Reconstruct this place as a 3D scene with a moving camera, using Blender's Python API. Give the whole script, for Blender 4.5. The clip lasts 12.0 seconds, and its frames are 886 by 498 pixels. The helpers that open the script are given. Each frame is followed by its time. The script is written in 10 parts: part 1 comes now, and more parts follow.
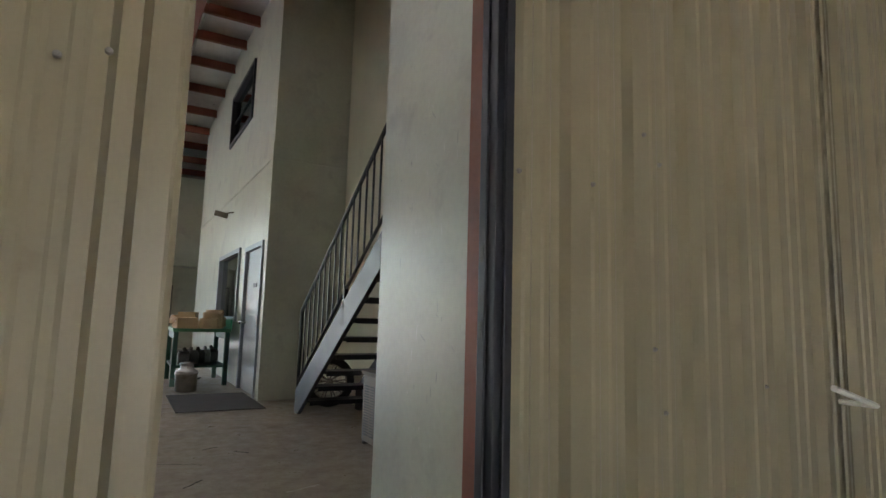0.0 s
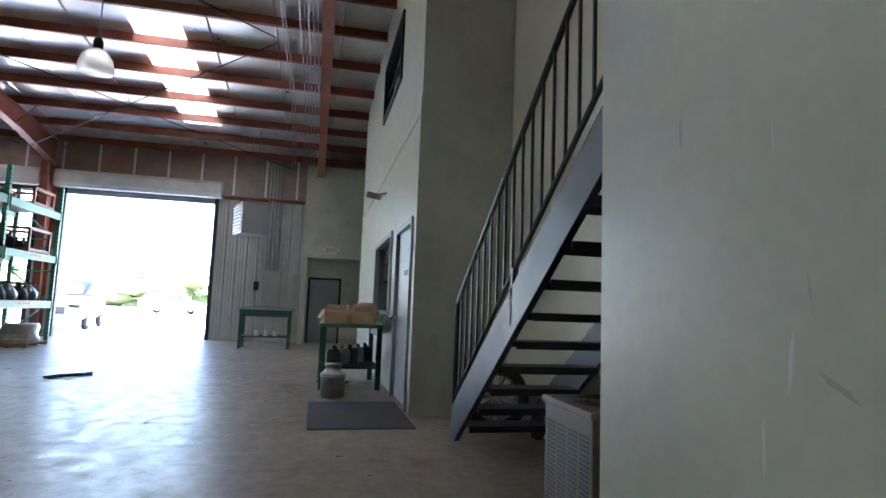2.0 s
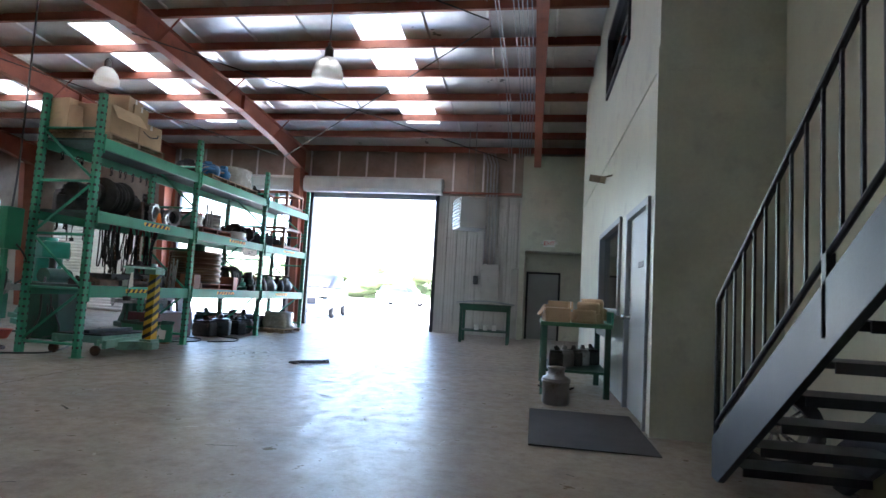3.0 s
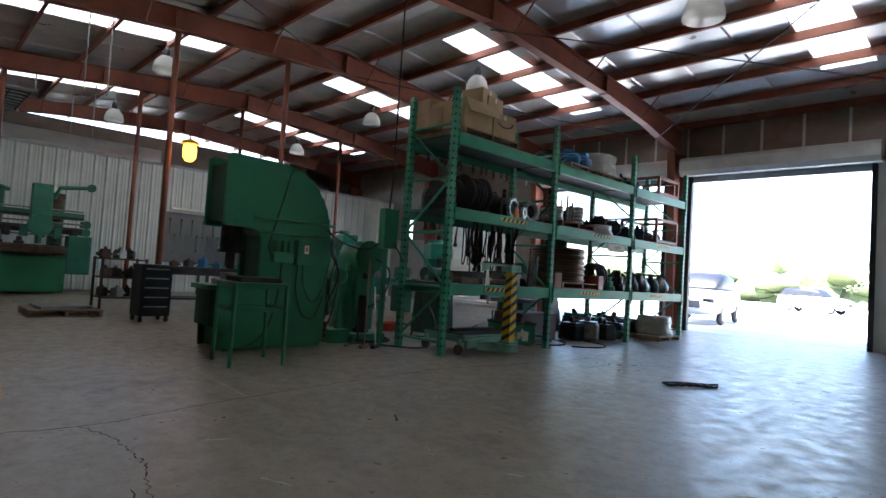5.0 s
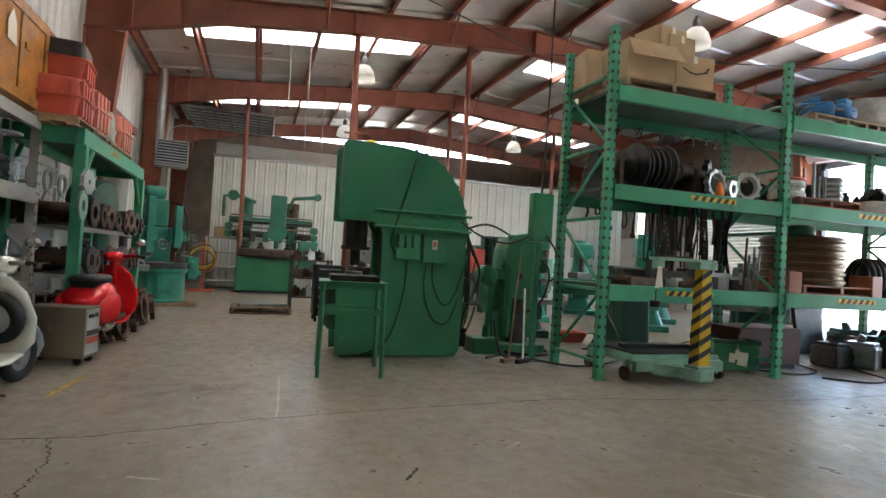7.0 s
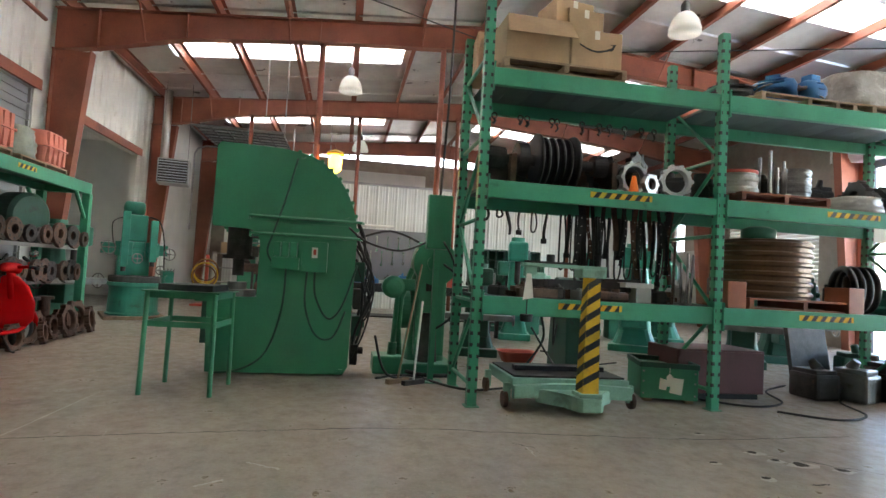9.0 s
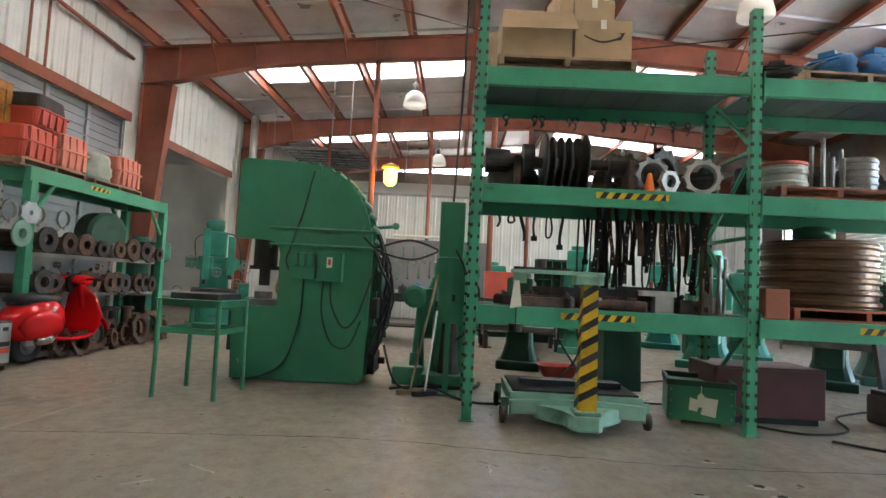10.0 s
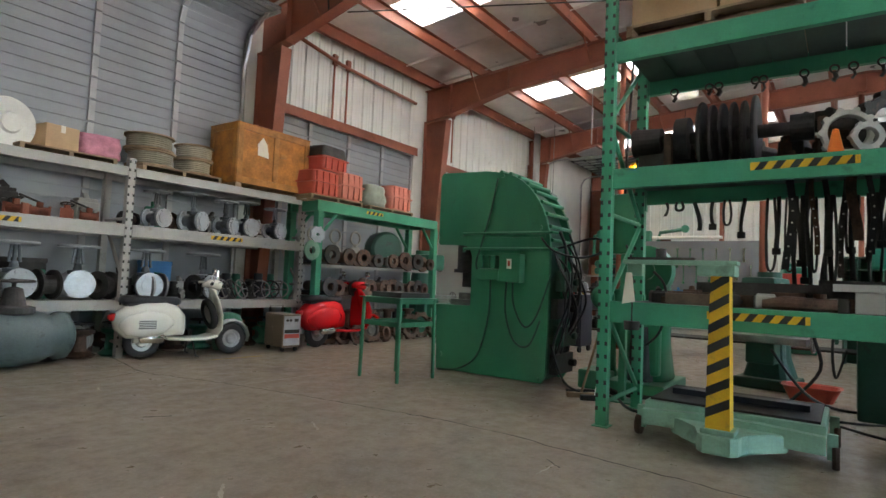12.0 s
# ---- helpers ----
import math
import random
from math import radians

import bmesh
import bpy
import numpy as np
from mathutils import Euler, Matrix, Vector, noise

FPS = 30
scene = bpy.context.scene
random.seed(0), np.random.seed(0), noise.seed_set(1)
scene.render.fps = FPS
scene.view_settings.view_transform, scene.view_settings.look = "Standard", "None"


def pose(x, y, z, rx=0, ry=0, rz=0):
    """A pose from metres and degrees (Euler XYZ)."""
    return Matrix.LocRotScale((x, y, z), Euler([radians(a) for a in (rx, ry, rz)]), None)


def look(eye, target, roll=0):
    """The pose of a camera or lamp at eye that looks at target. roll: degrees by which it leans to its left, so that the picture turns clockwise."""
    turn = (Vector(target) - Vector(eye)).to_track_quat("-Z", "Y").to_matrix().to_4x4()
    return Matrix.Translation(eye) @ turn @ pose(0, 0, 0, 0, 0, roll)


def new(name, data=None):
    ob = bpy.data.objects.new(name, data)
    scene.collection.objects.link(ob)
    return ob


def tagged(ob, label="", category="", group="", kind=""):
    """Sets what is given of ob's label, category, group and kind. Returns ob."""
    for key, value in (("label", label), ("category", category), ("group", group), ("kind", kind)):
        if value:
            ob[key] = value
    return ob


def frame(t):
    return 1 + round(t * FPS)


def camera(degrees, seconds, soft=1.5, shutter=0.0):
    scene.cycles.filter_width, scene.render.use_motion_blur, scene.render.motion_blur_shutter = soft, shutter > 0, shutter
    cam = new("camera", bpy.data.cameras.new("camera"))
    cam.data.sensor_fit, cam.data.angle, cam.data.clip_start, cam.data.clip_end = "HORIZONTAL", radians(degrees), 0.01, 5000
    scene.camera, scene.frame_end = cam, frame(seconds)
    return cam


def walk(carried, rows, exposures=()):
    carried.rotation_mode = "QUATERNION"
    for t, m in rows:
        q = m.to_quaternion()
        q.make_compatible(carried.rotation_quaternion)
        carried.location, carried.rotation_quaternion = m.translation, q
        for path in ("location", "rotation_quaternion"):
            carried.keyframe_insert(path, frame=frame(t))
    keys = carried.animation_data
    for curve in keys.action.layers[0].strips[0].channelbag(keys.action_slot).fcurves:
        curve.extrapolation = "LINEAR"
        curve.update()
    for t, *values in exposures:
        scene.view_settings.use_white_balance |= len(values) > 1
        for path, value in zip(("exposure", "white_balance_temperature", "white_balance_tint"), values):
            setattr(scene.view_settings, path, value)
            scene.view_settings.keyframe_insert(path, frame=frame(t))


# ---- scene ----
PATH = [
    (0, (0.454, 3.675, 1.136), (1.427, 5.405, 1.380), 1.59),
    (0.5, (0.656, 4.138, 1.131), (1.633, 5.866, 1.374), 1.60),
    (1, (0.927, 4.565, 1.130), (1.794, 6.352, 1.363), 1.56),
    (1.5, (1.062, 5.013, 1.122), (1.644, 6.914, 1.342), 1.94),
    (2, (1.112, 5.474, 1.115), (1.538, 7.416, 1.329), 2.17),
    (2.5, (1.112, 5.907, 1.123), (1.169, 7.896, 1.316), 2.41),
    (2.7, (1.119, 6.055, 1.127), (1.012, 8.045, 1.305), 2.76),
    (4.5, (0.662, 7.322, 1.124), (-0.487, 8.956, 1.232), 3.86),
    (5, (0.537, 7.805, 1.114), (-0.905, 9.189, 1.199), 3.68),
    (5.5, (0.356, 8.246, 1.107), (-1.292, 9.378, 1.164), 3.49),
    (6, (0.215, 8.734, 1.106), (-1.542, 9.689, 1.158), 3.25),
    (6.5, (0.139, 9.232, 1.108), (-1.730, 9.943, 1.154), 3.04),
    (6.7, (0.122, 9.449, 1.117), (-1.764, 10.114, 1.161), 3.18),
    (8.5, (0.008, 11.427, 1.131), (-1.943, 11.863, 1.209), 3.17),
    (9, (0.002, 11.992, 1.143), (-1.967, 12.333, 1.236), 3.21),
    (9.5, (-0.043, 12.533, 1.149), (-2.030, 12.735, 1.254), 3.18),
    (10, (-0.068, 13.018, 1.145), (-2.064, 12.975, 1.266), 2.94),
    (10.5, (-0.133, 13.504, 1.137), (-2.100, 13.159, 1.261), 2.81),
    (11, (-0.277, 13.952, 1.131), (-2.178, 13.341, 1.255), 2.62),
    (11.5, (-0.342, 14.400, 1.119), (-2.134, 13.521, 1.238), 2.49),
    (12, (-0.517, 14.758, 1.088), (-2.142, 13.598, 1.199), 2.42),
]
cam = camera(75.85, 12.0, 1.5, 0.08)
walk(cam, [(t, look(eye, target, roll)) for t, eye, target, roll in PATH],
     [(0.0, 3.85, 6900, 16), (1.0, 3.7, 6250, 16), (1.5, 3.7, 6100, 16), (2.0, 3.95, 6000, 16), (2.5, 4.15, 6000, 16), (4.5, 2.85, 6000, 13), (5.5, 3.5, 6450, 14), (6.5, 4.15, 7000, 14), (8.5, 4.5, 6950, 14), (10.0, 4.55, 6950, 14), (12.0, 4.25, 6950, 14)])

# ---- light ----
world = bpy.data.worlds.new("sky")
scene.world = world
world.use_nodes = True
wn = world.node_tree
sky = wn.nodes.new("ShaderNodeTexSky")
sky.sky_type = "NISHITA"
sky.sun_disc = False
sky.sun_elevation = radians(58)
sky.sun_rotation = radians(200)
wn.nodes["Background"].inputs["Strength"].default_value = 0.15
wn.links.new(sky.outputs["Color"], wn.nodes["Background"].inputs["Color"])
sun = new("sun", bpy.data.lights.new("sun", "SUN"))
sun.data.energy = 5.0
sun.data.angle = radians(0.5)
sun.data.color = (1.0, 0.96, 0.9)
sun.matrix_world = look((0, 0, 0), (0.18, 0.5, -0.85))


# ---- materials ----
def mat(name, color, rough=0.6, metal=0.0, var=0.15, scale=3.0, fine=60.0, bump=0.1, stain=None, stain_at=0.6, stain_scale=1.2, spec=0.5, emit=None, power=0.0, piece=0.0):
    """A worn surface: cloudy tone, fine grain, optional stains of another colour and fine relief."""
    m = bpy.data.materials.new(name)
    m.use_nodes = True
    nt = m.node_tree
    bs = nt.nodes["Principled BSDF"]
    tc = nt.nodes.new("ShaderNodeTexCoord")
    geo = nt.nodes.new("ShaderNodeNewGeometry")
    big = nt.nodes.new("ShaderNodeTexNoise")
    big.inputs["Scale"].default_value, big.inputs["Detail"].default_value = scale, 6
    nt.links.new(geo.outputs["Position"], big.inputs["Vector"])
    small = nt.nodes.new("ShaderNodeTexNoise")
    small.inputs["Scale"].default_value, small.inputs["Detail"].default_value = fine, 4
    nt.links.new(geo.outputs["Position"], small.inputs["Vector"])
    dark = tuple(c * (1 - var * 1.6) for c in color)
    lite = tuple(min(1, c * (1 + var)) for c in color)
    ramp = nt.nodes.new("ShaderNodeValToRGB")
    ramp.color_ramp.elements[0].position, ramp.color_ramp.elements[1].position = 0.3, 0.7
    ramp.color_ramp.elements[0].color, ramp.color_ramp.elements[1].color = (*dark, 1), (*lite, 1)
    mix = nt.nodes.new("ShaderNodeMath")
    mix.operation = "MULTIPLY_ADD"
    mix.inputs[1].default_value = 0.3
    nt.links.new(small.outputs["Fac"], mix.inputs[0])
    sub = nt.nodes.new("ShaderNodeMath")
    sub.operation = "MULTIPLY_ADD"
    sub.inputs[1].default_value, sub.inputs[2].default_value = 0.85, -0.07
    nt.links.new(big.outputs["Fac"], sub.inputs[0])
    nt.links.new(sub.outputs[0], mix.inputs[2])
    nt.links.new(mix.outputs[0], ramp.inputs["Fac"])
    col = ramp.outputs["Color"]
    if stain:
        st = nt.nodes.new("ShaderNodeTexNoise")
        st.inputs["Scale"].default_value, st.inputs["Detail"].default_value, st.inputs["Roughness"].default_value = stain_scale, 9, 0.65
        nt.links.new(geo.outputs["Position"], st.inputs["Vector"])
        sr = nt.nodes.new("ShaderNodeMapRange")
        sr.inputs["From Min"].default_value, sr.inputs["From Max"].default_value = stain_at, stain_at + 0.12
        nt.links.new(st.outputs["Fac"], sr.inputs["Value"])
        mx = nt.nodes.new("ShaderNodeMix")
        mx.data_type = "RGBA"
        nt.links.new(sr.outputs["Result"], mx.inputs["Factor"])
        nt.links.new(col, mx.inputs["A"])
        mx.inputs["B"].default_value = (*stain, 1)
        col = mx.outputs["Result"]
    if piece:
        info = nt.nodes.new("ShaderNodeObjectInfo")
        hsv = nt.nodes.new("ShaderNodeHueSaturation")
        pr = nt.nodes.new("ShaderNodeMapRange")
        pr.inputs["To Min"].default_value, pr.inputs["To Max"].default_value = 1 - piece, 1 + piece
        nt.links.new(info.outputs["Random"], pr.inputs["Value"])
        nt.links.new(pr.outputs["Result"], hsv.inputs["Value"])
        nt.links.new(col, hsv.inputs["Color"])
        col = hsv.outputs["Color"]
    nt.links.new(col, bs.inputs["Base Color"])
    rr = nt.nodes.new("ShaderNodeMapRange")
    rr.inputs["To Min"].default_value, rr.inputs["To Max"].default_value = max(0.03, rough - 0.13), min(1, rough + 0.13)
    nt.links.new(big.outputs["Fac"], rr.inputs["Value"])
    nt.links.new(rr.outputs["Result"], bs.inputs["Roughness"])
    bs.inputs["Metallic"].default_value = metal
    bs.inputs["Specular IOR Level"].default_value = spec
    if bump:
        bp = nt.nodes.new("ShaderNodeBump")
        bp.inputs["Strength"].default_value, bp.inputs["Distance"].default_value = bump, 0.01
        nt.links.new(mix.outputs[0], bp.inputs["Height"])
        nt.links.new(bp.outputs["Normal"], bs.inputs["Normal"])
    if emit:
        bs.inputs["Emission Color"].default_value = (*emit, 1)
        bs.inputs["Emission Strength"].default_value = power
    return m


def floor_mat():
    """Worn concrete: cloudy brown grey, dark oil stains, dusty pale patches and uneven polish."""
    m = mat("concrete floor", (0.285, 0.230, 0.168), 0.5, 0, 0.16, 0.55, 40, 0.02, (0.19, 0.152, 0.112), 0.54, 0.9)
    nt = m.node_tree
    bs = nt.nodes["Principled BSDF"]
    base = bs.inputs["Base Color"].links[0].from_socket
    geo = nt.nodes.new("ShaderNodeNewGeometry")

    def noise_(scale, detail, lo, hi, rough=0.65):
        n = nt.nodes.new("ShaderNodeTexNoise")
        n.inputs["Scale"].default_value, n.inputs["Detail"].default_value, n.inputs["Roughness"].default_value = scale, detail, rough
        nt.links.new(geo.outputs["Position"], n.inputs["Vector"])
        r = nt.nodes.new("ShaderNodeMapRange")
        r.inputs["From Min"].default_value, r.inputs["From Max"].default_value = lo, hi
        nt.links.new(n.outputs["Fac"], r.inputs["Value"])
        return r.outputs["Result"]

    for fac, col, amount in ((noise_(0.8, 10, 0.42, 0.78), (0.35, 0.30, 0.235), 0.5), (noise_(3.2, 12, 0.46, 0.82, 0.75), (0.13, 0.108, 0.085), 0.5), (noise_(45, 5, 0.5, 0.72), (0.42, 0.37, 0.30), 0.35), (noise_(11, 8, 0.5, 0.8, 0.7), (0.12, 0.095, 0.07), 0.4)):
        mu = nt.nodes.new("ShaderNodeMath")
        mu.operation = "MULTIPLY"
        mu.inputs[1].default_value = amount
        nt.links.new(fac, mu.inputs[0])
        mx = nt.nodes.new("ShaderNodeMix")
        mx.data_type = "RGBA"
        nt.links.new(mu.outputs[0], mx.inputs["Factor"])
        nt.links.new(base, mx.inputs["A"])
        mx.inputs["B"].default_value = (*col, 1)
        base = mx.outputs["Result"]
    nt.links.new(base, bs.inputs["Base Color"])
    gloss = noise_(5.5, 8, 0.35, 0.68, 0.68)
    rr = nt.nodes.new("ShaderNodeMapRange")
    rr.inputs["To Min"].default_value, rr.inputs["To Max"].default_value = 0.27, 0.55
    nt.links.new(gloss, rr.inputs["Value"])
    nt.links.new(rr.outputs["Result"], bs.inputs["Roughness"])
    return m


CONCRETE = floor_mat()
PLASTER = mat("painted plaster", (0.55, 0.565, 0.455), 0.36, 0, 0.09, 1.6, 30, 0.14, (0.45, 0.455, 0.375), 0.55, 2.2)
PLASTER_Y = mat("cream painted plaster", (0.60, 0.58, 0.44), 0.5, 0, 0.07, 1.3, 30, 0.10, (0.52, 0.5, 0.38), 0.62, 1.5)
BEIGE = mat("beige painted sheet", (0.31, 0.275, 0.185), 0.38, 0.0, 0.05, 2.0, 80, 0.03, (0.25, 0.21, 0.135), 0.66, 5)
WHITE_SHEET = mat("white painted sheet", (0.72, 0.73, 0.69), 0.5, 0.0, 0.07, 1.5, 40, 0.05, (0.55, 0.55, 0.5), 0.64, 2)
GREY_DOOR = mat("grey door panel", (0.33, 0.355, 0.38), 0.5, 0.1, 0.07, 2, 50, 0.05)
FOIL = mat("roof insulation facing", (0.80, 0.79, 0.77), 0.32, 0.55, 0.10, 1.6, 9, 0.9)
FOIL_WALL = mat("wall insulation facing", (0.30, 0.255, 0.21), 0.34, 0.45, 0.14, 2.5, 12, 0.5)
PRIMER = mat("red oxide primer", (0.29, 0.09, 0.05), 0.55, 0, 0.18, 2, 40, 0.1, (0.14, 0.05, 0.035), 0.62, 3)
GREEN = mat("green machine paint", (0.035, 0.23, 0.12), 0.36, 0, 0.10, 1.8, 50, 0.06, (0.03, 0.18, 0.095), 0.60, 2.5)
RACKGREEN = mat("green rack paint", (0.045, 0.30, 0.17), 0.42, 0, 0.12, 3, 60, 0.06, (0.03, 0.16, 0.10), 0.62, 5)
PALEGREEN = mat("pale green paint", (0.22, 0.42, 0.31), 0.5, 0, 0.15, 4, 60, 0.1, (0.16, 0.27, 0.2), 0.57, 6)
TEAL = mat("teal machine paint", (0.035, 0.19, 0.125), 0.40, 0, 0.2, 3, 50, 0.1, (0.035, 0.11, 0.075), 0.60, 5)
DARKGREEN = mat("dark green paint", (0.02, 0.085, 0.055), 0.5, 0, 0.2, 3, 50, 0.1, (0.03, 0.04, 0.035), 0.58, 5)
STEEL = mat("worn steel", (0.30, 0.29, 0.28), 0.38, 0.9, 0.25, 5, 80, 0.15, (0.14, 0.10, 0.08), 0.6, 6)
DARKSTEEL = mat("dark painted steel", (0.018, 0.021, 0.03), 0.46, 0.0, 0.3, 4, 80, 0.12)
BLACK = mat("black rubber", (0.022, 0.022, 0.023), 0.65, 0, 0.2, 4, 80, 0.15)
RUST = mat("rusty iron", (0.12, 0.070, 0.048), 0.75, 0.2, 0.4, 7, 60, 0.4, (0.20, 0.10, 0.06), 0.6, 9, piece=0.25)
DARKIRON = mat("dark cast iron", (0.055, 0.05, 0.047), 0.6, 0.3, 0.35, 8, 60, 0.4, (0.13, 0.08, 0.06), 0.62, 9, piece=0.3)
GREYRACK = mat("grey rack paint", (0.42, 0.41, 0.38), 0.5, 0.1, 0.1, 3, 60, 0.08, (0.27, 0.25, 0.22), 0.6, 5)
CARD = mat("cardboard", (0.50, 0.345, 0.20), 0.85, 0, 0.1, 4, 60, 0.05, piece=0.1)
PINE = mat("pallet wood", (0.34, 0.24, 0.15), 0.8, 0, 0.25, 5, 60, 0.3, (0.2, 0.14, 0.09), 0.58, 6, piece=0.15)
PLY = mat("orange plywood", (0.48, 0.185, 0.035), 0.4, 0, 0.3, 5, 40, 0.15, (0.26, 0.10, 0.025), 0.6, 4)
DARKDECK = mat("dark deck boards", (0.06, 0.10, 0.085), 0.7, 0, 0.2, 4, 60, 0.2, piece=0.2)
YELLOW = mat("yellow warning paint", (0.70, 0.42, 0.02), 0.5, 0, 0.1, 6, 60, 0.05, (0.45, 0.27, 0.04), 0.62, 9)
TAPEBLACK = mat("black warning paint", (0.03, 0.03, 0.028), 0.5, 0, 0.1, 6, 60, 0.05)
CASE_RED = mat("red plastic case", (0.62, 0.10, 0.065), 0.45, 0, 0.12, 3, 50, 0.05)
CASE_PINK = mat("faded red plastic case", (0.72, 0.24, 0.17), 0.5, 0, 0.1, 3, 50, 0.05)
SCARLET = mat("glossy red paint", (0.70, 0.012, 0.015), 0.12, 0, 0.04, 2, 40, 0.0)
IVORY = mat("glossy ivory paint", (0.80, 0.79, 0.70), 0.15, 0, 0.04, 2, 40, 0.0)
CHROME = mat("chrome", (0.75, 0.75, 0.74), 0.12, 1.0, 0.05, 4, 60, 0.0)
ALU = mat("cast aluminium", (0.55, 0.55, 0.54), 0.38, 0.85, 0.12, 5, 60, 0.1)
SILVER = mat("silver paint", (0.46, 0.50, 0.53), 0.4, 0.3, 0.15, 5, 60, 0.15, (0.4, 0.39, 0.37), 0.62, 8)
SEAT = mat("black seat vinyl", (0.018, 0.018, 0.02), 0.42, 0, 0.1, 4, 60, 0.1)
WHITE = mat("white paint", (0.76, 0.76, 0.72), 0.5, 0, 0.08, 3, 40, 0.05)
PAPER = mat("paper tag", (0.78, 0.74, 0.64), 0.9, 0, 0.05, 8, 60, 0.0)
PLASTIC_WRAP = mat("cloudy plastic wrap", (0.45, 0.42, 0.37), 0.25, 0, 0.12, 9, 40, 0.8)
BLUE = mat("blue paint", (0.03, 0.18, 0.42), 0.45, 0, 0.15, 4, 50, 0.08)
MAROON = mat("maroon paint", (0.12, 0.035, 0.04), 0.5, 0, 0.15, 3, 40, 0.05)
BRONZE = mat("brown coiled steel", (0.125, 0.065, 0.034), 0.36, 0.35, 0.2, 3, 50, 0.15, (0.12, 0.08, 0.06), 0.6, 5)
ORANGE = mat("orange plastic", (0.85, 0.20, 0.03), 0.5, 0, 0.08, 5, 50, 0.0)
MATGREY = mat("ribbed rubber mat", (0.05, 0.046, 0.042), 0.92, 0, 0.2, 5, 120, 0.4)
LINER = mat("dusty liner sheet", (0.50, 0.49, 0.46), 0.5, 0, 0.08, 1.5, 40, 0.05, (0.38, 0.36, 0.33), 0.62, 2)
# beige below is darkened: the condenser's shade by the stairs is in the colour
ACBEIGE = mat("weathered beige casing darkened for shade", (0.17, 0.135, 0.095), 0.55, 0.1, 0.12, 4, 60, 0.1, (0.3, 0.26, 0.2), 0.62, 6)
DOORGREY = mat("grey painted door", (0.32, 0.335, 0.33), 0.4, 0, 0.06, 2, 40, 0.05)
TRIMBLUE = mat("light blue grey trim", (0.30, 0.335, 0.36), 0.35, 0.1, 0.08, 3, 40, 0.05)
CABLE = mat("black cable", (0.02, 0.02, 0.02), 0.5, 0, 0.1, 5, 50, 0)
COPPERHOSE = mat("brown hose", (0.22, 0.10, 0.05), 0.6, 0, 0.15, 5, 50, 0)
ASPHALT = mat("pale outdoor concrete", (0.62, 0.61, 0.58), 0.8, 0, 0.12, 0.4, 8, 0.2)
LEAF = mat("leaves", (0.20, 0.24, 0.12), 0.6, 0, 0.35, 3, 20, 0.2)
BARK = mat("bark", (0.16, 0.12, 0.09), 0.9, 0, 0.3, 5, 40, 0.5)
CARPAINT = mat("silver car paint", (0.72, 0.73, 0.74), 0.25, 0.1, 0.05, 1, 40, 0)
REDSIGN = mat("red sign letters", (0.65, 0.03, 0.02), 0.4, 0, 0.02, 3, 40, 0)
GALV = mat("galvanised conduit", (0.46, 0.47, 0.48), 0.4, 0.7, 0.12, 4, 60, 0.1)
LAMPON = mat("lit amber lamp", (1.0, 0.6, 0.2), 0.4, 0, 0.0, 3, 40, 0, emit=(1.0, 0.42, 0.03), power=1.1)


def glass_mat(name, color, rough, ior=1.45):
    m = bpy.data.materials.new(name)
    m.use_nodes = True
    b = m.node_tree.nodes["Principled BSDF"]
    b.inputs["Base Color"].default_value = (*color, 1)
    b.inputs["Roughness"].default_value = rough
    b.inputs["Transmission Weight"].default_value = 1.0
    b.inputs["IOR"].default_value = ior
    return m


GLASS = glass_mat("window glass", (0.8, 0.85, 0.85), 0.03)


def skylight_mat():
    m = bpy.data.materials.new("translucent roof panel")
    m.use_nodes = True
    nt = m.node_tree
    nt.nodes.remove(nt.nodes["Principled BSDF"])
    tr = nt.nodes.new("ShaderNodeBsdfTranslucent")
    no = nt.nodes.new("ShaderNodeTexNoise")
    no.inputs["Scale"].default_value = 2.0
    ra = nt.nodes.new("ShaderNodeValToRGB")
    ra.color_ramp.elements[0].color, ra.color_ramp.elements[1].color = (0.46, 0.475, 0.465, 1), (0.56, 0.57, 0.565, 1)
    nt.links.new(no.outputs["Fac"], ra.inputs["Fac"])
    nt.links.new(ra.outputs["Color"], tr.inputs["Color"])
    nt.links.new(tr.outputs[0], nt.nodes["Material Output"].inputs["Surface"])
    return m


SKYLIGHT = skylight_mat()


def shade_mat():
    m = bpy.data.materials.new("ribbed lamp shade")
    m.use_nodes = True
    nt = m.node_tree
    bs = nt.nodes["Principled BSDF"]
    bs.inputs["Base Color"].default_value = (0.85, 0.83, 0.76, 1)
    bs.inputs["Roughness"].default_value = 0.35
    bs.inputs["Transmission Weight"].default_value = 0.8
    tr = nt.nodes.new("ShaderNodeBsdfTranslucent")
    tr.inputs["Color"].default_value = (0.95, 0.92, 0.85, 1)
    mx = nt.nodes.new("ShaderNodeMixShader")
    mx.inputs[0].default_value = 0.35
    nt.links.new(bs.outputs[0], mx.inputs[1])
    nt.links.new(tr.outputs[0], mx.inputs[2])
    nt.links.new(mx.outputs[0], nt.nodes["Material Output"].inputs["Surface"])
    return m


PRISM_SHADE = shade_mat()


# ---- mesh helpers ----
def part(name, bm, material, parent=None, label="", smooth=False):
    me = bpy.data.meshes.new(name)
    bm.to_mesh(me)
    bm.free()
    if smooth:
        me.polygons.foreach_set("use_smooth", [True] * len(me.polygons))
    me.materials.append(material)
    ob = new(name, me)
    if parent:
        ob.parent = parent
    if label:
        ob["label"] = label
    return ob


def thing(name, label, category, group="", m=None):
    ob = new(name)
    ob.empty_display_size = 0.1
    if m is not None:
        ob.matrix_basis = m
    return tagged(ob, label, category, group)


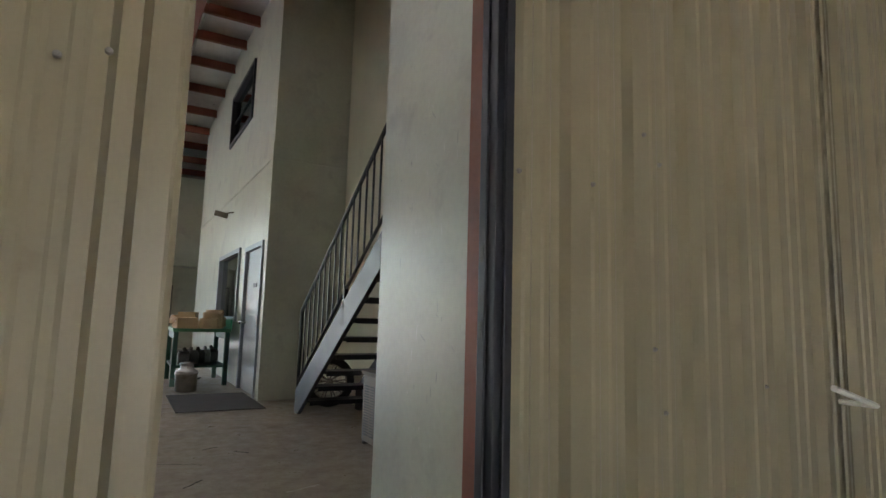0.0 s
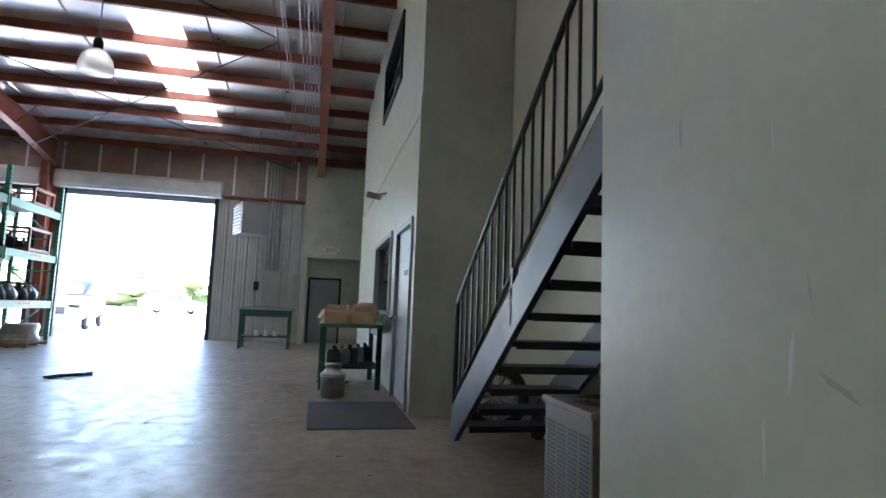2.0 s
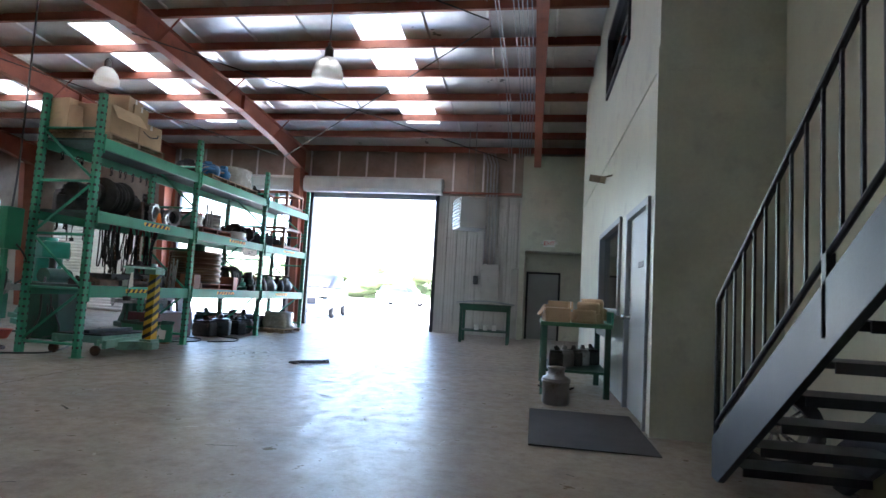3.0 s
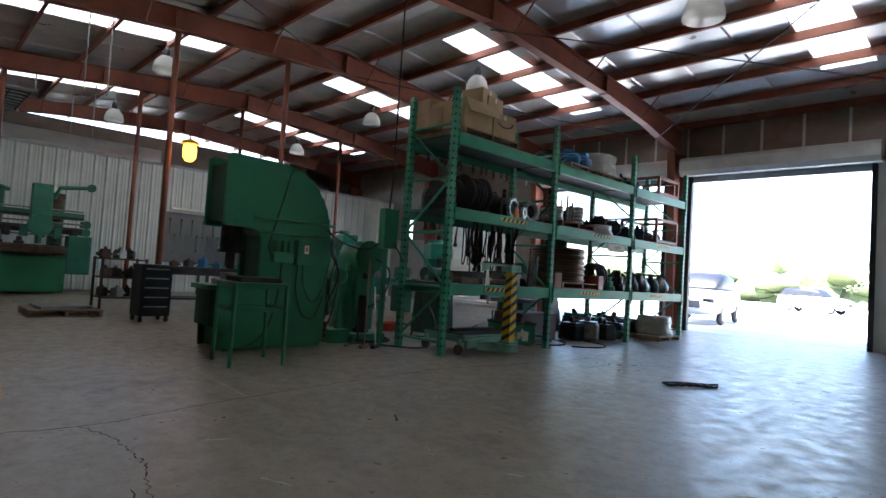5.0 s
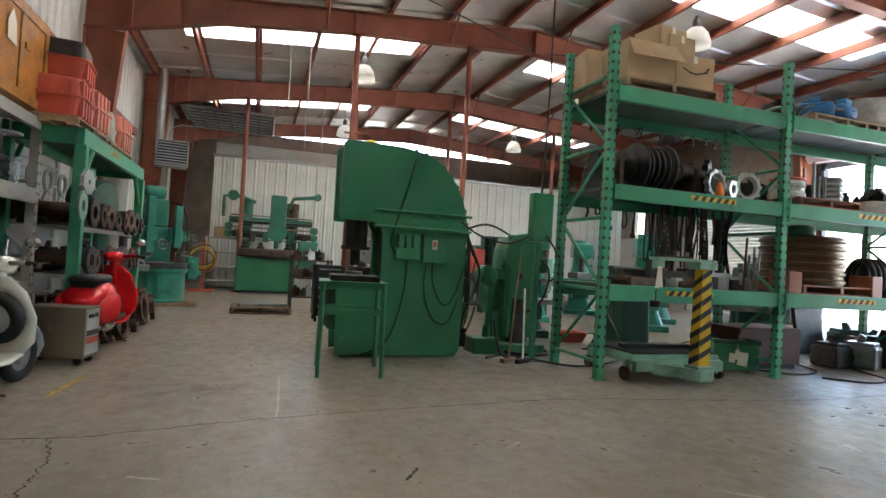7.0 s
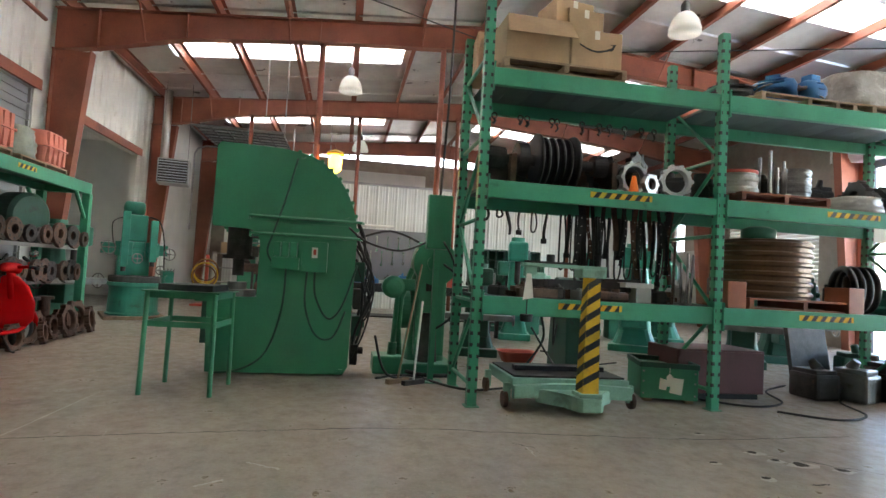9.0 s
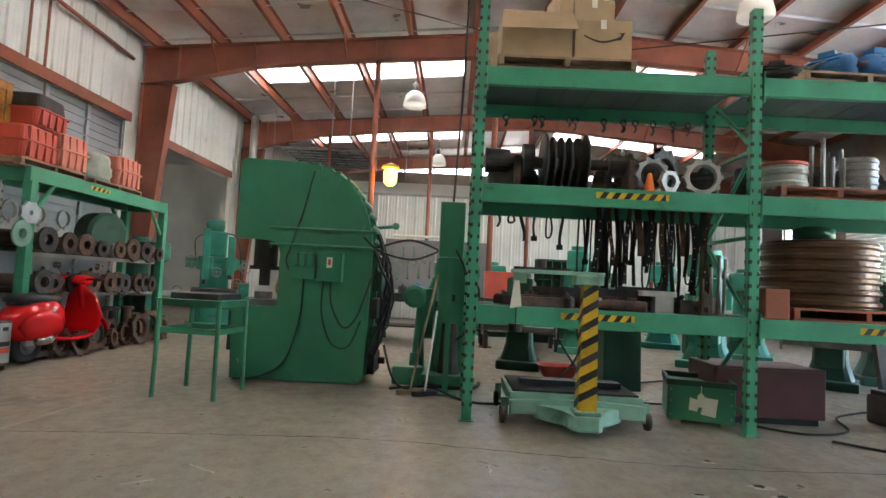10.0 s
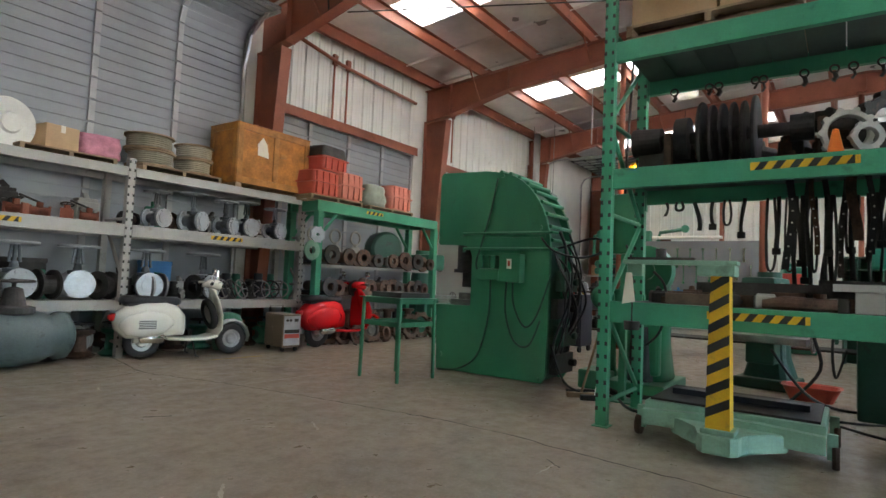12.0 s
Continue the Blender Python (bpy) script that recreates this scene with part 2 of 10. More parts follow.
def structure(name, bm, material, label, category, smooth=False):
    return tagged(part(name, bm, material, None, "", smooth), label, category, "", "structure")


def B():
    return bmesh.new()


def xform(bm, start, m):
    vs = bm.verts[start:] if isinstance(start, int) else start
    bmesh.ops.transform(bm, matrix=m, verts=vs)


def box(bm, x0, y0, z0, x1, y1, z1, bev=0.0, m=None):
    r = bmesh.ops.create_cube(bm, size=1.0)
    vs = r["verts"]
    t = Matrix.Translation(((x0 + x1) / 2, (y0 + y1) / 2, (z0 + z1) / 2)) @ Matrix.Diagonal((abs(x1 - x0), abs(y1 - y0), abs(z1 - z0), 1))
    bmesh.ops.transform(bm, matrix=t, verts=vs)
    if bev:
        es = list({e for v in vs for e in v.link_edges})
        r2 = bmesh.ops.bevel(bm, geom=es, offset=bev, segments=2, affect="EDGES", profile=0.6)
        vs = list({v for f in r2["faces"] for v in f.verts} | {v for v in vs if v.is_valid})
    if m is not None:
        bmesh.ops.transform(bm, matrix=m, verts=vs)
    return bm


def cyl(bm, p0, p1, r0, r1=None, seg=16, caps=True):
    p0, p1 = Vector(p0), Vector(p1)
    d = p1 - p0
    r1 = r0 if r1 is None else r1
    q = d.to_track_quat("Z", "Y").to_matrix().to_4x4()
    bmesh.ops.create_cone(bm, cap_ends=caps, segments=seg, radius1=max(r0, 1e-4), radius2=max(r1, 1e-4), depth=d.length, matrix=Matrix.Translation((p0 + p1) / 2) @ q)
    return bm


def ring(bm, c, axis, rad, r, seg=28, sec=8, sx=1.0):
    """A torus round c; sx squashes the section along the axis."""
    q = Vector(axis).to_track_quat("Z", "Y").to_matrix().to_4x4()
    m = Matrix.Translation(c) @ q
    vs = [[bm.verts.new(m @ Vector(((rad + r * math.cos(b)) * math.cos(a), (rad + r * math.cos(b)) * math.sin(a), r * sx * math.sin(b)))) for b in [2 * math.pi * j / sec for j in range(sec)]] for a in [2 * math.pi * i / seg for i in range(seg)]]
    for i in range(seg):
        for j in range(sec):
            bm.faces.new((vs[i][j], vs[(i + 1) % seg][j], vs[(i + 1) % seg][(j + 1) % sec], vs[i][(j + 1) % sec]))
    return bm


def lathe(bm, profile, m=None, seg=24, close=False):
    """Turns a profile of (radius, height) round z."""
    m = m or Matrix()
    rows = [[bm.verts.new(m @ Vector((r * math.cos(a), r * math.sin(a), z))) for a in [2 * math.pi * i / seg for i in range(seg)]] for r, z in profile]
    n = len(rows)
    for k in range(n if close else n - 1):
        a, b = rows[k], rows[(k + 1) % n]
        for i in range(seg):
            bm.faces.new((a[i], a[(i + 1) % seg], b[(i + 1) % seg], b[i]))
    if not close:
        if profile[0][0] > 0.002:
            bm.faces.new(list(reversed(rows[0])))
        if profile[-1][0] > 0.002:
            bm.faces.new(rows[-1])
    return bm


def prism(bm, pts, m, depth, bev=0.0):
    """Extrudes a flat outline (x, y) by depth along local z of m."""
    a = [bm.verts.new(m @ Vector((x, y, 0))) for x, y in pts]
    b = [bm.verts.new(m @ Vector((x, y, depth))) for x, y in pts]
    n = len(pts)
    fs = [bm.faces.new(list(reversed(a))), bm.faces.new(b)]
    for i in range(n):
        fs.append(bm.faces.new((a[i], a[(i + 1) % n], b[(i + 1) % n], b[i])))
    if bev:
        es = list(set(fs[0].edges) | set(fs[1].edges))
        bmesh.ops.bevel(bm, geom=es, offset=bev, segments=2, affect="EDGES", profile=0.6)
    return bm


def tube(bm, pts, r, seg=8, closed=False):
    """A round bar along a line of points."""
    P = [Vector(p) for p in pts]
    n = len(P)
    rows = []
    up = None
    for i, p in enumerate(P):
        a = P[(i - 1) % n] if closed else P[max(0, i - 1)]
        b = P[(i + 1) % n] if closed else P[min(n - 1, i + 1)]
        d = (b - a).normalized()
        if up is None:
            up = d.orthogonal().normalized()
        up = (up - d * up.dot(d))
        up = up.normalized() if up.length > 1e-5 else d.orthogonal().normalized()
        s = d.cross(up)
        rows.append([bm.verts.new(p + r * (math.cos(t) * up + math.sin(t) * s)) for t in [2 * math.pi * k / seg for k in range(seg)]])
    for i in range(n if closed else n - 1):
        a, b = rows[i], rows[(i + 1) % n]
        for k in range(seg):
            bm.faces.new((a[k], a[(k + 1) % seg], b[(k + 1) % seg], b[k]))
    if not closed:
        bm.faces.new(list(reversed(rows[0])))
        bm.faces.new(rows[-1])
    return bm


def curve_pts(pts, n=6):
    """Catmull-Rom points through pts."""
    P = [Vector(p) for p in pts]
    out = []
    for i in range(len(P) - 1):
        a, b, c, d = P[max(0, i - 1)], P[i], P[i + 1], P[min(len(P) - 1, i + 2)]
        for k in range(n):
            t = k / n
            out.append(0.5 * ((2 * b) + (c - a) * t + (2 * a - 5 * b + 4 * c - d) * t * t + (3 * b - a - 3 * c + d) * t ** 3))
    return out + [P[-1]]


def loft(bm, rings, caps=True):
    """Skins rings of equal point counts."""
    rows = [[bm.verts.new(p) for p in r] for r in rings]
    n = len(rows[0])
    for a, b in zip(rows, rows[1:]):
        for k in range(n):
            bm.faces.new((a[k], a[(k + 1) % n], b[(k + 1) % n], b[k]))
    if caps:
        bm.faces.new(list(reversed(rows[0])))
        bm.faces.new(rows[-1])
    return bm


def oval(c, u, v, a, b, n=14, p=2.6):
    """A superellipse ring round c in the plane of u and v."""
    c, u, v = Vector(c), Vector(u), Vector(v)
    out = []
    for i in range(n):
        t = 2 * math.pi * i / n
        ct, st = math.cos(t), math.sin(t)
        out.append(c + u * a * math.copysign(abs(ct) ** (2 / p), ct) + v * b * math.copysign(abs(st) ** (2 / p), st))
    return out


def ribbed(bm, length, height, m, pitch=0.305, rise=0.032, minor=True, thick=0.004, low=0.006):
    """A profiled metal sheet: length along local x, height along local z, ribs towards local -y."""
    pro = []
    x = 0.0
    while x < length + 1e-6:
        pro += [(x, 0), (x + 0.35 * pitch - 0.03, 0)] if not minor else [(x, 0), (x + pitch * 0.20, 0), (x + pitch * 0.23, -low), (x + pitch * 0.30, -low), (x + pitch * 0.34, 0), (x + pitch * 0.46, 0), (x + pitch * 0.49, -low), (x + pitch * 0.56, -low), (x + pitch * 0.60, 0)]
        pro += [(x + pitch * 0.72, 0), (x + pitch * 0.785, -rise), (x + pitch * 0.92, -rise), (x + pitch * 0.985, 0)]
        x += pitch
    cut = []
    for a in pro:
        if a[0] <= length:
            cut.append(a)
    cut.append((length, 0))
    lo = [bm.verts.new(m @ Vector((a, b, 0))) for a, b in cut]
    hi = [bm.verts.new(m @ Vector((a, b, height))) for a, b in cut]
    for i in range(len(cut) - 1):
        bm.faces.new((lo[i], lo[i + 1], hi[i + 1], hi[i]))
    lo2 = [bm.verts.new(m @ Vector((a, b + thick, 0))) for a, b in cut]
    hi2 = [bm.verts.new(m @ Vector((a, b + thick, height))) for a, b in cut]
    for i in range(len(cut) - 1):
        bm.faces.new((lo2[i + 1], lo2[i], hi2[i], hi2[i + 1]))
    n = len(cut) - 1
    bm.faces.new((lo[0], hi[0], hi2[0], lo2[0]))
    bm.faces.new((lo[n], lo2[n], hi2[n], hi[n]))
    for i in range(n):
        bm.faces.new((hi[i], hi[i + 1], hi2[i + 1], hi2[i]))
        bm.faces.new((lo[i], lo2[i], lo2[i + 1], lo[i + 1]))
    return bm

# ---- structure ----
FAR, NEAR, WEST = 23.22, 6.75, -24.0
RIDGE = 15.1


def roof_z(y):
    return 6.32 - 0.083 * abs(y - RIDGE)


bm = B()
box(bm, WEST, 2.0, -0.25, 6.5, FAR + 0.25, 0.0)
structure("floor", bm, CONCRETE, "worn grey brown concrete workshop floor with stains and cracks", "floor")

bm = B()
box(bm, -400, FAR + 0.25, -0.4, 400, 400, -0.03)
box(bm, -400, -400, -0.4, 400, 2.0, -0.03)
box(bm, -400, 2.0, -0.4, WEST, FAR + 0.25, -0.03)
box(bm, 6.5, 2.0, -0.4, 400, FAR + 0.25, -0.03)
structure("ground", bm, ASPHALT, "pale sunlit concrete yard outside the workshop", "ground")

# roof: insulation facing between openings for the translucent strips
STRIPS = [-2.1, -8.1, -13.0, -18.85]
PURLINS = [NEAR + 0.3 + 1.235 * k for k in range(14)]


def slab(bm, x0, x1, y0, y1, t=0.06):
    """A sloping roof slab between two places on one side of the ridge."""
    pro = [(y0, roof_z(y0)), (y1, roof_z(y1)), (y1, roof_z(y1) + t), (y0, roof_z(y0) + t)]
    a = [bm.verts.new((x0, y, z)) for y, z in pro]
    b = [bm.verts.new((x1, y, z)) for y, z in pro]
    bm.faces.new(list(reversed(a)))
    bm.faces.new(b)
    for i in range(4):
        bm.faces.new((a[i], a[(i + 1) % 4], b[(i + 1) % 4], b[i]))


bm = B()
edges = sorted([WEST - 0.3, 6.5] + [s - 0.46 for s in STRIPS] + [s + 0.46 for s in STRIPS])
for i, (a, b) in enumerate(zip(edges, edges[1:])):
    if i % 2 == 0:
        slab(bm, a, b, 2.0, RIDGE)
        slab(bm, a, b, RIDGE, FAR + 0.5)
    else:
        slab(bm, a, b, 2.0, 8.0)
        slab(bm, a, b, 13.05, RIDGE)
        slab(bm, a, b, RIDGE, 16.1)
        slab(bm, a, b, 21.3, FAR + 0.5)
# drooping facing seams between the purlins
random.seed(4)
for x in [WEST + 0.9 + 1.22 * k for k in range(25)]:
    if min(abs(x - s) for s in STRIPS) < 0.6:
        continue
    for y0, y1 in ((NEAR, RIDGE), (RIDGE, FAR)):
        pro = [(y0, roof_z(y0) - 0.012), (y1, roof_z(y1) - 0.012)]
        w = 0.035
        vs = [bm.verts.new(v) for v in ((x - w, y0, roof_z(y0) + 0.004), (x, y0, roof_z(y0) - 0.03), (x + w, y0, roof_z(y0) + 0.004), (x - w, y1, roof_z(y1) + 0.004), (x, y1, roof_z(y1) - 0.03), (x + w, y1, roof_z(y1) + 0.004))]
        bm.faces.new((vs[0], vs[3], vs[4], vs[1]))
        bm.faces.new((vs[1], vs[4], vs[5], vs[2]))
        bm.faces.new((vs[0], vs[2], vs[5], vs[3]))
structure("ceiling", bm, FOIL, "silvery foil-faced roof insulation with seams", "ceiling")

for s in STRIPS:
    for y0, y1 in ((8.0, 13.05), (16.1, 21.3)):
        sk = None
        n = 4
        for k in range(n):
            a, b = y0 + (y1 - y0) * k / n, y0 + (y1 - y0) * (k + 1) / n
            bm = B()
            slab(bm, s - 0.475, s + 0.475, a - 0.015, b + 0.015, 0.006)
            bmesh.ops.translate(bm, verts=bm.verts[:], vec=(0, 0, 0.02 + 0.008 * (k % 2)))
            if sk is None:
                sk = tagged(new("skylight_1"), "row of bright translucent roof panels", "skylight", "roof skylights", "structure")
            part("pane", bm, SKYLIGHT, sk)

# frames: tapered red columns and rafters in planes of constant x
FRAMES = [1.05, -6.25, -10.8, -16.0, -21.2]


def ibeam(bm, x, line, w=0.2, tf=0.016, tw=0.012):
    """line: (y, z, depth below) points; a rafter of varying depth whose top follows the line."""
    for (ya, za, da), (yb, zb, db) in zip(line, line[1:]):
        def quad(x0, x1, a0, a1, b0, b1):
            v = [bm.verts.new(p) for p in ((x0, *a0), (x0, *a1), (x1, *a1), (x1, *a0), (x0, *b0), (x0, *b1), (x1, *b1), (x1, *b0))]
            for f in ((0, 1, 2, 3), (7, 6, 5, 4), (0, 4, 5, 1), (1, 5, 6, 2), (2, 6, 7, 3), (3, 7, 4, 0)):
                bm.faces.new([v[k] for k in f])
        quad(x - w / 2, x + w / 2, (ya, za), (ya, za - tf), (yb, zb), (yb, zb - tf))
        quad(x - w / 2, x + w / 2, (ya, za - da), (ya, za - da + tf), (yb, zb - db), (yb, zb - db + tf))
        quad(x - tw / 2, x + tw / 2, (ya, za - tf), (ya, za - da + tf), (yb, zb - tf), (yb, zb - db + tf))


def column(bm, x, y_out, sgn, z_top, w=0.2):
    """A tapered wall column whose inner flange leans in."""
    d0, d1 = 0.25, 0.62
    box(bm, x - w / 2, min(y_out, y_out + sgn * 0.016), 0, x + w / 2, max(y_out, y_out + sgn * 0.016), z_top)
    v = [bm.verts.new(p) for p in ((x - w / 2, y_out + sgn * d0, 0), (x + w / 2, y_out + sgn * d0, 0), (x + w / 2, y_out + sgn * d1, z_top), (x - w / 2, y_out + sgn * d1, z_top),
                                   (x - w / 2, y_out + sgn * (d0 - 0.018), 0), (x + w / 2, y_out + sgn * (d0 - 0.018), 0), (x + w / 2, y_out + sgn * (d1 - 0.018), z_top), (x - w / 2, y_out + sgn * (d1 - 0.018), z_top))]
    for f in ((0, 1, 2, 3), (7, 6, 5, 4), (0, 4, 5, 1), (1, 5, 6, 2), (2, 6, 7, 3), (3, 7, 4, 0)):
        bm.faces.new([v[k] for k in f])
    v = [bm.verts.new(p) for p in ((x - 0.006, y_out, 0), (x - 0.006, y_out + sgn * d0, 0), (x - 0.006, y_out + sgn * d1, z_top), (x - 0.006, y_out, z_top), (x + 0.006, y_out, 0), (x + 0.006, y_out + sgn * d0, 0), (x + 0.006, y_out + sgn * d1, z_top), (x + 0.006, y_out, z_top))]
    for f in ((0, 1, 2, 3), (7, 6, 5, 4)):
        bm.faces.new([v[k] for k in f])


PD = 0.2
for x in FRAMES:
    fr = tagged(new("steel_frame"), "red oxide painted steel portal frame with tapered rafters", "steel frame", "portal frames", "structure")
    bm = B()
    pts = [(NEAR + 0.05, 0.75), (NEAR + 0.75, 0.7), (NEAR + 2.2, 0.48), (11.3, 0.42), (RIDGE, 0.5), (19.0, 0.42), (FAR - 2.2, 0.5), (FAR - 0.1, 0.72)]
    ibeam(bm, x, [(y, roof_z(y) - PD, d) for y, d in pts])
    part("rafter", bm, PRIMER, fr)
    if x < -1:
        bm = B()
        column(bm, x, NEAR + 0.06, 1, roof_z(NEAR + 0.3) - PD - 0.74)
        part("column", bm, PRIMER, fr)
    if x > 0:
        continue
    bm = B()
    column(bm, x, FAR - 0.06, -1, roof_z(FAR - 0.3) - PD - 0.71)
    part("column", bm, PRIMER, fr)
    # bolted splice stiffeners
    for y in (NEAR + 0.75, NEAR + 2.2, 11.3, RIDGE, 19.0):
        bm = B()
        d = dict(pts)[y]
        box(bm, x - 0.095, y - 0.008, roof_z(y) - PD - d - 0.02, x + 0.095, y + 0.008, roof_z(y) - PD)
        part("stiffener", bm, PRIMER, fr)
    # flange braces up to the purlins
    for y in PURLINS[1:-1:2]:
        if x > -1 and y < 9:
            continue
        bm = B()
        d = np.interp(y, [p[0] for p in pts], [p[1] for p in pts])
        cyl(bm, (x + 0.08, y, roof_z(y) - PD - d), (x + 0.55, y, roof_z(y) - 0.16), 0.018, seg=6)
        cyl(bm, (x - 0.08, y, roof_z(y) - PD - d), (x - 0.55, y, roof_z(y) - 0.16), 0.018, seg=6)
        part("brace", bm, PRIMER, fr)

for y in PURLINS:
    bm = B()
    z = roof_z(y)
    x0, x1 = WEST, 6.4
    box(bm, x0, y - 0.004, z - PD, x1, y + 0.004, z - 0.004)
    box(bm, x0, y - 0.07, z - PD, x1, y, z - PD + 0.006)
    box(bm, x0, y, z - 0.012, x1, y + 0.07, z - 0.005)
    structure("roof_purlin", bm, PRIMER, "red oxide steel roof purlin", "purlin")

# pipe columns under the rafters
for x, y in ((-10.8, 11.36), (-10.8, 13.66), (-16.0, 9.3), (-16.0, 12.2), (-16.0, 15.0), (-16.0, 18.5)):
    bm = B()
    zt = roof_z(y) - PD - 0.43
    cyl(bm, (x, y, 0), (x, y, zt), 0.055, seg=14)
    box(bm, x - 0.12, y - 0.12, 0, x + 0.12, y + 0.12, 0.015)
    box(bm, x - 0.1, y - 0.1, zt - 0.012, x + 0.1, y + 0.1, zt)
    structure("pipe_column", bm, PRIMER, "slender red oxide steel pipe column", "column", True)

# far wall with two roll-up door openings
D1, D2, DH = (-6.0, -1.88), (-10.6, -6.6), 4.17
D3 = (-15.2, -11.9)
WIN = (-18.0, -17.4, 1.7, 3.6)


def wall_y(name, y, t, xs, z1, material, label, holes):
    bm = B()
    cuts = sorted({xs[0], xs[1]} | {h[0] for h in holes} | {h[1] for h in holes})
    for a, b in zip(cuts, cuts[1:]):
        hs = [h for h in holes if h[0] <= a + 1e-6 and h[1] >= b - 1e-6]
        if not hs:
            box(bm, a, y, 0, b, y + t, z1)
        else:
            if hs[0][2] > 0:
                box(bm, a, y, 0, b, y + t, hs[0][2])
            box(bm, a, y, hs[0][3], b, y + t, z1)
    return structure(name, bm, material, label, "wall")


wall_y("wall_far", FAR, 0.2, (WEST, 6.5), 5.75, FOIL_WALL, "metal wall lined with crinkled foil insulation", [(*D1, 0, DH), (*D2, 0, DH), (*D3, 0, 3.2), WIN])
bm = B()
ribbed(bm, 2.75, 4.15, pose(D1[1] + 0.02, FAR - 0.02, 0.0))
structure("wall_far_liner", bm, LINER, "white ribbed liner sheet beside the roll-up door", "wall panel")
for x0, x1 in ((D2[1] + 0.0, D1[0] - 0.0), (WEST, D3[0] - 0.05)):
    bm = B()
    ribbed(bm, x1 - x0, 3.6, pose(x0, FAR - 0.02, 0.0)) if x1 - x0 > 1 and x0 > -20 else box(bm, x0, FAR - 0.03, 0, x1, FAR - 0.005, 2.4)
    structure("wall_far_liner", bm, LINER, "white liner sheet on the far wall", "wall panel")
for z in (4.2,):
    bm = B()
    box(bm, -10.6, FAR - 0.16, z, 0.6, FAR - 0.02, z + 0.05)
    structure("wall_girt", bm, PRIMER, "red oxide steel wall girt", "girt")
# insulation seams with bright tape
for k in range(14):
    x = -11.6 + 0.92 * k
    bm = B()
    box(bm, x - 0.03, FAR - 0.012, 4.3, x + 0.03, FAR - 0.006, 5.6)
    structure("insulation_seam", bm, FOIL, "shiny tape seam on the wall insulation", "tape")

for dx in (D1, D2):
    rd = tagged(new("door_1"), "raised roll-up door with white barrel cover and dark guides", "roll-up door", "roll-up doors", "structure")
    bm = B()
    prism(bm, [(0.0, 0.0), (0.34, -0.02), (0.42, 0.1), (0.42, 0.36), (0.32, 0.46), (0.0, 0.46)], Matrix.Translation((dx[0] - 0.12, FAR - 0.02, DH - 0.02)) @ Matrix(((0, 0, 1, 0), (-1, 0, 0, 0), (0, 1, 0, 0), (0, 0, 0, 1))), dx[1] - dx[0] + 0.24)
    part("barrel_cover", bm, WHITE, rd)
    bm = B()
    box(bm, dx[0], FAR + 0.02, DH - 0.14, dx[1], FAR + 0.07, DH + 0.02)
    box(bm, dx[0], FAR + 0.0, DH - 0.18, dx[1], FAR + 0.09, DH - 0.12)
    part("bottom_bar", bm, TRIMBLUE, rd)
    for x in dx:
        bm = B()
        s = 1 if x == dx[0] else -1
        box(bm, x - 0.09 * (s < 0) - 0.02 * (s > 0), FAR - 0.04, 0, x + 0.09 * (s > 0) + 0.02 * (s < 0), FAR + 0.10, DH)
        part("guide", bm, DARKSTEEL, rd)
# closed shutter
bm = B()
for k in range(32):
    z = 0.1 * k
    prism(bm, [(0, 0.0), (0.022, 0.02), (0.03, 0.05), (0.022, 0.085), (0, 0.0985)], Matrix.Translation((D3[0], FAR + 0.08, z)) @ Matrix(((0, 0, 1, 0), (-1, 0, 0, 0), (0, 1, 0, 0), (0, 0, 0, 1))), D3[1] - D3[0])
structure("door_2", bm, WHITE_SHEET, "closed white slatted roller shutter", "shutter")
w = tagged(new("window_1"), "narrow bright window in the far wall", "window", "", "structure")
bm = B()
for a, b, c, d in ((WIN[0], WIN[0] + 0.04, WIN[2], WIN[3]), (WIN[1] - 0.04, WIN[1], WIN[2], WIN[3]), (WIN[0], WIN[1], WIN[2], WIN[2] + 0.04), (WIN[0], WIN[1], WIN[3] - 0.04, WIN[3])):
    box(bm, a, FAR + 0.06, c, b, FAR + 0.12, d)
part("window_frame", bm, WHITE, w)
bm = B()
box(bm, WIN[0] + 0.04, FAR + 0.085, WIN[2] + 0.04, WIN[1] - 0.04, FAR + 0.091, WIN[3] - 0.04)
part("pane", bm, GLASS, w).visible_shadow = False

# side wall behind the shelves: columns, girts, sectional doors, ribbed liner above
SD1, SD2, PASS = (-6.05, -0.4), (-10.5, -6.5), (-15.4, -10.95)
bm = B()
for a, b, z0, z1 in ((-0.4, 0.0, 0, 5.7), (-6.5, -6.05, 0, 5.7), (-10.95, -10.5, 0, 5.7), (-10.5, -6.5, 3.9, 5.7), (-6.05, -0.4, 5.35, 5.7), (PASS[0], PASS[1], 3.75, 5.7), (WEST, PASS[0], 0, 5.7)):
    box(bm, a, NEAR - 0.22, z0, b, NEAR - 0.06, z1)
structure("wall_side", bm, WHITE_SHEET, "metal side wall of the workshop", "wall")
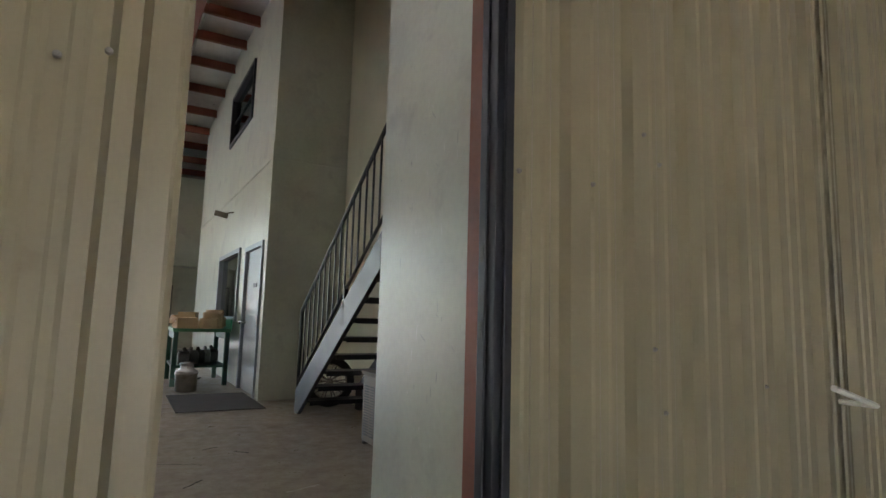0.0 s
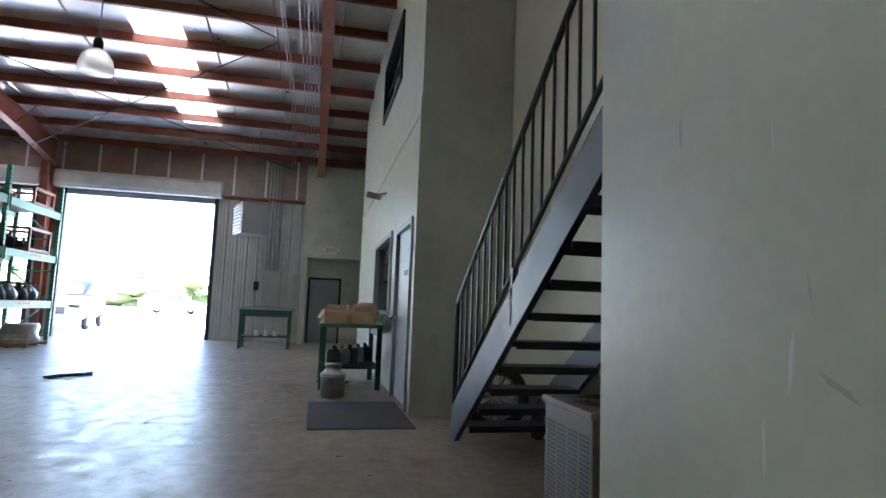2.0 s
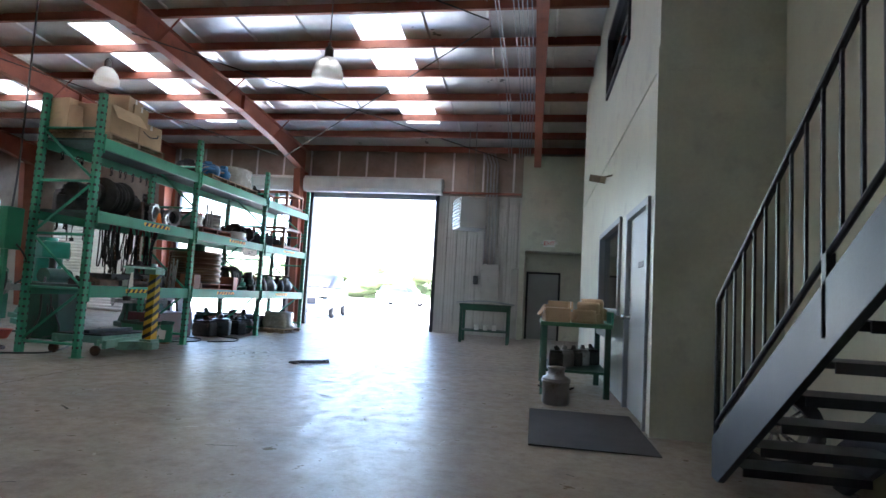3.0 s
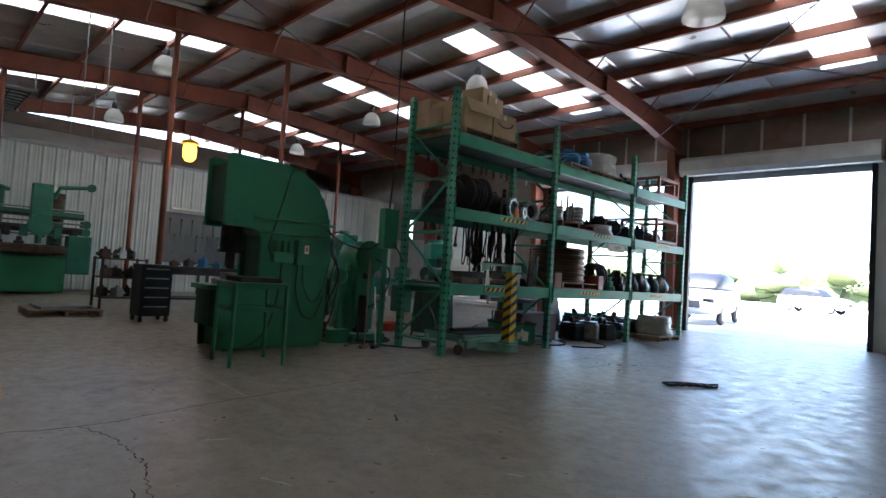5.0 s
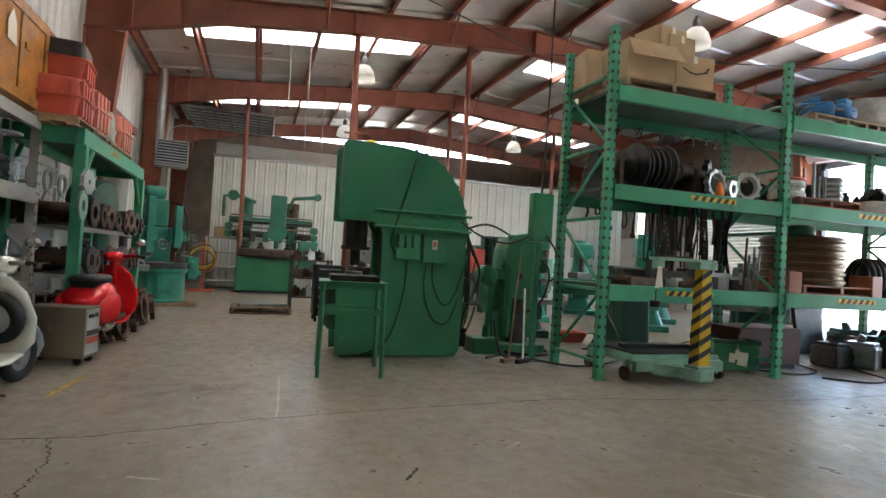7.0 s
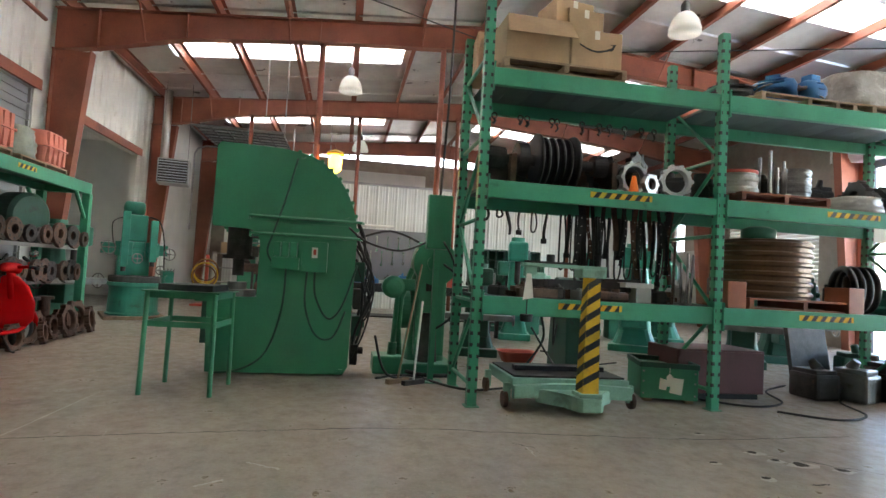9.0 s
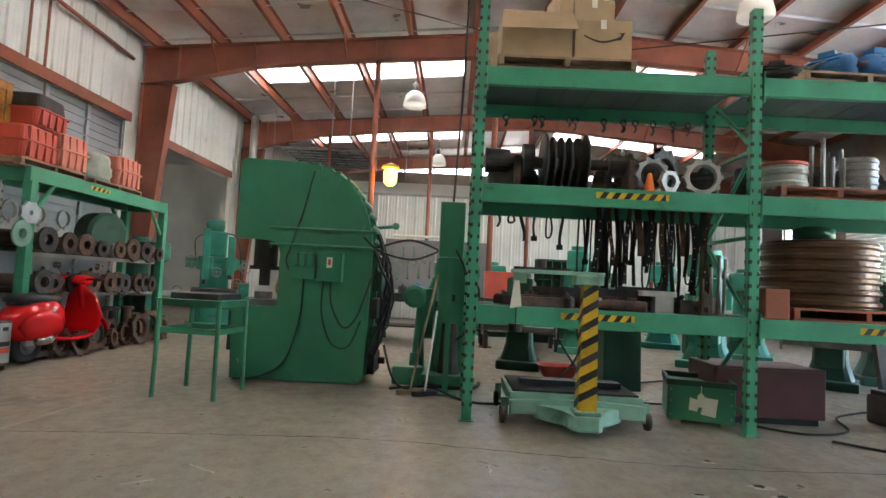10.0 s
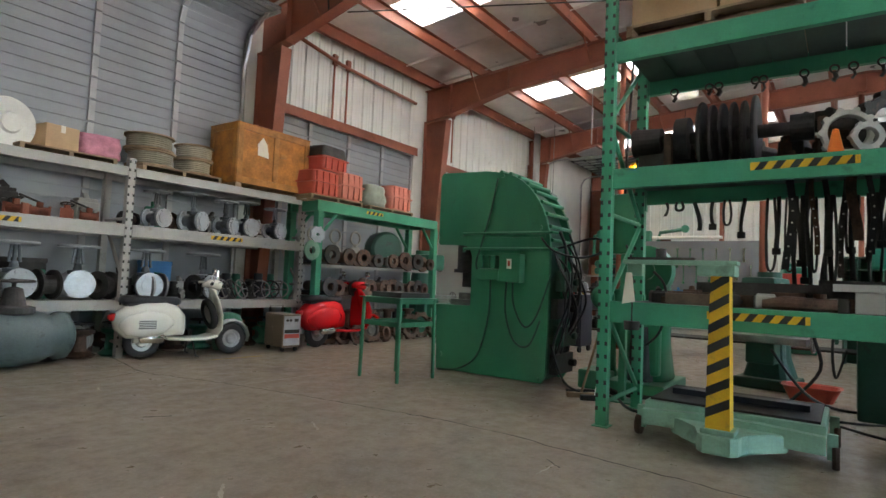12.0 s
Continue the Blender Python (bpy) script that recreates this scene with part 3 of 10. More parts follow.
# ribbed liner faces +y
turn = pose(0, 0, 0, 0, 0, 180)
for x0, x1, z0, z1 in ((-10.5, -6.4, 3.95, 5.6), (PASS[0], -10.9, 3.8, 5.6), (-18.0, PASS[0], 0, 5.6)):
    bm = B()
    ribbed(bm, x1 - x0, z1 - z0, Matrix.Translation((x1, NEAR - 0.05, z0)) @ turn)
    structure("wall_side_liner", bm, WHITE_SHEET, "white ribbed liner sheet high on the side wall", "wall panel")
for z, x0, x1 in ((3.9, -10.5, -6.4), (3.75, -15.4, -10.9)):
    bm = B()
    box(bm, x0, NEAR - 0.05, z, x1, NEAR + 0.05, z + 0.13)
    box(bm, x0, NEAR + 0.052, z - 0.03, x1, NEAR + 0.062, z + 0.15)
    structure("wall_girt", bm, PRIMER, "red oxide steel wall girt", "girt")
# hanging door gear bars near the liner
for x in (-7.9, -8.25, -11.5, -11.9):
    bm = B()
    cyl(bm, (x, NEAR + 0.02, 4.0), (x, NEAR + 0.02, 5.15), 0.02, seg=8)
    box(bm, x - 0.05, NEAR, 5.1, x + 0.05, NEAR + 0.06, 5.3)
    structure("sag_bar", bm, PRIMER, "red oxide steel bar on the wall liner", "bar")
bm = B()
tube(bm, [(-6.85, NEAR + 0.12, 5.28), (-8.0, NEAR + 0.12, 5.12), (-8.3, NEAR + 0.12, 5.1), (-10.3, NEAR + 0.12, 5.02)], 0.035, 8)
structure("trim", bm, PRIMER, "red oxide pipe high on the side wall", "pipe", True)


def sectional(x0, x1, z1, rows, posts, bend=None):
    """Ribbed sections; above the height bend they turn in under the roof along the curved track."""
    d = tagged(new("door_3"), "closed grey sectional overhead door with ribbed panels", "overhead door", "overhead doors", "structure")
    hh = 5.35 / 9 if bend else z1 / rows
    R0 = 0.5

    def lift(v):
        if not bend or v.z <= bend:
            return v
        off = v.y - (NEAR - 0.16)
        u = v.z - bend
        a = min(u / R0, math.pi / 2)
        rest = max(0.0, u - R0 * math.pi / 2)
        return Vector((v.x, NEAR - 0.16 + R0 * (1 - math.cos(a)) + rest + off * math.cos(a), bend + R0 * math.sin(a) - off * math.sin(a)))

    for k in range(rows):
        bm = B()
        n = 4
        for j in range(n):
            z = k * hh + j * hh / n
            box(bm, x0, NEAR - 0.16, z + 0.012, x1, NEAR - 0.128, z + hh / n - 0.028)
            box(bm, x0, NEAR - 0.18, z, x1, NEAR - 0.155, z + hh / n)
        for v in bm.verts:
            v.co = lift(v.co)
        part("panel", bm, GREY_DOOR, d)
        for i in range(posts + 1):
            x = x0 + (x1 - x0) * i / posts
            bm = B()
            for j in range(2):
                box(bm, max(x0, x - 0.04), NEAR - 0.127, k * hh + 0.02 + j * hh / 2, min(x1, x + 0.04), NEAR - 0.085, k * hh + hh / 2 - 0.008 + j * hh / 2)
            for v in bm.verts:
                v.co = lift(v.co)
            part("stile", bm, GALV, d)
    return d


sectional(SD1[0], SD1[1], 5.35, 10, 5, 4.75)
sectional(SD2[0], SD2[1], 3.9, 7, 4)
# track of the large door
bm = B()
tube(bm, [(SD1[0] + 0.06, NEAR - 0.06, 0), (SD1[0] + 0.06, NEAR - 0.06, 4.4), (SD1[0] + 0.06, NEAR + 0.1, 4.95), (SD1[0] + 0.06, NEAR + 0.6, 5.3), (SD1[0] + 0.06, NEAR + 1.4, 5.42)], 0.03, 6)
structure("door_track", bm, GALV, "galvanised curved track of the overhead door", "door track")

# room beyond the passage
bm = B()
box(bm, PASS[0] - 3, NEAR - 5.0, 0.001, PASS[1] + 3, NEAR - 0.22, 0.004)
structure("floor_annex", bm, CONCRETE, "concrete floor of the next bay", "floor")
bm = B()
box(bm, PASS[0] - 3, NEAR - 5.2, 0, PASS[1] + 3, NEAR - 5.0, 4.6)
box(bm, PASS[0] - 3.2, NEAR - 5.2, 0, PASS[0] - 3, NEAR - 0.22, 4.6)
box(bm, PASS[1] + 3, NEAR - 5.2, 0, PASS[1] + 3.2, NEAR - 0.22, 4.6)
structure("wall_annex", bm, WHITE_SHEET, "pale walls of the next bay", "wall")
bm = B()
box(bm, PASS[0] - 3.2, NEAR - 5.2, 4.6, -14.6, NEAR - 0.22, 4.7)
box(bm, -11.2, NEAR - 5.2, 4.6, PASS[1] + 3.2, NEAR - 0.22, 4.7)
for a, b in ((NEAR - 5.2, NEAR - 4.7), (NEAR - 3.0, NEAR - 2.5), (NEAR - 0.9, NEAR - 0.22)):
    box(bm, -14.6, a, 4.6, -11.2, b, 4.7)
structure("ceiling_annex", bm, FOIL, "foil-faced ceiling of the next bay", "ceiling")

for a, b in ((NEAR - 4.7, NEAR - 3.0), (NEAR - 2.5, NEAR - 0.9)):
    bm = B()
    box(bm, -14.6, a + 0.003, 4.66, -11.2, b - 0.003, 4.668)
    structure("skylight_2", bm, SKYLIGHT, "bright translucent roof panel of the next bay", "skylight")
# end wall and white partition
bm = B()
box(bm, WEST - 0.2, NEAR - 0.2, 0, WEST, FAR + 0.2, 5.8)
structure("wall_end", bm, FOIL_WALL, "end wall lined with insulation", "wall")
bm = B()
ribbed(bm, 14.2, 3.85, pose(-18.0, 8.4, 0.0, 0, 0, 90) @ pose(0, 0, 0))
structure("partition", bm, WHITE_SHEET, "white ribbed sheet partition across the workshop", "partition")
bm = B()
box(bm, -18.06, 8.35, 3.85, -17.94, 22.6, 3.92)
structure("partition_cap", bm, GALV, "galvanised cap along the partition top", "trim")
bm = B()
box(bm, -23.9, 8.0, 3.9, -23.85, 15.2, 5.3)
structure("wall_end_liner", bm, WHITE_SHEET, "white sheet high on the end wall", "wall panel")

# entrance: sheet wall, sliding leaf, black jamb and red post
EY = 5.08
bm = B()
ribbed(bm, 3.6, 5.2, pose(1.465, EY, 0.0), 0.29, 0.036, True, 0.004, 0.008)
structure("wall_entrance", bm, BEIGE, "beige ribbed sheet metal wall with screws and scuffs", "wall")
bm = B()
box(bm, 1.56, EY + 0.03, 0, 5.0, EY + 0.16, 5.6)
box(bm, -0.5, EY + 0.13, 4.0, 1.56, EY + 0.22, 5.6)
structure("wall_entrance_core", bm, WHITE_SHEET, "inner face of the entrance wall", "wall")
leaf = tagged(new("door_4"), "half-open beige ribbed sheet sliding door", "sliding door", "", "structure")
bm = B()
ribbed(bm, 2.4, 4.1, pose(0.55 - 2.4, EY - 0.03, 0.0), 0.29, 0.04, True, 0.004, 0.004)
part("door_panel", bm, BEIGE, leaf)
bm = B()
box(bm, 0.505, EY - 0.02, 0, 0.545, EY + 0.04, 4.1)
part("edge_channel", bm, DARKSTEEL, leaf)
bm = B()
for a, b, c, d in ((1.41, 1.465, EY - 0.02, EY + 0.06), (1.435, 1.465, EY - 0.035, EY - 0.021), (1.402, 1.412, EY + 0.02, EY + 0.058)):
    box(bm, a, c, 0, b, d, 4.2, 0.004)
structure("door_jamb", bm, DARKSTEEL, "black painted steel door jamb with slots", "door jamb")
bm = B()
box(bm, 1.45, EY + 0.07, 0, 1.56, EY + 0.2, 5.5)
structure("entrance_post", bm, PRIMER, "red oxide steel post behind the door jamb", "post")
bm = B()
box(bm, -0.5, EY + 0.16, 0, -0.35, NEAR - 0.2, 5.7)
box(bm, -2.2, EY - 0.0, 0, -0.36, EY + 0.16, 5.2)
structure("wall_entry_side", bm, WHITE_SHEET, "plain wall beside the entrance", "wall")
# added unseen roof and walls; their gaps set the light on the sheets
bm = B()
box(bm, -3.2, -1.5, 4.3, 5.2, EY - 0.04, 4.4)
structure("ceiling_canopy", bm, FOIL, "unseen roof added to dim the light on the entrance sheets", "ceiling")
bm = B()
box(bm, 5.0, -1.5, 0, 5.15, EY + 0.2, 4.4)
box(bm, -3.35, -1.5, 0, -3.2, 0.4, 4.4)
box(bm, -3.35, 1.1, 0, -3.2, EY + 0.2, 4.4)
box(bm, -3.35, 0.4, 1.5, -3.2, 1.1, 4.4)
box(bm, -3.2, EY - 0.05, 0, -1.9, EY + 0.16, 4.4)
box(bm, -3.2, -1.5, 0, 0.9, -1.35, 4.4)
box(bm, 1.7, -1.5, 0, 5.0, -1.35, 4.4)
box(bm, 0.9, -1.5, 2.3, 1.7, -1.35, 4.4)
structure("wall_canopy", bm, BEIGE, "unseen walls added, with gaps that shape the light on the entrance", "wall")

# plastered blocks, stair niche and office
bm = B()
box(bm, 1.66, EY + 0.17, 0, 3.2, 6.51, 5.95, 0.012)
blk = structure("wall_block", bm, PLASTER, "smooth grey white painted wall with scratches and dents", "wall")
bm = B()
box(bm, 3.2, EY, 0, 3.4, 11.5, 6.2)
structure("wall_stair", bm, PLASTER_Y, "cream painted wall behind the staircase", "wall")
OX, OY0, OY1 = 2.14, 11.52, 19.6
DOOR = (11.74, 13.0, 2.16)
OWIN = (13.5, 15.7, 1.0, 2.22)
UWIN = (13.3, 15.5, 4.4, 5.45)
bm = B()
box(bm, OX, OY0, 0, OX + 0.18, DOOR[0], 3.3)
box(bm, OX, DOOR[0], DOOR[2], OX + 0.18, DOOR[1], 3.3)
box(bm, OX, DOOR[1], 0, OX + 0.18, OWIN[0], 3.3)
box(bm, OX, OWIN[0], 0, OX + 0.18, OWIN[1], OWIN[2])
box(bm, OX, OWIN[0], OWIN[3], OX + 0.18, OWIN[1], 3.3)
box(bm, OX, OWIN[1], 0, OX + 0.18, OY1, 3.3)
box(bm, OX, OY0, 3.3, OX + 0.18, UWIN[0], 6.5)
box(bm, OX, UWIN[0], 3.3, OX + 0.18, UWIN[1], UWIN[2])
box(bm, OX, UWIN[0], UWIN[3], OX + 0.18, UWIN[1], 6.5)
box(bm, OX, UWIN[1], 3.3, OX + 0.18, OY1, 6.5)
structure("wall_office", bm, PLASTER, "tall grey white plastered office wall", "wall")
bm = B()
box(bm, OX + 0.18, OY0, 0, 6.4, OY0 + 0.18, 6.5)
box(bm, OX + 0.18, OY1 - 0.18, 0, 6.4, OY1, 6.5)
box(bm, 6.2, 2.0, 0, 6.4, FAR, 6.2)
box(bm, 3.0, 13.0, 0, 3.1, 19.0, 6.0)
structure("wall_office_return", bm, PLASTER, "grey white plastered return wall of the office", "wall")
bm = B()
box(bm, OX - 0.012, OY0 - 0.012, 0, OX + 0.05, OY0 + 0.05, 3.5)
structure("corner_bead", bm, PLASTER, "metal corner guard at the office corner", "corner guard")
bm = B()
box(bm, OX - 0.012, OY0 - 0.006, 3.28, OX, OY1, 3.33)
box(bm, OX, OY0 - 0.012, 3.28, 3.2, OY0, 3.33)
structure("ledge", bm, PLASTER, "thin plaster ledge between storeys", "ledge")

od = tagged(new("door_5"), "closed grey office door in a light steel frame", "door", "", "structure")
bm = B()
y0, y1, zt = DOOR
box(bm, OX - 0.03, y0, 0, OX + 0.1, y0 + 0.07, zt)
box(bm, OX - 0.03, y1 - 0.07, 0, OX + 0.1, y1, zt)
box(bm, OX - 0.03, y0 + 0.07, zt - 0.07, OX + 0.1, y1 - 0.07, zt)
part("door_frame", bm, TRIMBLUE, od)
bm = B()
box(bm, OX + 0.02, y0 + 0.075, 0.008, OX + 0.065, y1 - 0.075, zt - 0.075, 0.004)
lf = part("door_leaf", bm, DOORGREY, od)
bm = B()
cyl(bm, (OX + 0.02, y1 - 0.16, 1.0), (OX - 0.045, y1 - 0.16, 1.0), 0.012)
lathe(bm, [(0.012, 0), (0.03, 0.012), (0.034, 0.03), (0.024, 0.048), (0.003, 0.054)], pose(OX - 0.03, y1 - 0.16, 1.0, 0, -90, 0), 14)
cyl(bm, (OX + 0.02, y1 - 0.16, 1.0), (OX + 0.012, y1 - 0.16, 1.0), 0.034)
cyl(bm, (OX + 0.02, y1 - 0.16, 1.2), (OX + 0.005, y1 - 0.16, 1.2), 0.024)
part("door_handle", bm, CHROME, od, "chrome door knob and lock")
bm = B()
box(bm, OX + 0.014, y0 + 0.42, 1.52, OX + 0.021, y0 + 0.66, 1.58)
part("door_sign", bm, DARKSTEEL, od, "small dark office door plate")

for (a, b, c, d), lab in ((OWIN, "dark office window in a light blue grey frame"), (UWIN, "small dark upper window with a dark frame")):
    wn_ = tagged(new("window_2"), lab, "window", "", "structure")
    m_ = TRIMBLUE if c < 2 else DARKSTEEL
    bm = B()
    for p, q, r, s in ((a, a + 0.07, c, d), (b - 0.07, b, c, d), (a + 0.07, b - 0.07, c, c + 0.07), (a + 0.07, b - 0.07, d - 0.07, d)):
        box(bm, OX - 0.035, p, r, OX + 0.12, q, s)
    part("window_frame", bm, m_, wn_)
    bm = B()
    box(bm, OX + 0.05, a + 0.07, c + 0.07, OX + 0.056, b - 0.07, d - 0.07)
    part("pane", bm, GLASS, wn_)
    if c > 2:
        bm = B()
        box(bm, OX + 0.03, a + 0.07, (c + d) / 2 - 0.02, OX + 0.045, b - 0.07, (c + d) / 2 + 0.02)
        part("glazing_bar", bm, DARKSTEEL, wn_)

# exit alcove
AX, AY = 0.66, 22.35
bm = B()
box(bm, AX, AY, 0, AX + 0.14, FAR, 5.2)
box(bm, AX + 0.14, AY, 2.5, 6.2, FAR, 5.2)
box(bm, AX + 0.14, FAR - 0.08, 0, 6.2, FAR - 0.0, 2.5)
structure("wall_exit", bm, PLASTER, "grey painted wall over the exit alcove", "wall")
ed = tagged(new("door_6"), "closed grey exit door in a dark frame", "door", "", "structure")
bm = B()
for p, q, r, s in ((0.86, 0.92, 0, 1.95), (1.78, 1.84, 0, 1.95), (0.92, 1.78, 1.89, 1.95)):
    box(bm, p, FAR - 0.14, r, q, FAR - 0.08, s)
part("door_frame", bm, DARKSTEEL, ed)
bm = B()
box(bm, 0.925, FAR - 0.12, 0.01, 1.775, FAR - 0.085, 1.885)
part("door_leaf", bm, DOORGREY, ed)

# scratches, dents and scuffs on the plastered block
SCUFF = mat("dark wall scuff", (0.44, 0.45, 0.39), 0.6, 0, 0.2, 8, 60, 0)
CHIP = mat("bare plaster chip", (0.72, 0.72, 0.66), 0.8, 0, 0.1, 8, 60, 0.1)
for k in range(70):
    r_ = random.Random(3000 + k)
    y, z = r_.uniform(5.3, 6.48), r_.uniform(0.15, 2.3)
    L, a = r_.uniform(0.005, 0.04), r_.choice((1.57, 1.45, 1.7, r_.uniform(0.2, 0.9)))
    w = r_.uniform(0.0012, 0.005)
    d = Vector((0, math.cos(a), math.sin(a)))
    n = Vector((0, -math.sin(a), math.cos(a)))
    c = Vector((1.66 - 0.0012, y, z))
    bm = B()
    vs = [bm.verts.new(c + d * L * u + n * w * v) for u, v in ((-1, 0), (-0.5, -0.6), (0.4, -1), (1, 0), (0.5, 0.5), (-0.4, 0.9))]
    bm.faces.new(vs)
    structure("wall_scuff", bm, (SCUFF, CHIP, SCUFF)[k % 3], "small scratch on the painted wall", "scratch")

# ---- racks and the heavy things by them ----
ZX = Matrix(((0, 0, 1, 0), (1, 0, 0, 0), (0, 1, 0, 0), (0, 0, 0, 1)))   # outline (y, z), depth along x
XZ = Matrix(((1, 0, 0, 0), (0, 0, -1, 0), (0, 1, 0, 0), (0, 0, 0, 1)))  # outline (x, z), depth along -y


def tape(parent, length, h=0.055):
    """A yellow and black hazard strip along local x, facing local -y, on a holder at its middle."""
    bm = B()
    box(bm, -length / 2, -0.002, -h / 2, length / 2, 0.0, h / 2)
    s = part("warning_label", bm, YELLOW, parent, "yellow and black striped warning tape")
    n = int(length / 0.095)
    bm = B()
    for k in range(n):
        a = -length / 2 + (k + 0.25) * length / n
        w = length / n * 0.48
        prism(bm, [(a, -h / 2), (a + w, -h / 2), (a + w + h * 0.7 if k < n - 1 else a + w, h / 2), (a + h * 0.7 if k < n - 1 else a + w - 0.01, h / 2)], Matrix.Translation((0, -0.002, 0)) @ XZ, 0.002)
    part("stripe", bm, TAPEBLACK, s)
    return s


def upright(parent, paint, x0, x1, y, h, w=0.085, slots=True, facing="x", pitch=0.1016):
    """A rack upright: two slotted posts, horizontal and diagonal struts. x0 is the front post, x1 the back one."""
    for x in sorted({x0, x1}):
        bm = B()
        box(bm, x - w / 2, y - w / 2, 0.0, x + w / 2, y + w / 2, h, 0.006)
        box(bm, x - w * 0.75, y - w * 0.75, 0.0, x + w * 0.75, y + w * 0.75, 0.008)
        p = part("post", bm, paint, parent)
        bm = B()
        z = 0.14
        while z < h - 0.04:
            for s in (-1, 1):
                if facing == "x":
                    fx = x + w / 2 + 0.001
                    box(bm, fx - 0.003, y + s * 0.031 - 0.011, z - 0.016, fx, y + s * 0.031 + 0.011, z + 0.016)
                    fy = y - w / 2 - 0.001
                    box(bm, x + s * 0.031 - 0.011, fy, z - 0.016, x + s * 0.031 + 0.011, fy + 0.003, z + 0.016)
                else:
                    fy = y + w / 2 + 0.001
                    box(bm, x + s * 0.031 - 0.011, fy - 0.003, z - 0.016, x + s * 0.031 + 0.011, fy, z + 0.016)
            z += pitch
        tagged(part("slot_column", bm, TAPEBLACK, p, "dark keyhole slots"), kind="stuff")


def struts(parent, paint, a, b, h):
    """Struts between two post feet a and b (x, y)."""
    zs = [0.18]
    while zs[-1] + 0.75 < h:
        zs.append(zs[-1] + 0.75)
    for i, z in enumerate(zs):
        bm = B()
        cyl(bm, (*a, z), (*b, z), 0.02, seg=6)
        part("strut", bm, paint, parent)
        if i + 1 < len(zs):
            bm = B()
            p, q = (a, b) if i % 2 else (b, a)
            cyl(bm, (*p, z + 0.03), (*q, zs[i + 1] - 0.03), 0.02, seg=6)
            part("diagonal_brace", bm, paint, parent)


RX, RXB = -4.98, -5.88
RY = [13.18, 15.56, 18.21, 20.6]
LEVELS = [(0.82, 0.985), (1.87, 2.03), (2.90, 3.06)]
rack = thing("pallet_rack", "tall green steel pallet rack loaded with machine parts", "rack")
for y in RY:
    upright(rack, RACKGREEN, RX, RXB, y, 3.68)
    struts(rack, RACKGREEN, (RX - 0.03, y), (RXB + 0.03, y), 3.5)
for i, (ya, yb) in enumerate(zip(RY, RY[1:])):
    for k, (z0, z1) in enumerate(LEVELS):
        for x in (RX + 0.02, RXB - 0.02):
            bm = B()
            box(bm, x - 0.03, ya + 0.045, z0, x + 0.03, yb - 0.045, z1, 0.006)
            for ye, s in ((ya + 0.045, 1), (yb - 0.045, -1)):
                box(bm, x + 0.0, min(ye, ye + s * 0.012), z0 - 0.06, x + 0.045, max(ye, ye + s * 0.012), z1 + 0.05)
            bmm = part("beam", bm, RACKGREEN, rack)
            if x > RX and not (k == 2 and i == 0) and k < 2:
                e = tape(bmm, 0.62)
                e.matrix_basis = pose(x + 0.031, ya + (yb - ya) * (0.56 if k else 0.45), (z0 + z1) / 2 + 0.02, 0, 0, 90)
        nb = 9
        for j in range(nb):
            a = ya + 0.06 + (yb - ya - 0.12) * j / nb
            bm = B()
            box(bm, RXB + 0.012, a + 0.004, z1 - 0.035, RX - 0.012, a + (yb - ya - 0.12) / nb - 0.004, z1 - 0.002)
            part("deck_board", bm, DARKDECK, rack)


def pallet(m, w=1.0, d=0.8, h=0.11, material=PINE, label="worn wooden pallet on the rack"):
    t = thing("pallet", label, "pallet", "pallets", m)
    for k in range(6):
        y = -d / 2 + 0.05 + (d - 0.1) * k / 5
        bm = B()
        box(bm, -w / 2, y - 0.046, h - 0.02, w / 2, y + 0.046, h, 0.002)
        part("top_board", bm, material, t)
    for x in (-w / 2 + 0.025, 0, w / 2 - 0.025):
        bm = B()
        box(bm, x - 0.024, -d / 2, 0.018, x + 0.024, d / 2, h - 0.021, 0.002)
        part("stringer", bm, material, t)
    for k in range(3):
        y = -d / 2 + 0.06 + (d - 0.12) * k / 2
        bm = B()
        box(bm, -w / 2, y - 0.045, 0, w / 2, y + 0.045, 0.017)
        part("bottom_board", bm, material, t)
    return t


def carton(m, w, d, h, label="closed brown cardboard box", open_flap=0):
    t = thing("cardboard_box", label, "box", "cardboard boxes", m)
    bm = B()
    box(bm, -w / 2, -d / 2, 0, w / 2, d / 2, h, 0.006)
    part("carton", bm, CARD, t)
    bm = B()
    box(bm, -0.025, -d / 2 - 0.0015, h - 0.08, 0.025, d / 2 + 0.0015, h + 0.0015)
    part("packing_tape", bm, PAPER, t)
    if open_flap:
        bm = B()
        v = [(-w / 2, d / 2, h), (w / 2, d / 2, h), (w / 2 + 0.02, d / 2 + open_flap * 0.5, h - open_flap * 0.85), (-w / 2 - 0.02, d / 2 + open_flap * 0.55, h - open_flap * 0.8)]
        vs = [bm.verts.new(p) for p in v]
        vt = [bm.verts.new(Vector(p) + Vector((0, 0.005, 0.004))) for p in v]
        bm.faces.new(vs)
        bm.faces.new(list(reversed(vt)))
        for i in range(4):
            bm.faces.new((vs[i], vt[i], vt[(i + 1) % 4], vs[(i + 1) % 4]))
        part("flap", bm, CARD, t)
    return t


Z3, Z2, Z1 = 3.06, 2.03, 0.985
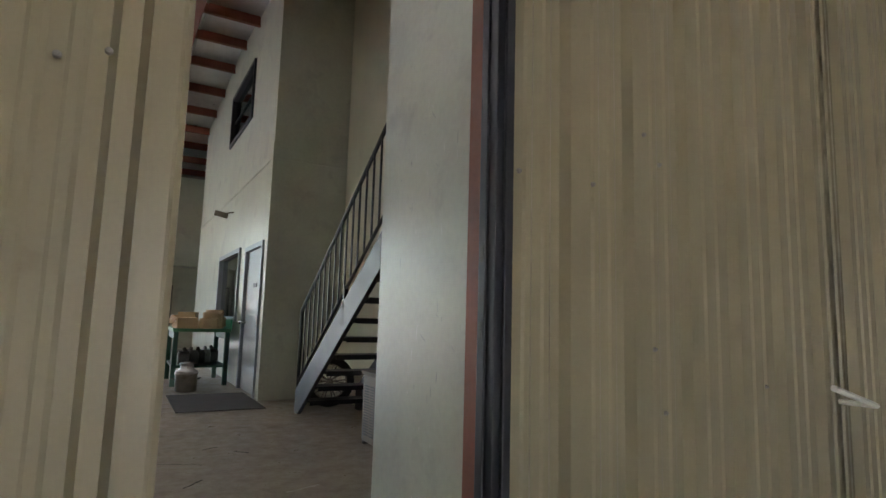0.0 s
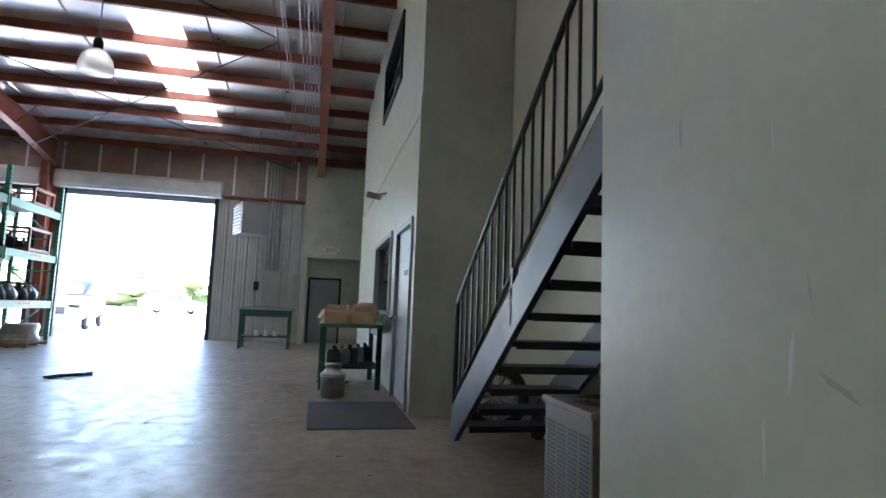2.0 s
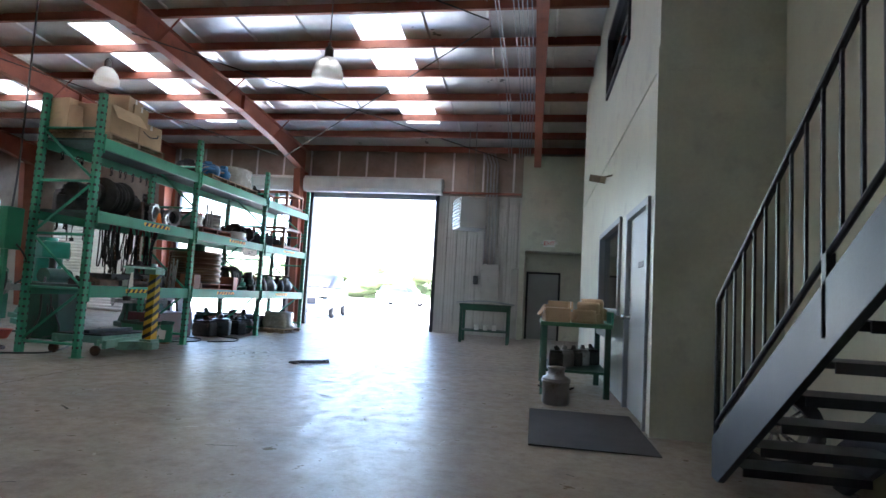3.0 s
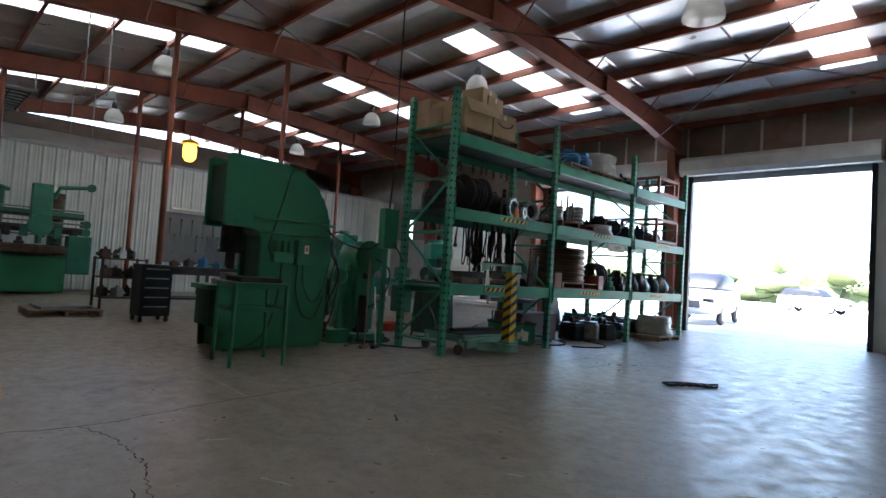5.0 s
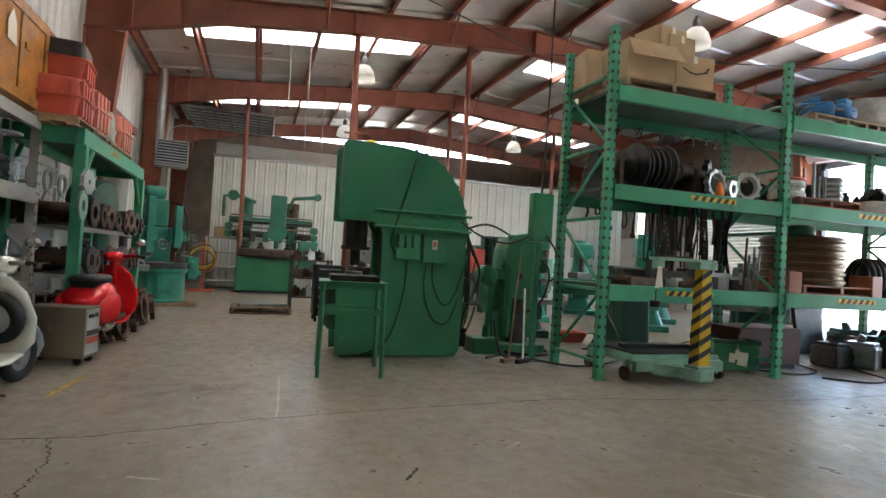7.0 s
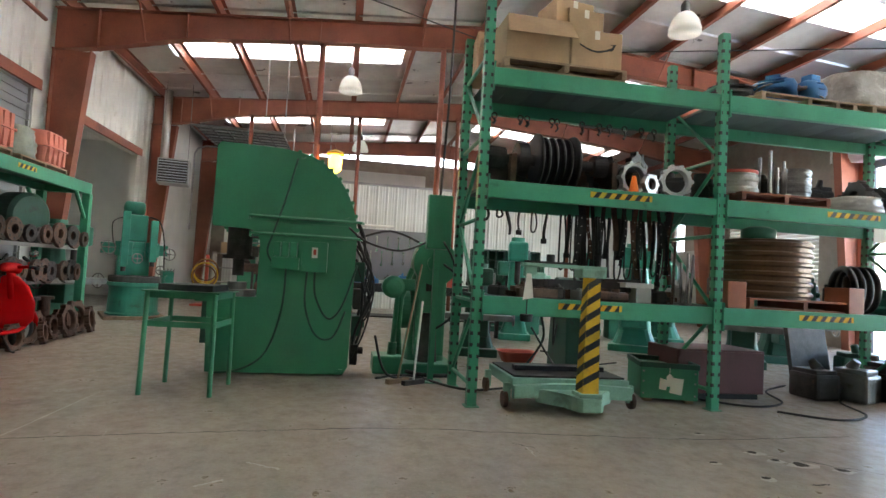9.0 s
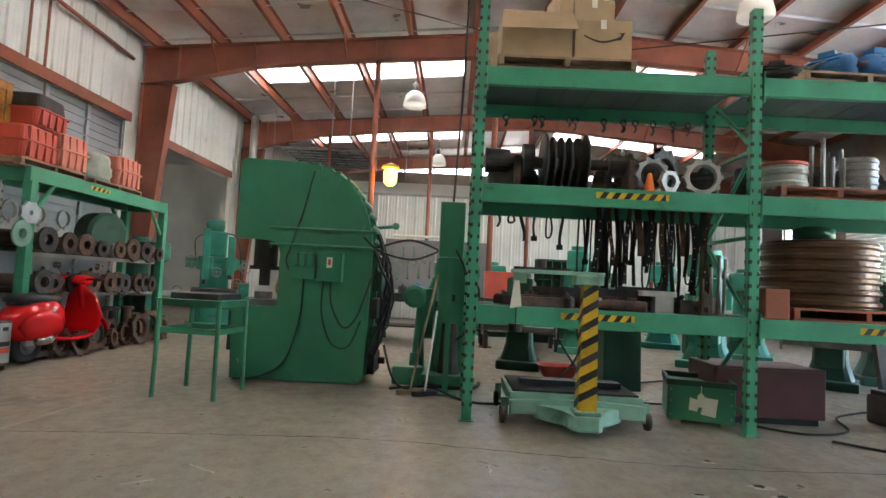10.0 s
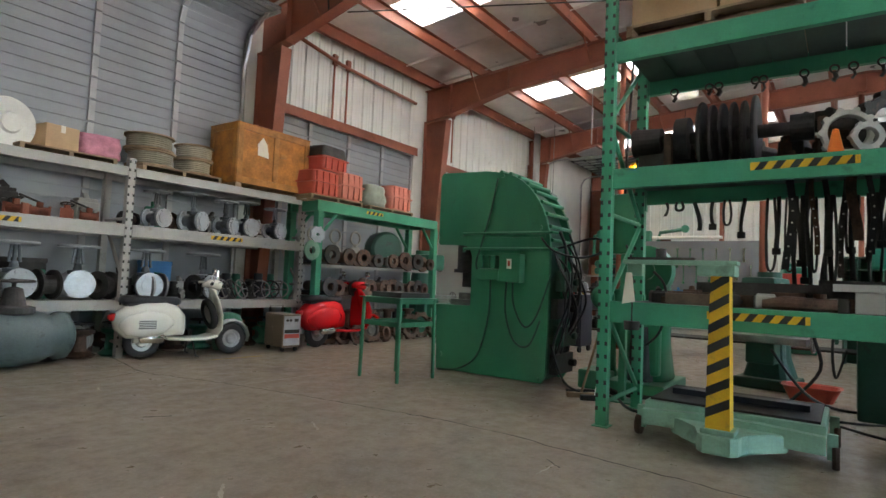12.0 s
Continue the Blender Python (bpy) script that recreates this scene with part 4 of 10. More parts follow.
# top level, first bay; local +y of the pallets points to the aisle
pallet(pose(-5.42, 13.86, Z3, 0, 0, -90), 1.2, 0.95)
carton(pose(-5.28, 13.60, Z3 + 0.11, 0, 0, -88), 0.62, 0.55, 0.42, "open brown cardboard box with a hanging flap", 0.26)
bx = carton(pose(-5.22, 14.17, Z3 + 0.11, 0, 0, -92), 0.5, 0.42, 0.37, "brown cardboard parcel with a curved dark arrow print")
carton(pose(-5.34, 14.1, Z3 + 0.482, 0, 0, -84), 0.38, 0.34, 0.27, "brown cardboard box stacked on a parcel")
bm = B()
pts = [(0.17 - 0.34 * k / 14, -0.05 - 0.055 * math.sin(math.pi * k / 14)) for k in range(15)]
arrow = [(a, z - 0.008 - 0.004 * math.sin(math.pi * k / 14)) for k, (a, z) in enumerate(pts)] + [(-0.152, -0.088), (-0.19, -0.02), (-0.125, -0.028), (-0.158, -0.036)] + [(a, z + 0.006) for a, z in reversed(pts[:-1])]
prism(bm, arrow, Matrix.Translation((0, 0.212, 0.28)) @ XZ, 0.002)
part("printed_mark", bm, TAPEBLACK, bx, "dark curved arrow print")
carton(pose(-5.38, 13.98, Z3 + 0.54, 0, 0, -80), 0.42, 0.38, 0.3)
carton(pose(-5.72, 13.42, Z3 + 0.11, 0, 0, -95), 0.5, 0.4, 0.46)
carton(pose(-5.68, 13.98, Z3 + 0.11, 0, 0, -90), 0.5, 0.4, 0.42)
# top level, second and third bay
pallet(pose(-5.45, 16.35, Z3, 0, 0, -88), 1.15, 0.9, 0.1)
pallet(pose(-5.45, 17.1, Z3, 0, 0, -92), 0.9, 0.9, 0.1)


def motor(m, r=0.13, length=0.42, material=BLUE, label="blue painted electric motor lying on a pallet"):
    t = thing("electric_motor", label, "motor", "motors", m)
    bm = B()
    lathe(bm, [(0.02, -length / 2 - 0.03), (r * 0.7, -length / 2 - 0.03), (r * 0.92, -length / 2 + 0.02), (r, -length / 2 + 0.05), (r, length / 2 - 0.05), (r * 0.9, length / 2), (r * 0.5, length / 2 + 0.03), (0.02, length / 2 + 0.03)], pose(0, 0, r + 0.02, 0, 90, 0), 20)
    part("housing", bm, material, t, smooth=True)
    for k in range(12):
        bm = B()
        box(bm, -length / 2 + 0.07, r - 0.004, -0.004, length / 2 - 0.07, r + 0.016, 0.004, 0, pose(0, 0, r + 0.02, 30 * k, 0, 0))
        part("cooling_fin", bm, material, t)
    bm = B()
    cyl(bm, (length / 2, 0, r + 0.02), (length / 2 + 0.12, 0, r + 0.02), 0.022)
    part("shaft", bm, STEEL, t)
    bm = B()
    box(bm, -length / 2 + 0.05, -r * 0.9, 0, length / 2 - 0.05, r * 0.9, 0.03)
    part("mounting_foot", bm, material, t)
    bm = B()
    box(bm, -0.07, -0.06, 2 * r, 0.07, 0.06, 2 * r + 0.07, 0.01)
    part("terminal_box", bm, material, t)
    return t


motor(pose(-5.38, 16.25, Z3 + 0.1, 0, 0, 40), 0.13, 0.4)
motor(pose(-5.22, 16.55, Z3 + 0.1, 0, 0, 100), 0.12, 0.22, BLUE, "short blue pump motor lying on a pallet")
motor(pose(-5.5, 15.85, Z3 + 0.1, 0, 0, 75), 0.1, 0.4, DARKIRON, "dark greasy motor lying on a pallet")


def lumpy(name, label, category, material, m, w, d, h, seed, group=""):
    """A sagging wrapped or bagged bundle."""
    t = tagged(None or part(name, _lump(w, d, h, seed), material, None, "", True), label, category, group)
    t.matrix_basis = m
    return t


def _lump(w, d, h, seed):
    rnd = random.Random(seed)
    bm = B()
    rings = []
    n = 18
    ph = [rnd.uniform(0, 6.28) for _ in range(8)]
    for k in range(8):
        f = k / 7
        s = (1 - 0.12 * f) * (1.0 if f < 0.86 else 0.8) * (0.02 if k == 7 else 1)
        row = []
        for i in range(n):
            t = 2 * math.pi * i / n
            ct, st = math.cos(t), math.sin(t)
            wob = 1 + 0.05 * math.sin(3 * t + ph[k]) + 0.035 * math.sin(7 * t + ph[(k + 3) % 8]) + rnd.uniform(-0.02, 0.02)
            row.append(Vector((w / 2 * s * wob * math.copysign(abs(ct) ** 0.55, ct), d / 2 * s * wob * math.copysign(abs(st) ** 0.55, st), h * min(1, f * 1.15) + (rnd.uniform(-0.02, 0.02) * h if 0 < k < 7 else 0))))
        rings.append(row)
    loft(bm, rings)
    return bm


lumpy("wrapped_crate", "bulky carton bundled in cloudy plastic wrap", "bundle", PLASTIC_WRAP, pose(-5.42, 17.2, Z3 + 0.1), 0.75, 0.75, 0.4, 3)
lumpy("packing_sack", "sagging brown paper sack on a pallet", "sack", CARD, pose(-5.62, 13.34, Z3 + 0.112), 0.42, 0.36, 0.36, 77)
# loose bars on the top level
for k in range(9):
    bm = B()
    rnd = random.Random(k)
    a = Vector((-5.6 + rnd.uniform(-.1, .2), 15.75 + rnd.uniform(-.1, .3), 0.03))
    tube(bm, curve_pts([a, a + Vector((0.12, 0.15, 0.12 + 0.1 * rnd.random())), a + Vector((0.2, 0.38, 0.16)), a + Vector((0.3, 0.6, 0.02))], 5), 0.011, 6)
    ob = tagged(part("bent_bar", bm, STEEL, None, "", True), "thin bent steel bar in a tangled heap", "bar", "tangled bars")
    ob.location = (0, 0, Z3 + 0.1)
RM = mat("red brown painted frame", (0.30, 0.095, 0.045), 0.5, 0, 0.15, 3, 40, 0.1)


def crate_frame(m, w, d, h):
    t = thing("steel_stillage", "red brown steel stillage frame on the rack", "stillage", "stillages", m)
    for x in (-w / 2, w / 2):
        for y in (-d / 2, d / 2):
            bm = B()
            box(bm, x - 0.03, y - 0.03, 0, x + 0.03, y + 0.03, h, 0.004)
            part("post", bm, RM, t)
    for z in (0.06, h - 0.03):
        for y in (-d / 2, d / 2):
            bm = B()
            box(bm, -w / 2 + 0.03, y - 0.025, z - 0.03, w / 2 - 0.03, y + 0.025, z + 0.03)
            part("rail", bm, RM, t)
        for x in (-w / 2, w / 2):
            bm = B()
            box(bm, x - 0.025, -d / 2 + 0.03, z - 0.03, x + 0.025, d / 2 - 0.03, z + 0.03)
            part("rail", bm, RM, t)
    bm = B()
    box(bm, -w / 2 + 0.03, -d / 2 + 0.03, 0.09, w / 2 - 0.03, d / 2 - 0.03, 0.105)
    part("floor_plate", bm, DARKIRON, t)
    return t


crate_frame(pose(-5.45, 19.5, Z3, 0, 0, 0), 0.8, 0.9, 0.42)
crate_frame(pose(-5.45, 19.5, Z2, 0, 0, 0), 0.8, 0.95, 0.55)


def engine_block(m, w, d, h, material, label, group="castings", seed=1):
    """A cast machine housing with bosses, ribs and a bolted lid."""
    rnd = random.Random(seed)
    t = thing("machine_casting", label, "casting", group, m)
    bm = B()
    box(bm, -w / 2, -d / 2, 0, w / 2, d / 2, h * 0.7, min(w, d, h) * 0.12)
    part("body", bm, material, t)
    bm = B()
    box(bm, -w * 0.42, -d * 0.42, h * 0.7 - 0.004, w * 0.42, d * 0.42, h * 0.8, 0.008)
    cyl(bm, (rnd.uniform(-.15, .15) * w, 0, h * 0.79), (rnd.uniform(-.15, .15) * w, 0, h), min(w, d) * 0.2, min(w, d) * 0.13)
    part("lid", bm, material, t)
    for k in range(3):
        bm = B()
        x = -w * 0.3 + k * w * 0.3
        cyl(bm, (x, d / 2 - 0.01, h * (0.25 + 0.2 * rnd.random())), (x, d / 2 + 0.05, h * (0.25 + 0.2 * rnd.random())), min(w, h) * 0.13)
        part("boss", bm, material, t)
    return t


def flange(m, r=0.2, inner=0.6, thick=0.05, lugs=8, material=DARKIRON, label="cast iron ring with bolt lugs standing on edge", group="flange rings"):
    """A lugged ring that stands on its edge; its axis is local x."""
    t = thing("flange_ring", label, "ring", group, m)
    bm = B()
    R = pose(0, 0, r * 1.05, 0, 90, 0)
    lathe(bm, [(r * inner, -thick / 2), (r * 0.92, -thick / 2), (r * 0.92, thick / 2), (r * inner * 1.06, thick / 2), (r * inner, thick * 0.3)], R, 28, True)
    part("rim", bm, material, t)
    for k in range(lugs):
        a = 2 * math.pi * (k + 0.5) / lugs
        bm = B()
        c = R @ Vector((r * 0.92 * math.cos(a), r * 0.92 * math.sin(a), 0))
        cyl(bm, c - Vector((thick * 0.55, 0, 0)), c + Vector((thick * 0.55, 0, 0)), r * 0.13, seg=10)
        part("lug", bm, material, t)
    return t


# middle level, first bay: shaft with grooved pulley, rings, cone
sh = thing("pulley_shaft", "greasy dark shaft with a large six-groove pulley", "pulley shaft", "", pose(-5.42, 14.05, Z2))
bm = B()
cyl(bm, (0, -0.85, 0.3), (0, 0.75, 0.3), 0.05, seg=20)
cyl(bm, (0, -0.85, 0.3), (0, -0.62, 0.3), 0.12, 0.11, seg=20)
cyl(bm, (0, -0.5, 0.3), (0, -0.4, 0.3), 0.17, seg=24)
cyl(bm, (0, 0.3, 0.3), (0, 0.45, 0.3), 0.1, seg=20)
part("shaft", bm, DARKIRON, sh, smooth=False)
for k in range(6):
    bm = B()
    y = -0.30 + 0.075 * k
    r_ = 0.25 + (0.03 if k in (0, 5) else 0)
    lathe(bm, [(0.06, -0.012), (r_ - 0.05, -0.018), (r_ - 0.006, -0.012), (r_, 0.0), (r_ - 0.006, 0.012), (r_ - 0.05, 0.018), (0.06, 0.012)], pose(0, y, 0.3, 90, 0, 0), 36, True)
    part("sheave", bm, DARKIRON, sh)
for y in (-0.55, 0.5):
    bm = B()
    box(bm, -0.12, y - 0.03, 0, 0.12, y + 0.03, 0.34, 0.01)
    part("bearing_block", bm, RUST, sh)
flange(pose(-5.2, 14.66, Z2, 0, 0, 12), 0.165, 0.7, 0.06, 10, ALU)
flange(pose(-5.17, 15.08, Z2, 0, 0, -8), 0.165, 0.68, 0.07, 10, ALU)
flange(pose(-5.06, 14.76, Z2, 0, 0, 20), 0.1, 0.55, 0.05, 6, ALU, "small cast ring with lugs leaning by a larger ring")
flange(pose(-5.6, 14.9, Z2, 0, 0, 40), 0.26, 0.6, 0.06, 10, DARKIRON)
flange(pose(-5.55, 14.5, Z2, 0, 0, -20), 0.22, 0.5, 0.08, 8, DARKIRON)
cone = thing("orange_funnel", "small orange plastic cone among the castings", "cone", "", pose(-5.06, 14.6, Z2))
bm = B()
lathe(bm, [(0.055, 0), (0.055, 0.012), (0.05, 0.015), (0.018, 0.17), (0.004, 0.175)], None, 16)
part("body", bm, ORANGE, cone, smooth=True)
for k, (y, r, s) in enumerate(((13.4, 0.16, 1), (13.55, 0.12, 2), (15.2, 0.13, 3), (14.8, 0.1, 4))):
    engine_block(pose(-5.55 + 0.05 * k % 2, y, Z2, 0, 0, 30 * k), r * 2, r * 1.8, 0.32, DARKIRON, "dark greasy machine casting on the rack shelf", seed=s)
for k in range(9):
    r_ = random.Random(700 + k)
    engine_block(pose(-5.68 + r_.uniform(-.05, .05), 13.42 + 0.23 * k, Z2, 0, 0, r_.uniform(-40, 40)), r_.uniform(.18, .26), r_.uniform(.16, .22), r_.uniform(.28, .46), (DARKIRON, RUST)[k % 4 == 1], ("dark greasy gearbox part at the back of the shelf", "rusty gearbox part at the back of the shelf")[k % 4 == 1], seed=710 + k)
for k in range(3):
    bm = B()
    cyl(bm, (0, 0, 0.0), (0, 0, 0.44 - 0.06 * k), 0.016, seg=10)
    cyl(bm, (0, 0, 0.0), (0, 0, 0.05), 0.05, seg=14)
    ob = tagged(part("piston_rod", bm, STEEL, None), "bright steel rod standing among the castings", "rod", "piston rods")
    ob.location = (-5.32 + 0.06 * k, 16.08 + 0.1 * k, Z2 + 0.1)
# middle level, second bay: pallet, drums, valve bodies
pallet(pose(-5.35, 16.1, Z2, 0, 0, -90), 1.0, 0.8, 0.1, mat("red pallet wood", (0.26, 0.09, 0.05), 0.8, 0, 0.2, 5, 60, 0.3, piece=0.15), "red painted wooden pallet on the rack")


def drum(m, r, h, material, label, ribs=5, lid=None, group="drums"):
    t = thing("drum", label, "drum", group, m)
    bm = B()
    pro = [(r * 0.96, 0), (r, 0.01)]
    for k in range(ribs):
        z = h * (k + 0.5) / ribs
        pro += [(r, z - h / ribs * 0.3), (r * 1.05, z - h / ribs * 0.14), (r * 1.05, z + h / ribs * 0.14), (r, z + h / ribs * 0.3)]
    pro += [(r, h - 0.01), (r * 0.96, h)]
    lathe(bm, pro, None, 44)
    part("shell", bm, material, t, smooth=False)
    if lid:
        bm = B()
        lathe(bm, [(r * 0.98, h - 0.002), (r * 1.02, h + 0.005), (r * 1.02, h + 0.03), (r * 0.5, h + 0.05), (0.003, h + 0.05)], None, 32)
        part("lid", bm, lid, t, smooth=True)
    return t


drum(pose(-5.35, 15.85, Z2 + 0.1), 0.2, 0.24, PLASTIC_WRAP, "plastic wrapped tub with a red lid", 2, CASE_RED)
drum(pose(-5.3, 16.45, Z2 + 0.1), 0.16, 0.33, STEEL, "dented steel drum standing on a pallet", 5)
engine_block(pose(-5.4, 16.2, Z2 + 0.1, 0, 0, 20), 0.25, 0.22, 0.28, DARKIRON, "dark valve body on the rack shelf", seed=7)
lumpy("plastic_sack", "crumpled clear plastic sack over the shelf edge", "sack", PLASTIC_WRAP, pose(-5.22, 17.0, Z2), 0.6, 0.5, 0.16, 8)
for k, y in enumerate((16.75, 17.35, 17.62)):
    engine_block(pose(-5.5, y, Z2, 0, 0, 25 * k), 0.3, 0.26, 0.34, (DARKIRON, RUST, TEAL)[k], ("dark gear housing on the rack shelf", "rusty gear housing on the rack shelf", "teal painted gear housing on the rack shelf")[k], seed=20 + k)
# low level, second bay: coil drum on a pallet with red end boards
pallet(pose(-5.4, 16.35, Z1, 0, 0, -90), 1.25, 0.85, 0.11, RM, "red brown pallet under a ribbed drum")
drum(pose(-5.42, 16.2, Z1 + 0.11), 0.46, 0.6, BRONZE, "large brown ribbed steel drum on a pallet", 6)
bm = B()
lathe(bm, [(0.12, 0), (0.17, 0.01), (0.17, 0.12), (0.1, 0.15), (0.003, 0.15)], pose(-5.4, 16.15, Z1 + 0.71), 20)
tagged(part("cap", bm, TEAL, None, "", True), "teal cast cap lying on the ribbed drum", "cap")
for k, (y, z) in enumerate(((15.62, Z1), (16.88, Z1))):
    bm = B()
    box(bm, -0.14, -0.1, 0, 0.14, 0.1, 0.26, 0.008)
    ob = tagged(part("wooden_block", bm, RM, None), "red brown timber chock beside the drum", "block", "timber chocks")
    ob.matrix_basis = pose(-5.1, y, z, 0, 0, 5 * k)
for k in range(4):
    bm = B()
    ring(bm, (0, 0, 0), (0.3, 1, 0), 0.22, 0.035, 28, 8)
    ob = tagged(part("hose_coil", bm, DARKIRON, None, "", True), "dark hose ring stacked on the rack shelf", "hose", "hose rings")
    ob.matrix_basis = pose(-5.3, 17.05 + 0.09 * k, Z1 + 0.25)


def handwheel(bm, c, axis, r, tube_r, spokes=5):
    ring(bm, c, axis, r, tube_r, 26, 7)
    q = Vector(axis).to_track_quat("Z", "Y").to_matrix()
    for k in range(spokes):
        a = 2 * math.pi * k / spokes
        d = q @ Vector((math.cos(a), math.sin(a), 0))
        cyl(bm, Vector(c), Vector(c) + d * r, tube_r * 0.8, seg=6)
    cyl(bm, Vector(c) - Vector(axis).normalized() * tube_r * 1.5, Vector(c) + Vector(axis).normalized() * tube_r * 1.5, r * 0.18, seg=10)


# third bay and scattered castings on the low level
for k in range(10):
    rnd = random.Random(40 + k)
    y = 18.15 + 0.21 * k
    engine_block(pose(-5.3 - 0.3 * (k % 2), y, (Z1, Z2)[k % 2 if k > 2 else 0], 0, 0, rnd.uniform(-40, 40)), rnd.uniform(.2, .32), rnd.uniform(.2, .3), rnd.uniform(.2, .42), (DARKIRON, TEAL, RUST)[k % 3], ("dark machine casting on the end of the rack", "teal machine casting on the end of the rack", "rusty machine casting on the end of the rack")[k % 3], seed=60 + k)
for k in range(4):
    t = thing("pump", "grey pump housing with a handwheel on the rack", "pump", "pumps", pose(-5.25, 18.4 + 0.45 * k, Z1, 0, 0, 90))
    bm = B()
    lathe(bm, [(0.1, 0), (0.17, 0.06), (0.18, 0.15), (0.12, 0.26), (0.05, 0.3), (0.05, 0.36)], pose(0, 0, 0), 18)
    part("housing", bm, (DARKIRON, STEEL)[k % 2], t, smooth=True)
    bm = B()
    handwheel(bm, (0, 0, 0.37), (0.2, 0, 1), 0.11, 0.012)
    part("handwheel", bm, DARKIRON, t)
# low level, first bay: blocks, bars, clamp
items = [(-5.3, 13.75, .5, .16, .1, RUST, "rusty flat steel block on the shelf"), (-5.25, 14.35, .26, .2, .12, RUST, "rusty steel block on the shelf"), (-5.3, 15.0, .5, .18, .12, RUST, "stack of rusty channel steel on the shelf"),
         (-5.5, 14.0, .7, .2, .18, DARKIRON, "dark steel fixture on the shelf"), (-5.3, 14.62, .12, .12, .15, GREYRACK, "small grey steel box on the shelf"), (-5.5, 14.7, .5, .25, .22, DARKIRON, "dark machine vise base on the shelf")]
for k, (x, y, ly, lx, h, m_, lab) in enumerate(items):
    t = thing("steel_block", lab, "block", "shelf blocks", pose(x, y, Z1, 0, 0, random.Random(k).uniform(-12, 12)))
    bm = B()
    box(bm, -lx / 2, -ly / 2, 0, lx / 2, ly / 2, h * 0.55, 0.006)
    part("base", bm, m_, t)
    bm = B()
    box(bm, -lx * 0.3, -ly * 0.42, h * 0.55, lx * 0.3, ly * 0.42, h, 0.006)
    part("upper_block", bm, m_, t)
for k in range(3):
    bm = B()
    cyl(bm, (0, 0, 0), (0, 0, 0.32 + 0.1 * k), 0.014, seg=8)
    cyl(bm, (0, 0, 0), (0, 0, 0.02), 0.05, seg=12)
    ob = tagged(part("upright_rod", bm, STEEL, None), "steel rod standing on the shelf", "rod", "upright rods")
    ob.location = (-5.2, 15.12 + 0.07 * k, Z1)
# belts and chains hanging below the middle level at the back
HB = mat("black drive belt", (0.018, 0.017, 0.016), 0.6, 0, 0.2, 6, 60, 0.1, piece=0.3)
for k in range(44):
    if k < 38 and k % 4 == 2:
        continue
    rnd = random.Random(100 + k)
    y = 14.2 + 1.15 * (k / 38) + rnd.uniform(-0.02, 0.02) if k < 38 else 13.4 + 0.12 * (k - 38)
    L = rnd.uniform(0.3, 0.88) if k < 38 else rnd.uniform(0.08, 0.3)
    x = -5.82 + rnd.uniform(-0.03, 0.12)
    bm = B()
    w = rnd.uniform(0.02, 0.055)
    if k % 3:
        sw = rnd.uniform(0.012, 0.024)
        sway = rnd.uniform(-0.03, 0.03)
        rows = []
        for q in range(9):
            f = q / 8
            yy = y + sway * math.sin(3 * f + k)
            tw = 0.5 * math.sin(2.5 * f + k)
            dx, dy = sw * math.sin(tw), sw * math.cos(tw)
            zz = 1.865 - L * f
            rows.append([Vector((x + dx, yy + dy, zz)), Vector((x + dx + 0.006, yy + dy, zz)), Vector((x - dx + 0.006, yy - dy, zz)), Vector((x - dx, yy - dy, zz))])
        loft(bm, rows)
        if k % 2:
            box(bm, x - 0.012, y + sway * math.sin(3 + k) - 0.03, 1.865 - L - 0.05, x + 0.016, y + sway * math.sin(3 + k) + 0.03, 1.868 - L, 0.006)
    else:
        tube(bm, curve_pts([(x, y - w / 2, 1.86), (x + 0.01, y - w * 0.7, 1.86 - L * 0.5), (x, y - w * 0.5, 1.87 - L), (x, y + w * 0.5, 1.87 - L), (x + 0.01, y + w * 0.9, 1.86 - L * 0.55), (x, y + w / 2, 1.86)], 4), rnd.uniform(0.007, 0.012), 6)
    tagged(part("hanging_belt", bm, HB, None, "", True), "black drive belt hanging below the shelf", "belt", "hanging belts")

# ---- platform scale ----
SCX, SCY = -5.0, 14.09
sc = thing("platform_scale", "pale green wheeled platform scale with a striped post", "scale", "", pose(SCX, SCY, 0))
bm = B()
box(bm, -0.72, -0.56, 0.17, 0.1, 0.56, 0.27, 0.012)
part("platform", bm, PALEGREEN, sc)
bm = B()
box(bm, -0.7, -0.53, 0.271, 0.06, 0.53, 0.288, 0.004)
part("platform_plate", bm, DARKIRON, sc, "worn dark steel platform plate")
bm = B()
prism(bm, [(-0.56, 0.1), (-0.34, 0.12), (-0.16, 0.05), (0.16, 0.05), (0.34, 0.12), (0.56, 0.1), (0.56, 0.215), (0.2, 0.235), (-0.2, 0.235), (-0.56, 0.215)], Matrix.Translation((0.1, 0, 0)) @ ZX, 0.07, 0.012)
part("front_casting", bm, PALEGREEN, sc)
bm = B()
prism(bm, [(0.15, -0.36), (0.22, -0.27), (0.33, -0.15), (0.40, -0.125), (0.50, -0.12), (0.54, -0.08), (0.54, 0.08), (0.50, 0.12), (0.40, 0.125), (0.33, 0.15), (0.22, 0.27), (0.15, 0.36)], Matrix.Translation((0, 0, 0.07)), 0.12, 0.02)
part("nose", bm, PALEGREEN, sc)
bm = B()
v_ = [bm.verts.new((0.425 + sx * w, sy * w, z)) for z, w in ((0.2, 0.072), (1.19, 0.055)) for sx, sy in ((-1, -1), (1, -1), (1, 1), (-1, 1))]
for f_ in ((3, 2, 1, 0), (4, 5, 6, 7), (0, 1, 5, 4), (1, 2, 6, 5), (2, 3, 7, 6), (3, 0, 4, 7)):
    bm.faces.new([v_[i] for i in f_])
post = part("post", bm, YELLOW, sc, "yellow post with black diagonal stripes")
bm = B()
